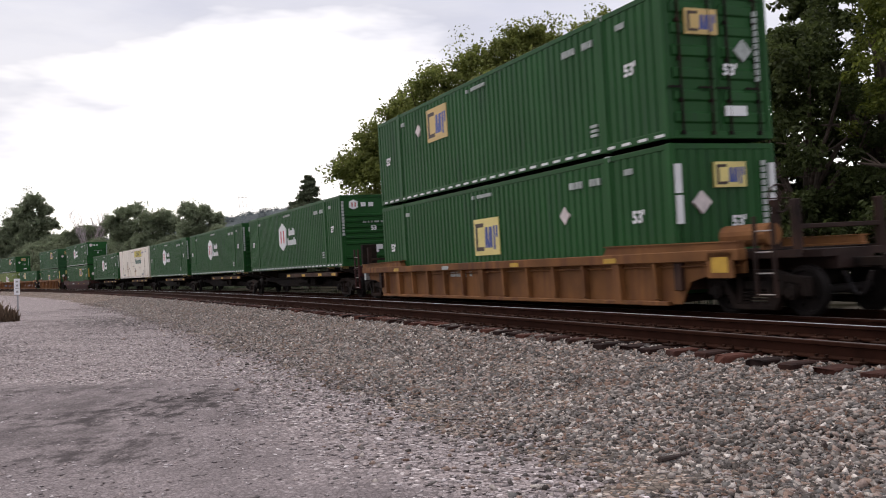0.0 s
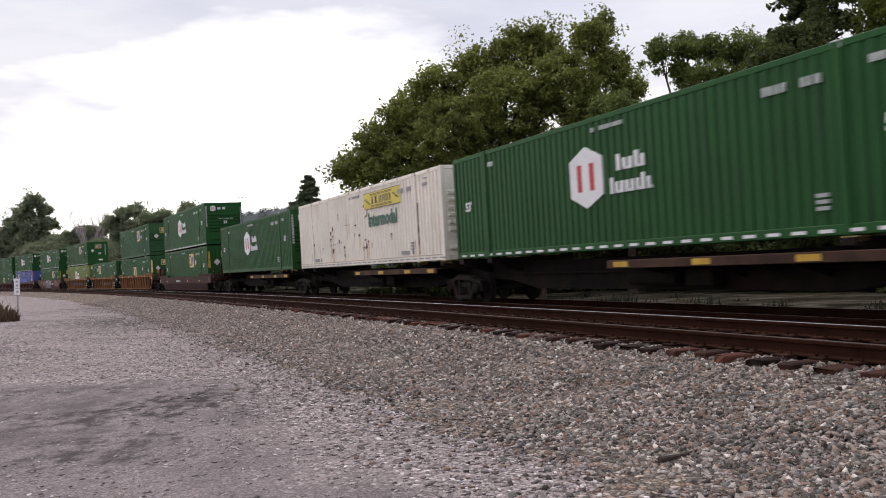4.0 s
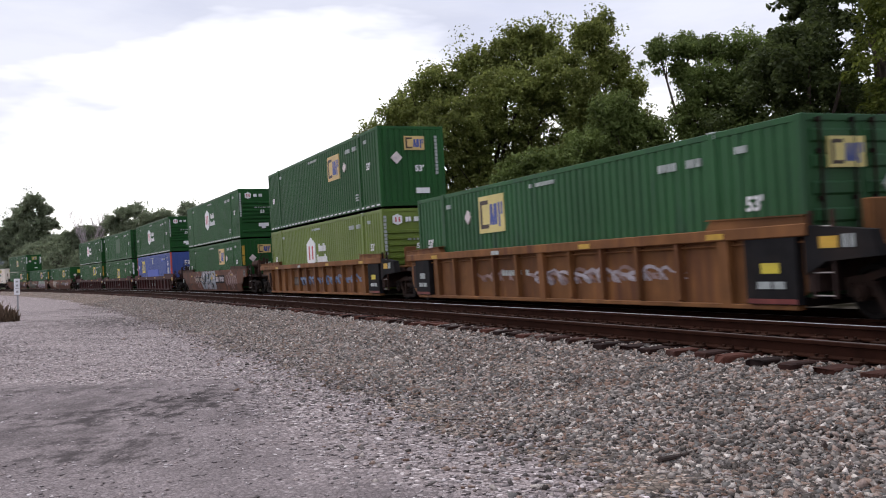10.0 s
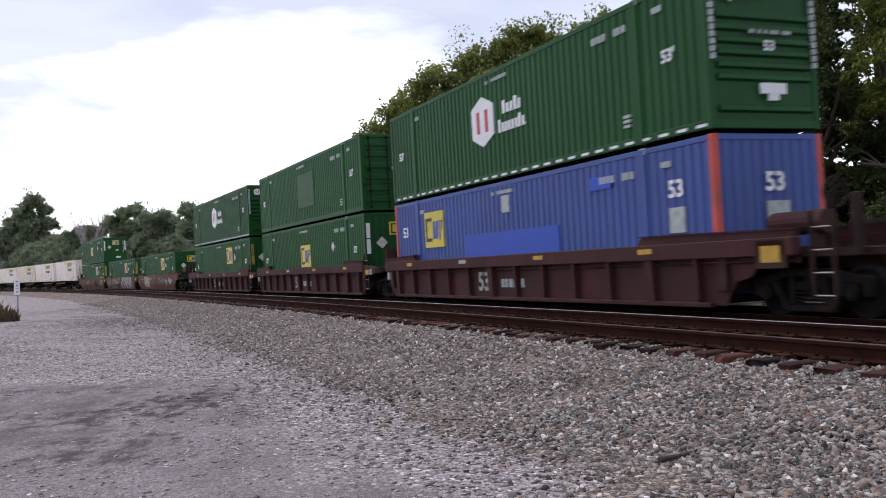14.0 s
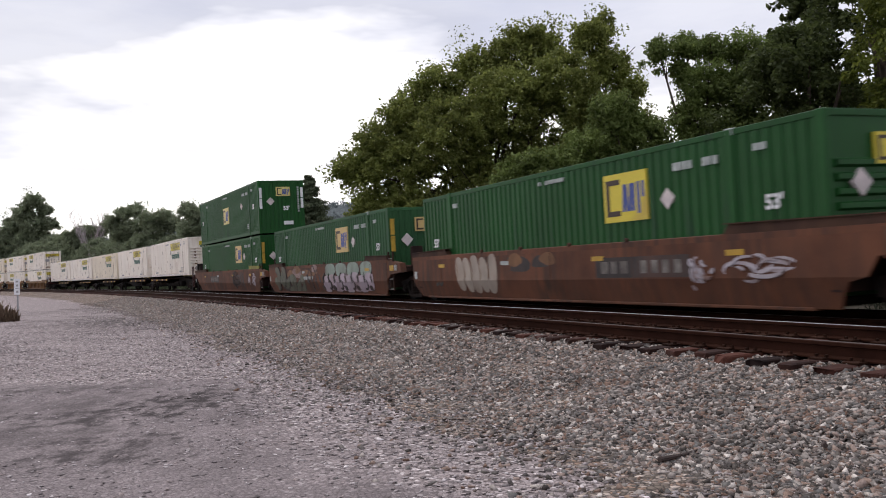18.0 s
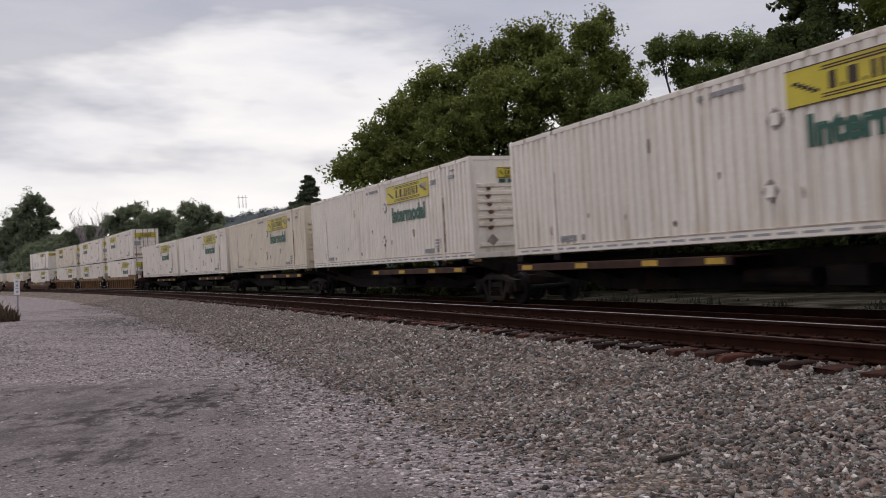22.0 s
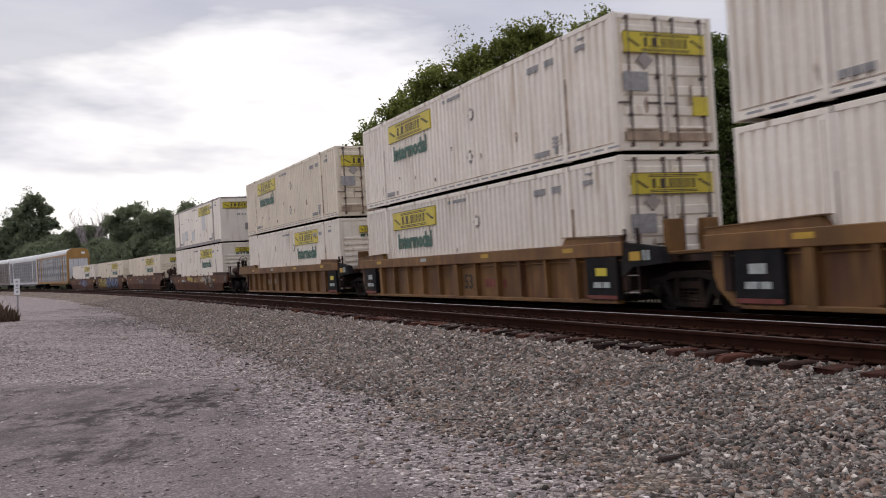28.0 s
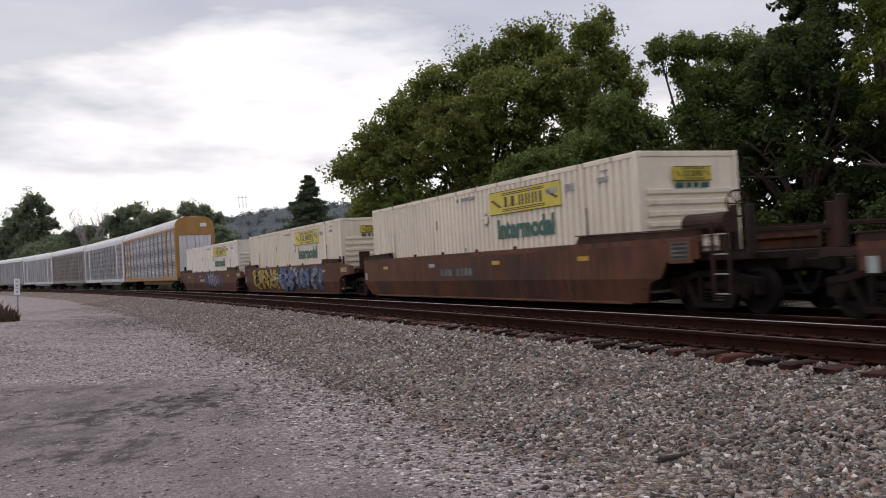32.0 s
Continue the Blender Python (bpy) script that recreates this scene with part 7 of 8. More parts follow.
def slots(half):
    sh = Shape()
    for k in range(5):
        x = -half + 0.2 + k * (2 * half - 0.2) / 5
        for dz in (-0.12, 0.0, 0.12):
            sh.box(x, x + 0.2, RACK_W / 2 - 0.045, RACK_W / 2 - 0.038, dz - 0.022, dz + 0.022)
    return sh


def corrugated_end(s, h):
    sh = Shape()
    for k in range(4):
        a = 0.02 + k * 0.32
        lo, hi = (a, a + 0.3) if s > 0 else (-a - 0.3, -a)
        sh.box(-h - 0.02 - 0.02 * (k % 2), -h + 0.05, lo, hi, 1.14, 4.48, 0.01)
    return sh


RACKS = [(RACKTAN, SILVER, RACKWHITE, "tan-framed autorack with slotted silver screens and white roof"), (RACKWHITE, SILVER, RACKWHITE, "white-framed autorack with slotted silver screens"), (RACKGREY, RACKGREY, RACKWHITE, "weathered brownish-grey autorack with a pale roof"), (RACKWHITE, SILVER, RACKWHITE, "pale silver autorack with slotted screens"), (RACKGREY, SILVER, RACKWHITE, "weathered grey autorack with a pale roof"), (RACKTAN, SILVER, RACKWHITE, "tan-framed autorack with silver screens"), (RACKGREY, SILVER, RACKWHITE, "grey autorack far down the line")]
for i, (a, b, c, lab) in enumerate(RACKS):
    autorack(330.2 + i * 26.75, a, b, c, lab, i < 3)

# ---------------------------------------------------------------- trees


def leaf_cloud(centres, radii, per, size, seed, flat=0.75):
    """Leaves as small bent cards of two triangles in clumps round the centres: vertices and faces."""
    r = np.random.RandomState(seed)
    c = np.repeat(np.asarray(centres), per, axis=0)
    rad = np.repeat(np.asarray(radii), per)
    n = len(c)
    d = r.normal(size=(n, 3))
    d /= np.linalg.norm(d, axis=1)[:, None]
    p = c + d * (rad * r.rand(n) ** 0.45)[:, None] * np.array([1, 1, flat])
    face = d * 0.35 + r.normal(size=(n, 3)) * 0.6 + np.array([0, 0, 0.6])
    a = np.cross(face, r.normal(size=(n, 3)))
    a /= np.linalg.norm(a, axis=1)[:, None]
    b = np.cross(face, a)
    b /= np.linalg.norm(b, axis=1)[:, None]
    nrm = np.cross(a, b)
    sz = (size * r.uniform(0.6, 1.3, n))[:, None]
    v = np.stack([p - a * sz * 0.5, p + b * sz * 0.3 + nrm * sz * 0.08, p + a * sz * 0.55, p - b * sz * 0.3 + nrm * sz * 0.08], 1)
    return v.reshape(-1, 3), (np.arange(n)[:, None] * 4 + np.array([[0, 1, 2, 3]]))


def quick_mesh(name, v, f, material):
    me = bpy.data.meshes.new(name)
    me.vertices.add(len(v))
    me.vertices.foreach_set("co", np.asarray(v, float).ravel())
    f = np.asarray(f)
    me.loops.add(f.size)
    me.loops.foreach_set("vertex_index", f.ravel())
    me.polygons.add(len(f))
    me.polygons.foreach_set("loop_start", np.arange(0, f.size, f.shape[1]))
    me.update()
    me.validate()
    me.materials.append(material)
    return me


def broad_tree(name, h, spread, leaves, seed, clumps, per, size, label, category="tree", low=0.12, knot=1.0):
    """A leafy tree: trunk and limbs, and a crown of many clumps with gaps and an uneven outline."""
    r = random.Random(seed)
    tree = tagged(new(name), label, category)
    wood = Shape()
    th = h * 0.34
    lean = Vector((r.uniform(-0.04, 0.04), r.uniform(-0.04, 0.04), 1))
    wood.tube((0, 0, -0.3), lean * th, 0.028 * h, 0.018 * h, 9)
    centres, radii = [], []
    limbs = []
    for i in range(11):
        a = 2.4 * i + r.uniform(-0.4, 0.4)
        z0 = th * r.uniform(0.55, 1.0)
        start = lean * z0
        reach = spread * r.uniform(0.45, 0.85)
        end = start + Vector((math.cos(a) * reach, math.sin(a) * reach, h * r.uniform(0.12, 0.5)))
        mid = start.lerp(end, 0.5) + Vector((0, 0, 0.06 * h))
        wood.tube(start, mid, 0.012 * h, 0.008 * h, 7)
        wood.tube(mid, end, 0.008 * h, 0.003 * h, 6)
        limbs.append(end)
        for _ in range(3):
            tip = mid.lerp(end, r.random()) + Vector((r.gauss(0, 1), r.gauss(0, 1), r.uniform(0, 1.4))) * spread * 0.16
            wood.tube(mid.lerp(end, 0.4), tip, 0.005 * h, 0.002 * h, 5)
    wood.tube(lean * th, lean * h * 0.86, 0.018 * h, 0.003 * h, 7)
    part("trunk", wood, BARK, tree)
    for i in range(clumps):
        a = r.uniform(0, 2 * math.pi)
        q = r.uniform(0, 1)
        z = low + (0.97 - low) * q
        prof = math.sin(math.pi * min(1, (0.16 + 0.84 * q)) ** 0.85) ** 0.62
        lob = 1 + 0.20 * math.sin(3 * a + seed) + 0.12 * math.sin(5 * a + 2.1 * seed + 6 * q)
        d = spread * prof * lob * (r.random() ** 0.36)
        centres.append((math.cos(a) * d, math.sin(a) * d, h * z + r.uniform(-0.03, 0.03) * h))
        radii.append(spread * r.uniform(0.09, 0.21) * knot)
    for _ in range(30):
        a, q = r.uniform(0, 2 * math.pi), r.uniform(0.45, 0.97)
        z = low + (0.97 - low) * q
        d = spread * math.sin(math.pi * min(1, (0.16 + 0.84 * q)) ** 0.85) ** 0.62 * r.uniform(0.75, 1.0)
        for k in range(4):
            centres.append((math.cos(a) * (d + 0.02 * k * spread), math.sin(a) * (d + 0.02 * k * spread), h * (z - 0.01 + 0.028 * k)))
            radii.append(spread * 0.06)
    v, f = leaf_cloud(centres, radii, np.array([per] * clumps + [max(5, per // 12)] * (len(centres) - clumps)), size, seed)
    crown = new("crown", quick_mesh("crown", v, f, leaves))
    crown.parent = tree
    return tree


def lobed_tree(name, lobes, leaves, seed, size, label, per=60, clump=0.42, dense=23.0, deep=0.18):
    """A leafy tree whose limbs each carry one lobe of the crown: (x, z, radius) from the foot of the trunk."""
    r = random.Random(seed)
    tree = tagged(new(name), label, "tree")
    top = max(z + 0.6 * q for _, z, q in lobes)
    wide = max(abs(x) + q for x, _, q in lobes)
    wood = Shape()
    fork = 0.30 * top
    wood.tube((0, 0, -0.3), (0, 0, fork), 0.026 * top, 0.020 * top, 10)
    wood.tube((0, 0, fork), (0.04 * wide, 0, 0.6 * top), 0.020 * top, 0.008 * top, 8)
    centres, radii, counts = [], [], []

    def clump_at(c, rad, k):
        centres.append(c)
        radii.append(rad)
        counts.append(k)

    for x, z, q in lobes:
        mid = Vector((x, r.uniform(-1, 1) * deep * wide * max(0.15, 1 - abs(x) / wide), z))
        start = Vector((0.02 * x, 0, min(fork * r.uniform(0.7, 1.3), 0.7 * z)))
        elbow = start.lerp(mid, 0.5) + Vector((0, 0, 0.25 * q))
        wood.tube(start, elbow, 0.009 * top, 0.006 * top, 7)
        wood.tube(elbow, mid, 0.006 * top, 0.0025 * top, 6)
        for _ in range(4):
            tip = mid + Vector((r.gauss(0, 0.5), r.gauss(0, 0.5), r.uniform(-0.1, 0.8))) * q
            wood.tube(elbow.lerp(mid, r.uniform(0.4, 1)), tip, 0.003 * top, 0.001 * top, 5)
        for _ in range(int(dense * q * q / (clump * clump) * 0.33)):
            d = Vector((r.gauss(0, 1), r.gauss(0, 1), r.gauss(0.15, 0.9))).normalized()
            reach = q * r.uniform(0.4, 0.88)
            rad = clump * r.uniform(0.55, 1.25)
            clump_at(mid + Vector((d.x, d.y * 1.25, d.z * 0.92)) * reach, rad, max(10, int(per * (rad / clump) ** 2)))
        for _ in range(14):
            d = Vector((r.gauss(0, 1), r.gauss(0, 1), r.gauss(0.3, 0.8))).normalized()
            for k in range(3):
                clump_at(mid + d * q * (0.84 + 0.09 * k) + Vector((0, 0, 0.05 * k * q)), clump * (0.5 - 0.12 * k), max(4, per // (6 + 4 * k)))
        for _ in range(14):
            d = Vector((r.gauss(0, 0.5), r.gauss(0, 0.5), r.gauss(-0.1, 0.5)))
            clump_at(mid + d * q, 0.55 * q, per)
    part("trunk", wood, BARK, tree)
    v, f = leaf_cloud(centres, radii, np.array(counts), size, seed)
    crown = new("crown", quick_mesh("crown", v, f, leaves))
    crown.parent = tree
    return tree


def conifer(name, h, spread, leaves, seed, tiers, per, size, label, low=0.1):
    r = random.Random(seed)
    tree = tagged(new(name), label, "tree")
    wood = Shape().tube((0, 0, -0.3), (0, 0, h * 0.97), 0.018 * h, 0.003 * h, 8)
    centres, radii = [], []
    for i in range(tiers):
        q = i / tiers
        z = h * (low + (1 - low) * q)
        reach = spread * (1 - q) ** 0.85 * r.uniform(0.6, 1.12) + 0.08
        for k in range(7 if q < 0.8 else 4):
            a = r.uniform(0, 6.28)
            e = Vector((math.cos(a) * reach, math.sin(a) * reach, z - 0.16 * reach))
            wood.tube((0, 0, z), e, 0.02 + 0.003 * h * (1 - q), 0.01, 4)
            for m_ in (0.35, 0.65, 0.95):
                centres.append((e.x * m_, e.y * m_, z + (e.z - z) * m_))
                radii.append(0.055 * spread + 0.11 * reach)
    centres.append((0, 0, h * 0.98))
    radii.append(0.03 * spread)
    part("trunk", wood, BARK, tree)
    v, f = leaf_cloud(centres, radii, per, size, seed, 0.45)
    crown = new("crown", quick_mesh("crown", v, f, leaves))
    crown.parent = tree
    return tree


TURF = -0.32


def stand(tree, x, y, turn=0.0, z=TURF, scale=1.0):
    tree.matrix_basis = pose(x, y, z, 0, 0, turn) @ Matrix.Scale(scale, 4)
    return tree


# the big olive tree group behind the train, near to far
stand(lobed_tree("oak_tree", [(-7.7, 7.3, 1.2), (-6.4, 8.9, 1.5), (-4.6, 10.5, 1.8), (-5.3, 7.3, 2.6), (-2.8, 12.1, 1.8), (-1.9, 8.9, 3.0), (-0.3, 13.4, 1.7), (1.4, 10.5, 3.1), (2.0, 14.2, 1.7), (3.6, 14.7, 1.4), (4.5, 11.7, 2.5), (3.3, 7.1, 3.1), (-0.3, 5.6, 3.0), (-4.2, 4.3, 2.6), (-6.6, 4.7, 1.7)], OAKLEAF, 3, 0.19, "large olive-green oak with a full uneven crown"), 2.6, 52.0)
stand(lobed_tree("oak_tree", [(-0.1, 14.9, 1.4), (0.8, 16.0, 0.8), (1.0, 13.3, 1.6), (2.1, 11.9, 1.2), (0.4, 9.9, 2.7), (2.2, 9.4, 1.8), (1.1, 6.5, 2.7)], OAKLEAF, 8, 0.19, "olive-green oak beside the larger one"), 9.2, 53.5)
stand(lobed_tree("small_tree", [(-0.6, 8.4, 1.3), (0.9, 7.3, 1.2), (-1.7, 6.9, 1.3), (0.1, 5.6, 1.6), (-0.6, 3.6, 1.8)], BLUELEAF, 5, 0.19, "grey-green leafy young tree", clump=0.45), 8.9, 42.0)
stand(lobed_tree("small_tree", [(1.2, 6.1, 1.1), (-0.3, 6.1, 0.8), (-1.5, 5.3, 0.9), (0.1, 4.9, 1.3), (0.0, 2.8, 1.8)], BLUELEAF, 6, 0.19, "grey-green leafy bush behind the track", clump=0.45), 4.6, 41.5)
stand(lobed_tree("locust_tree", [(-2.2, 11.7, 0.6), (-0.9, 12.0, 0.7), (0.6, 11.9, 0.8), (2.0, 11.6, 1.0), (-1.1, 10.7, 0.6), (0.0, 10.0, 1.3), (1.5, 9.5, 1.7), (-0.6, 8.2, 1.4), (1.1, 7.0, 2.2), (-1.4, 6.0, 1.7), (2.8, 7.5, 1.7), (0.3, 4.0, 2.4)], BLUELEAF, 7, 0.18, "dark green locust with airy layered foliage", clump=0.42), 13.0, 43.5)
stand(conifer("spruce_tree", 18.5, 5.0, DARKLEAF, 10, 34, 30, 0.32, "tall dark spruce with drooping boughs"), 18.6, 44.5)
stand(broad_tree("broadleaf_tree", 16.5, 5.2, DARKLEAF, 12, 170, 170, 0.24, "tall dark green tree behind the track", low=0.0), 20.6, 41.0)
stand(broad_tree("maple_tree", 14.0, 3.6, LIMELEAF, 13, 110, 170, 0.20, "yellow-green leafy tree beside dark trees", low=0.48), 19.4, 34.5)
stand(broad_tree("broadleaf_tree", 12.0, 4.6, DARKLEAF, 15, 120, 170, 0.24, "dark green tree filling the wood edge", low=0.0), 16.2, 40.0)
for i, (x, y, s) in enumerate(((3.0, 56, 1.0), (10.5, 50, 1.1), (14.5, 46, 1.2), (18.5, 39, 1.1), (22.5, 38, 1.3), (7.5, 47.5, 0.9), (24, 46, 1.8), (-3.5, 58, 0.9), (0.5, 49.5, 1.0), (3.5, 47.5, 1.0), (12.0, 46.0, 1.3), (15.5, 37.5, 1.0), (21.5, 33.5, 1.2), (17.5, 34.0, 0.9), (25.5, 36.0, 2.0), (6.0, 56.0, 1.6), (0.0, 57.0, 1.5), (11.0, 56.0, 1.3))):
    if i == 0:
        shrub = broad_tree("shrub", 4.2, 3.0, DARKLEAF, 16, 60, 80, 0.28, "dark green undergrowth shrub", "shrub", low=0.0)
        tagged(shrub, group="undergrowth behind the track")
        stand(shrub, x, y)
    else:
        copy_thing(shrub, pose(x, y, TURF, 0, 0, 77 * i)).scale = (s, s, s)

# spruce and wood edge further off, the woods round the bend
stand(conifer("spruce_tree", 11.2, 5.0, PINELEAF, 17, 52, 40, 0.24, "dark pointed spruce behind the line"), -13.0, 87.0)
stand(conifer("spruce_tree", 6.4, 3.4, PINELEAF, 18, 24, 50, 0.30, "small dark spruce beside a taller one"), -15.6, 88.5)
# the far wood edge carries its haze in the leaf colour
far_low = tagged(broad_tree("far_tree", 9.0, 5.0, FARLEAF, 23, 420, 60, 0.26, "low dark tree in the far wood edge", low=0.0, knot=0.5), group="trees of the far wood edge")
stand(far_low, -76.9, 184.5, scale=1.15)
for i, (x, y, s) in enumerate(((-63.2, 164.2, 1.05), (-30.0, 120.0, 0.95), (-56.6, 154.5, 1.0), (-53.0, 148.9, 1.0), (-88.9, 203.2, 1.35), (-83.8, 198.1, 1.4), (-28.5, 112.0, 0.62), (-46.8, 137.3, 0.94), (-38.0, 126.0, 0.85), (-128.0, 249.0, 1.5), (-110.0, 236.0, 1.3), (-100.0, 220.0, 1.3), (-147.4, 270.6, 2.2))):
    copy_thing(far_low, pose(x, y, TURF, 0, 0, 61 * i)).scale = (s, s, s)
for words, x, y, seed, lobes in (
    ("tall round-topped green tree in the far wood edge", -117.5, 250.0, 31, [(3.6, 24.4, 2.7), (0.5, 21.3, 3.2), (5.8, 21.7, 2.2), (-2.7, 17.5, 4.0), (2.9, 17.3, 4.8), (7.6, 18.0, 2.1), (-5.4, 13.1, 4.4), (1.2, 11.8, 6.0), (6.8, 12.5, 3.5), (0.0, 6.0, 6.0)]),
    ("green tree with two humps in the far wood edge", -48.5, 142.0, 32, [(-4.0, 10.5, 1.6), (-2.3, 12.0, 1.4), (-0.4, 12.5, 1.5), (-2.7, 9.1, 2.2), (-0.2, 9.5, 2.2), (-1.5, 6.0, 3.0)]),
    ("broad green tree in the far wood edge", -44.0, 138.0, 33, [(-1.3, 10.9, 1.6), (0.9, 11.1, 1.6), (-0.5, 8.7, 2.2), (2.4, 10.0, 1.7), (0.6, 6.0, 3.0)]),
    ("dark green tree at the end of the wood edge", -35.5, 132.0, 34, [(-2.0, 11.4, 1.7), (0.0, 11.1, 1.5), (2.1, 10.0, 1.3), (-1.6, 8.7, 2.3), (1.3, 8.2, 1.8), (0.0, 5.5, 2.8)]),
    ("low clump of green trees in the far wood edge", -69.5, 175.0, 35, [(-4.1, 10.5, 1.3), (-1.9, 11.3, 1.4), (0.1, 11.3, 1.4), (2.3, 11.0, 1.6), (-3.0, 8.9, 2.2), (0.9, 8.8, 2.2), (-1.0, 6.0, 3.0)]),
):
    tall = 2.0 if y > 200 else 1.0
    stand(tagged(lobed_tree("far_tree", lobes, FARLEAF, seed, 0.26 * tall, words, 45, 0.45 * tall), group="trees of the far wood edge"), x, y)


def bare_tree(x, y, h, seed):
    r = random.Random(seed)
    tree = tagged(new("bare_tree"), "pale leafless tree with fine upright twigs", "tree")
    sh = Shape().tube((0, 0, 0), (0, 0, h * 0.45), 0.18, 0.1, 6)
    for i in range(26):
        a = r.uniform(0, 6.28)
        p = Vector((0, 0, h * r.uniform(0.25, 0.5)))
        e = p + Vector((math.cos(a) * h * 0.22, math.sin(a) * h * 0.22, h * r.uniform(0.3, 0.5)))
        sh.tube(p, e, 0.07, 0.03, 5)
        for _ in range(7):
            q = p.lerp(e, r.uniform(0.4, 1))
            sh.tube(q, q + Vector((r.gauss(0, 0.6), r.gauss(0, 0.6), r.uniform(0.6, 1.8))), 0.04, 0.015, 4)
    part("branches", sh, DEADWOOD, tree)
    tree.matrix_basis = pose(x, y, TURF)


bare_tree(-68.5, 173, 17.0, 2)
bare_tree(-66.0, 176, 16.0, 3)


def ridge():
    """The far wooded hill: a long rise covered with clumps of trees."""
    sh = Shape()
    vs, fs = [], []
    nx, ny = 90, 14
    for j in range(ny):
        for i in range(nx):
            x = -620 + i * 12.0
            y = 720 + j * 26
            rise = math.sin(min(1, j / 7) * math.pi / 2)
            z = (51 + 27 * math.exp(-((x + 95) / 130) ** 2) + 7 * noise.noise(Vector((x * 0.008, 3, 0)))) * rise - 4
            vs.append((x, y, z + 2.5 * noise.noise(Vector((x * 0.05, y * 0.05, 0)))))
    for j in range(ny - 1):
        for i in range(nx - 1):
            a = j * nx + i
            fs.append((a, a + 1, a + 1 + nx, a + nx))
    hill = tagged(new("far_hill", sh.add(vs, fs).mesh("far_hill", HILLLEAF, True)), "wooded hill on the horizon with haze painted in", "hill", kind="structure")
    r = random.Random(5)
    cs, rs = [], []
    for _ in range(2600):
        k = r.choice(vs[: nx * 9])
        cs.append((k[0] + r.uniform(-7, 7), k[1] + r.uniform(-10, 10), k[2] + r.uniform(-1, 2)))
        rs.append(r.uniform(2.5, 5.0))
    v, f = leaf_cloud(cs, rs, 40, 1.7, 5, 0.8)
    tagged(new("hill_woods", quick_mesh("hill_woods", v, f, HILLLEAF)), "trees covering the far hill, haze painted into their colour", "woods", kind="stuff")


ridge()


def pylon(x, y, z, h):
    p = tagged(new("power_pylon"), "thin grey lattice pylon on the hill", "pylon", "pylons on the far hill")
    sh = Shape()
    for a, b in ((-0.7, -0.7), (0.7, -0.7), (0.7, 0.7), (-0.7, 0.7)):
        sh.tube((a, b, 0), (a * 0.3, b * 0.3, h), 0.09, 0.06, 5)
    part("mast", sh, GALV, p)
    part("cross_arm", Shape().box(-2.2, 2.2, -0.2, 0.2, h * 0.8, h * 0.82), GALV, p)
    p.matrix_basis = pose(x, y, z)


for x in (-203, -199, -196):
    pylon(x, 890, 72, 13)

# ---------------------------------------------------------------- small things by the track
post = tagged(new("milepost_sign"), "white trackside sign with dark marks on a grey steel post", "sign")
part("post", Shape().prism([(-0.04, -0.03), (0.04, -0.03), (0.04, 0.03), (0.02, 0.03), (0.02, -0.01), (-0.02, -0.01), (-0.02, 0.03), (-0.04, 0.03)], "z", -0.1, 2.15), GALV, post)
part("board", Shape().box(-0.19, 0.12, -0.05, -0.032, 1.26, 2.2, 0.004), SIGNWHITE, post)
part("board_print", Shape().box(-0.10, 0.04, -0.055, -0.048, 1.98, 2.08).box(-0.08, 0.02, -0.055, -0.048, 1.74, 1.86).box(-0.12, 0.05, -0.055, -0.048, 1.60, 1.65).box(-0.08, 0.04, -0.055, -0.048, 1.38, 1.5), MARKGREY, post)
post.matrix_basis = pose(-21.3, 44.6, GROUND_Z, 0, 0, 20) @ Matrix.Scale(0.86, 4)


def tuft_patch(name, spots, leaves, label, seed, blade=0.5, per=60):
    """A clump of upright blades."""
    r = np.random.RandomState(seed)
    vs, fs = [], []
    for x, y, rad, tall in spots:
        for _ in range(per):
            a, d = r.uniform(0, 6.28), rad * math.sqrt(r.rand())
            px, py = x + d * math.cos(a), y + d * math.sin(a)
            hh = tall * r.uniform(0.4, 1.1) * (1 - 0.5 * d / rad)
            w = 0.02 + 0.03 * r.rand()
            dx, dy = r.normal(0, 0.25 * hh), r.normal(0, 0.25 * hh)
            k = len(vs)
            b = r.uniform(0, 3.14)
            vs += [(px - w * math.cos(b), py - w * math.sin(b), 0), (px + w * math.cos(b), py + w * math.sin(b), 0), (px + dx + 0.3 * w, py + dy, hh), (px + dx - 0.3 * w, py + dy, hh)]
            fs.append((k, k + 1, k + 2, k + 3))
    return tagged(new(name, quick_mesh(name, vs, fs, leaves)), label, "grass", kind="stuff")


clump = tuft_patch("dry_weeds", [(-18.9, 38.6, 0.5, 0.6), (-19.4, 38.9, 0.7, 0.9), (-20.2, 39.2, 0.9, 0.95), (-21.2, 39.6, 1.0, 0.9)], DRYLEAF, "brown dry weeds beside the gravel", 3, per=420)
clump.location.z = GROUND_Z
kerb = tagged(new("timber_baulk"), "dark weathered timber lying in the weeds", "timber")
part("timber", Shape().box(-1.8, 1.8, -0.15, 0.15, 0.0, 0.28, 0.03), TIE, kerb)
kerb.matrix_basis = pose(-20.4, 37.3, GROUND_Z, 0, 0, 150)

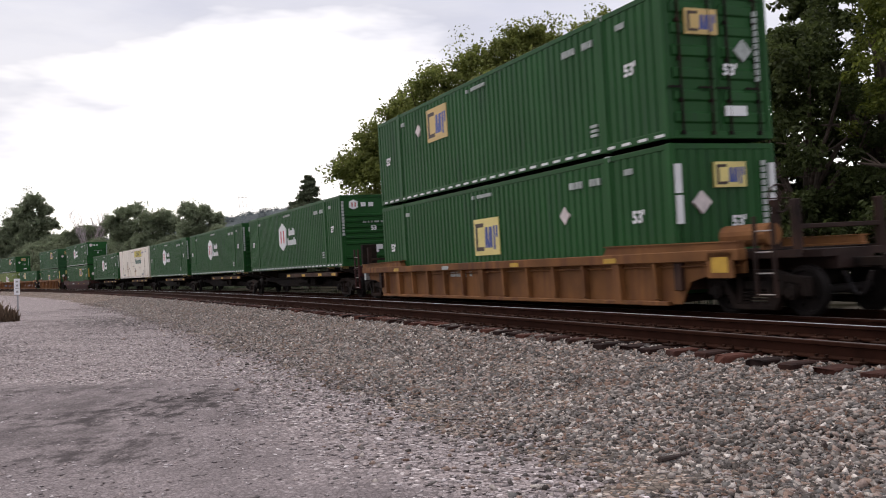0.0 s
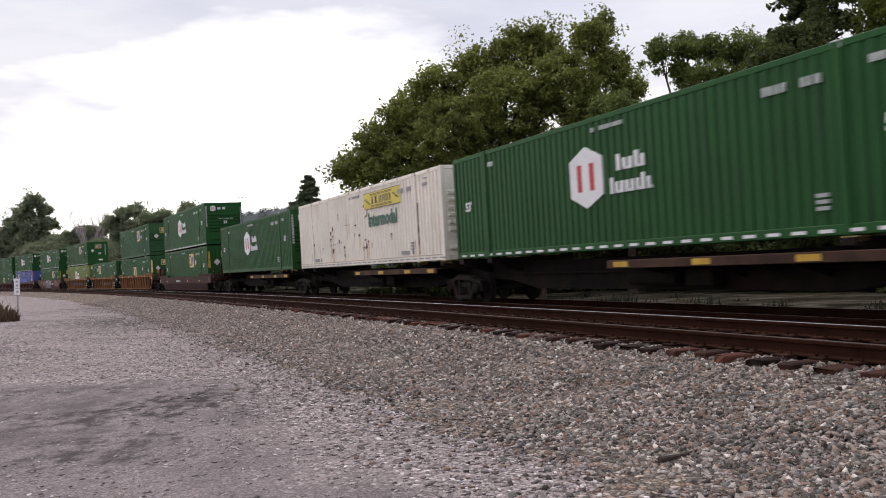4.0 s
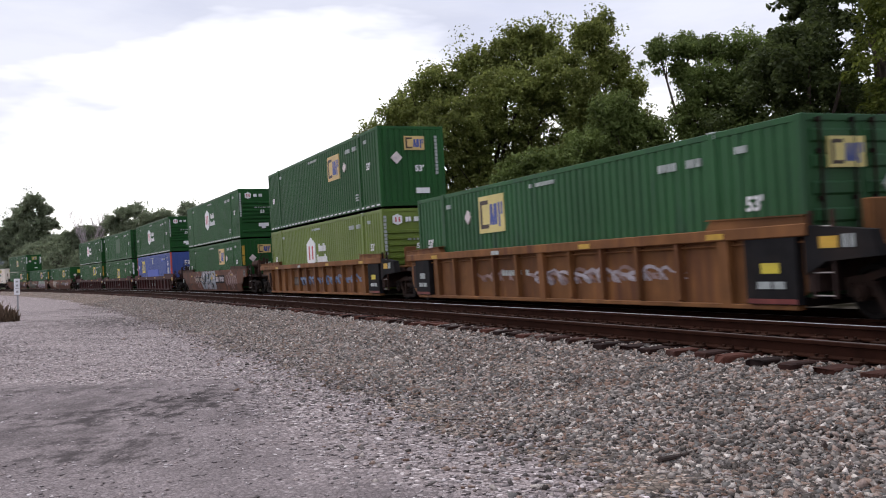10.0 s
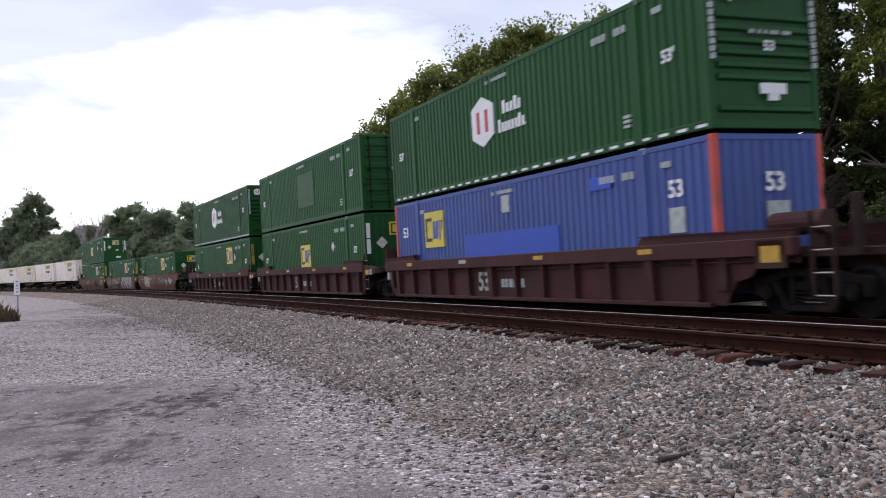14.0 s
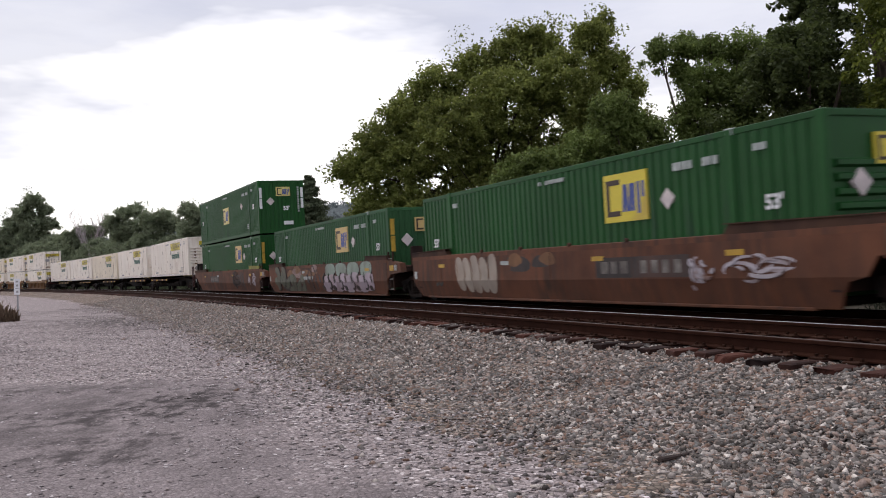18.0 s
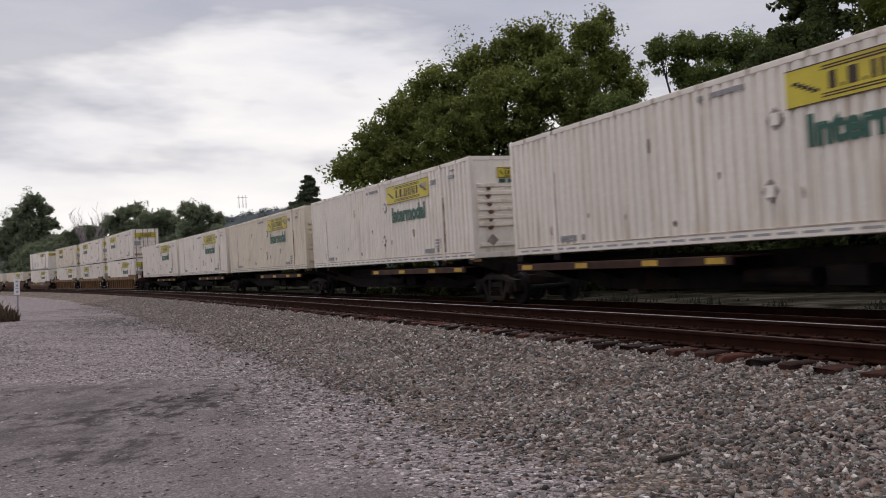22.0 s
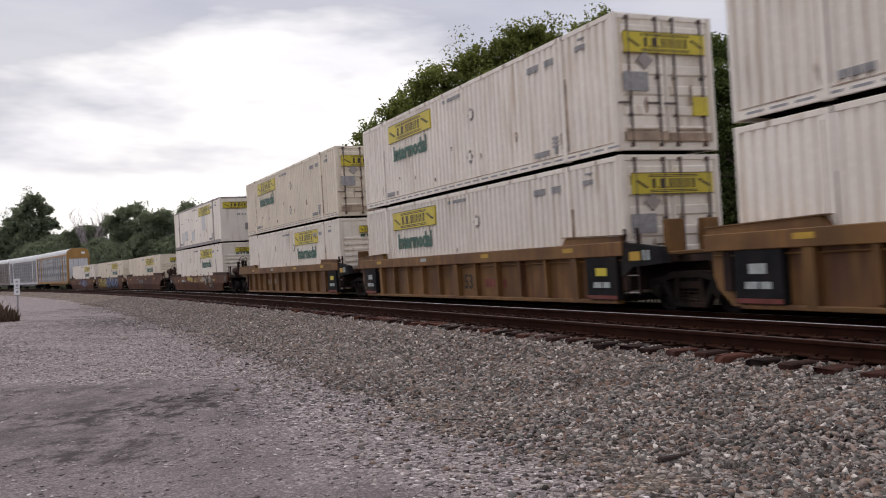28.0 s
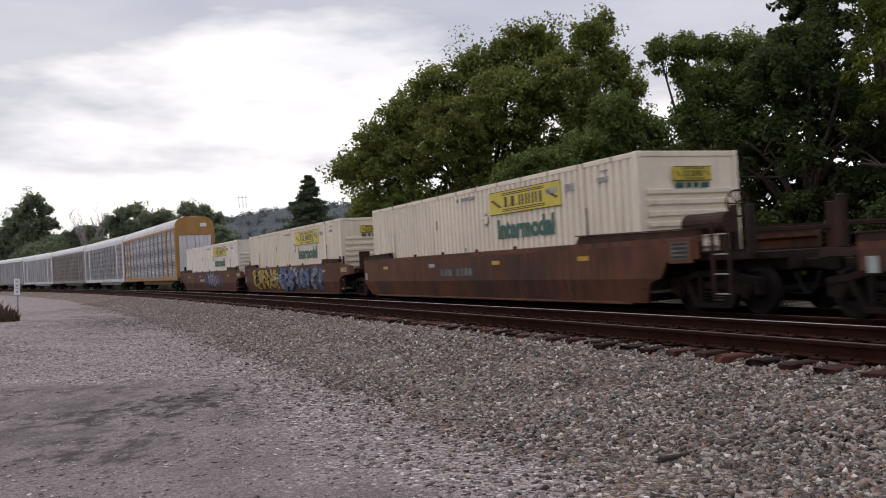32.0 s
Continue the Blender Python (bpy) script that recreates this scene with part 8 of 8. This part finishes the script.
verge = []
r = random.Random(8)
for _ in range(150):
    s, n_ = r.uniform(-8, 110), -r.uniform(6.0, 10.0)
    x, y, _z = beside(s, n_)
    verge.append((x, y, r.uniform(0.3, 0.8), r.uniform(0.2, 0.55)))
grass = tuft_patch("verge_grass", verge, GRASSBLADE, "tufts of rough green grass behind the tracks", 6, per=34)
grass.location.z = -0.46


def stick(x, y, z, length, turn, thick):
    s = tagged(new("stick"), "dark broken stick lying on the ballast", "stick", "sticks on the ballast")
    sh, p = Shape(), Vector((0, 0, 0))
    rr = random.Random(int(length * 100))
    for i in range(5):
        q = p + Vector((length / 5, rr.uniform(-0.015, 0.015), rr.uniform(-0.006, 0.008)))
        sh.tube(p, q, thick * (1 - i * 0.13), thick * (1 - (i + 1) * 0.13), 7)
        p = q
    part("wood", sh, TWIG, s)
    s.matrix_basis = pose(x, y, z, 0, 0, turn)


stick(1.65, 7.02, -0.672, 0.58, 39, 0.022)
stick(2.85, 6.78, -0.545, 0.22, 72, 0.020)
stick(-0.05, 9.6, -0.735, 0.25, -25, 0.012)

chip = tagged(new("wood_chip"), "pale split piece of wood lying on the ballast", "wood")
part("wood", Shape().prism([(-0.27, 0.0), (-0.22, 0.05), (0.20, 0.075), (0.28, 0.03), (0.15, -0.035), (-0.18, -0.03)], "y", -0.03, 0.03), mat("split_pale_wood", (0.42, 0.26, 0.19), 0.8, var=0.2, scale=6, bump=0.3), chip)
chip.matrix_basis = pose(-2.2, 20.6, -0.60, 70, 0, 20)


# ---------------------------------------------------------------- what moves


def motions():
    """The train runs along the line; its wheels turn while they pass."""
    times = [float(t) for t in range(0, 33)]
    for thing, place, z in MOVERS:
        walk(thing, [(t, carried_pose(place - run(t)) @ Matrix.Translation((0, 0, z))) for t in times])
    fine = [i / FPS for i in range(0, 32 * FPS + 1)]
    for wheel, place, dx in SPINNERS:
        seen = [t for t in fine if -8 < place - run(t) < 36]
        if len(seen) < 2:
            continue
        rows = [(t, pose(dx, 0, WHEEL_R) @ Matrix.Rotation(-(run(t) - run(seen[0])) / WHEEL_R, 4, "Y")) for t in seen]
        if seen[0] > 0:
            rows.insert(0, (0.0, rows[0][1]))
        if seen[-1] < 32:
            rows.append((32.0, rows[-1][1]))
        walk(wheel, rows)


motions()
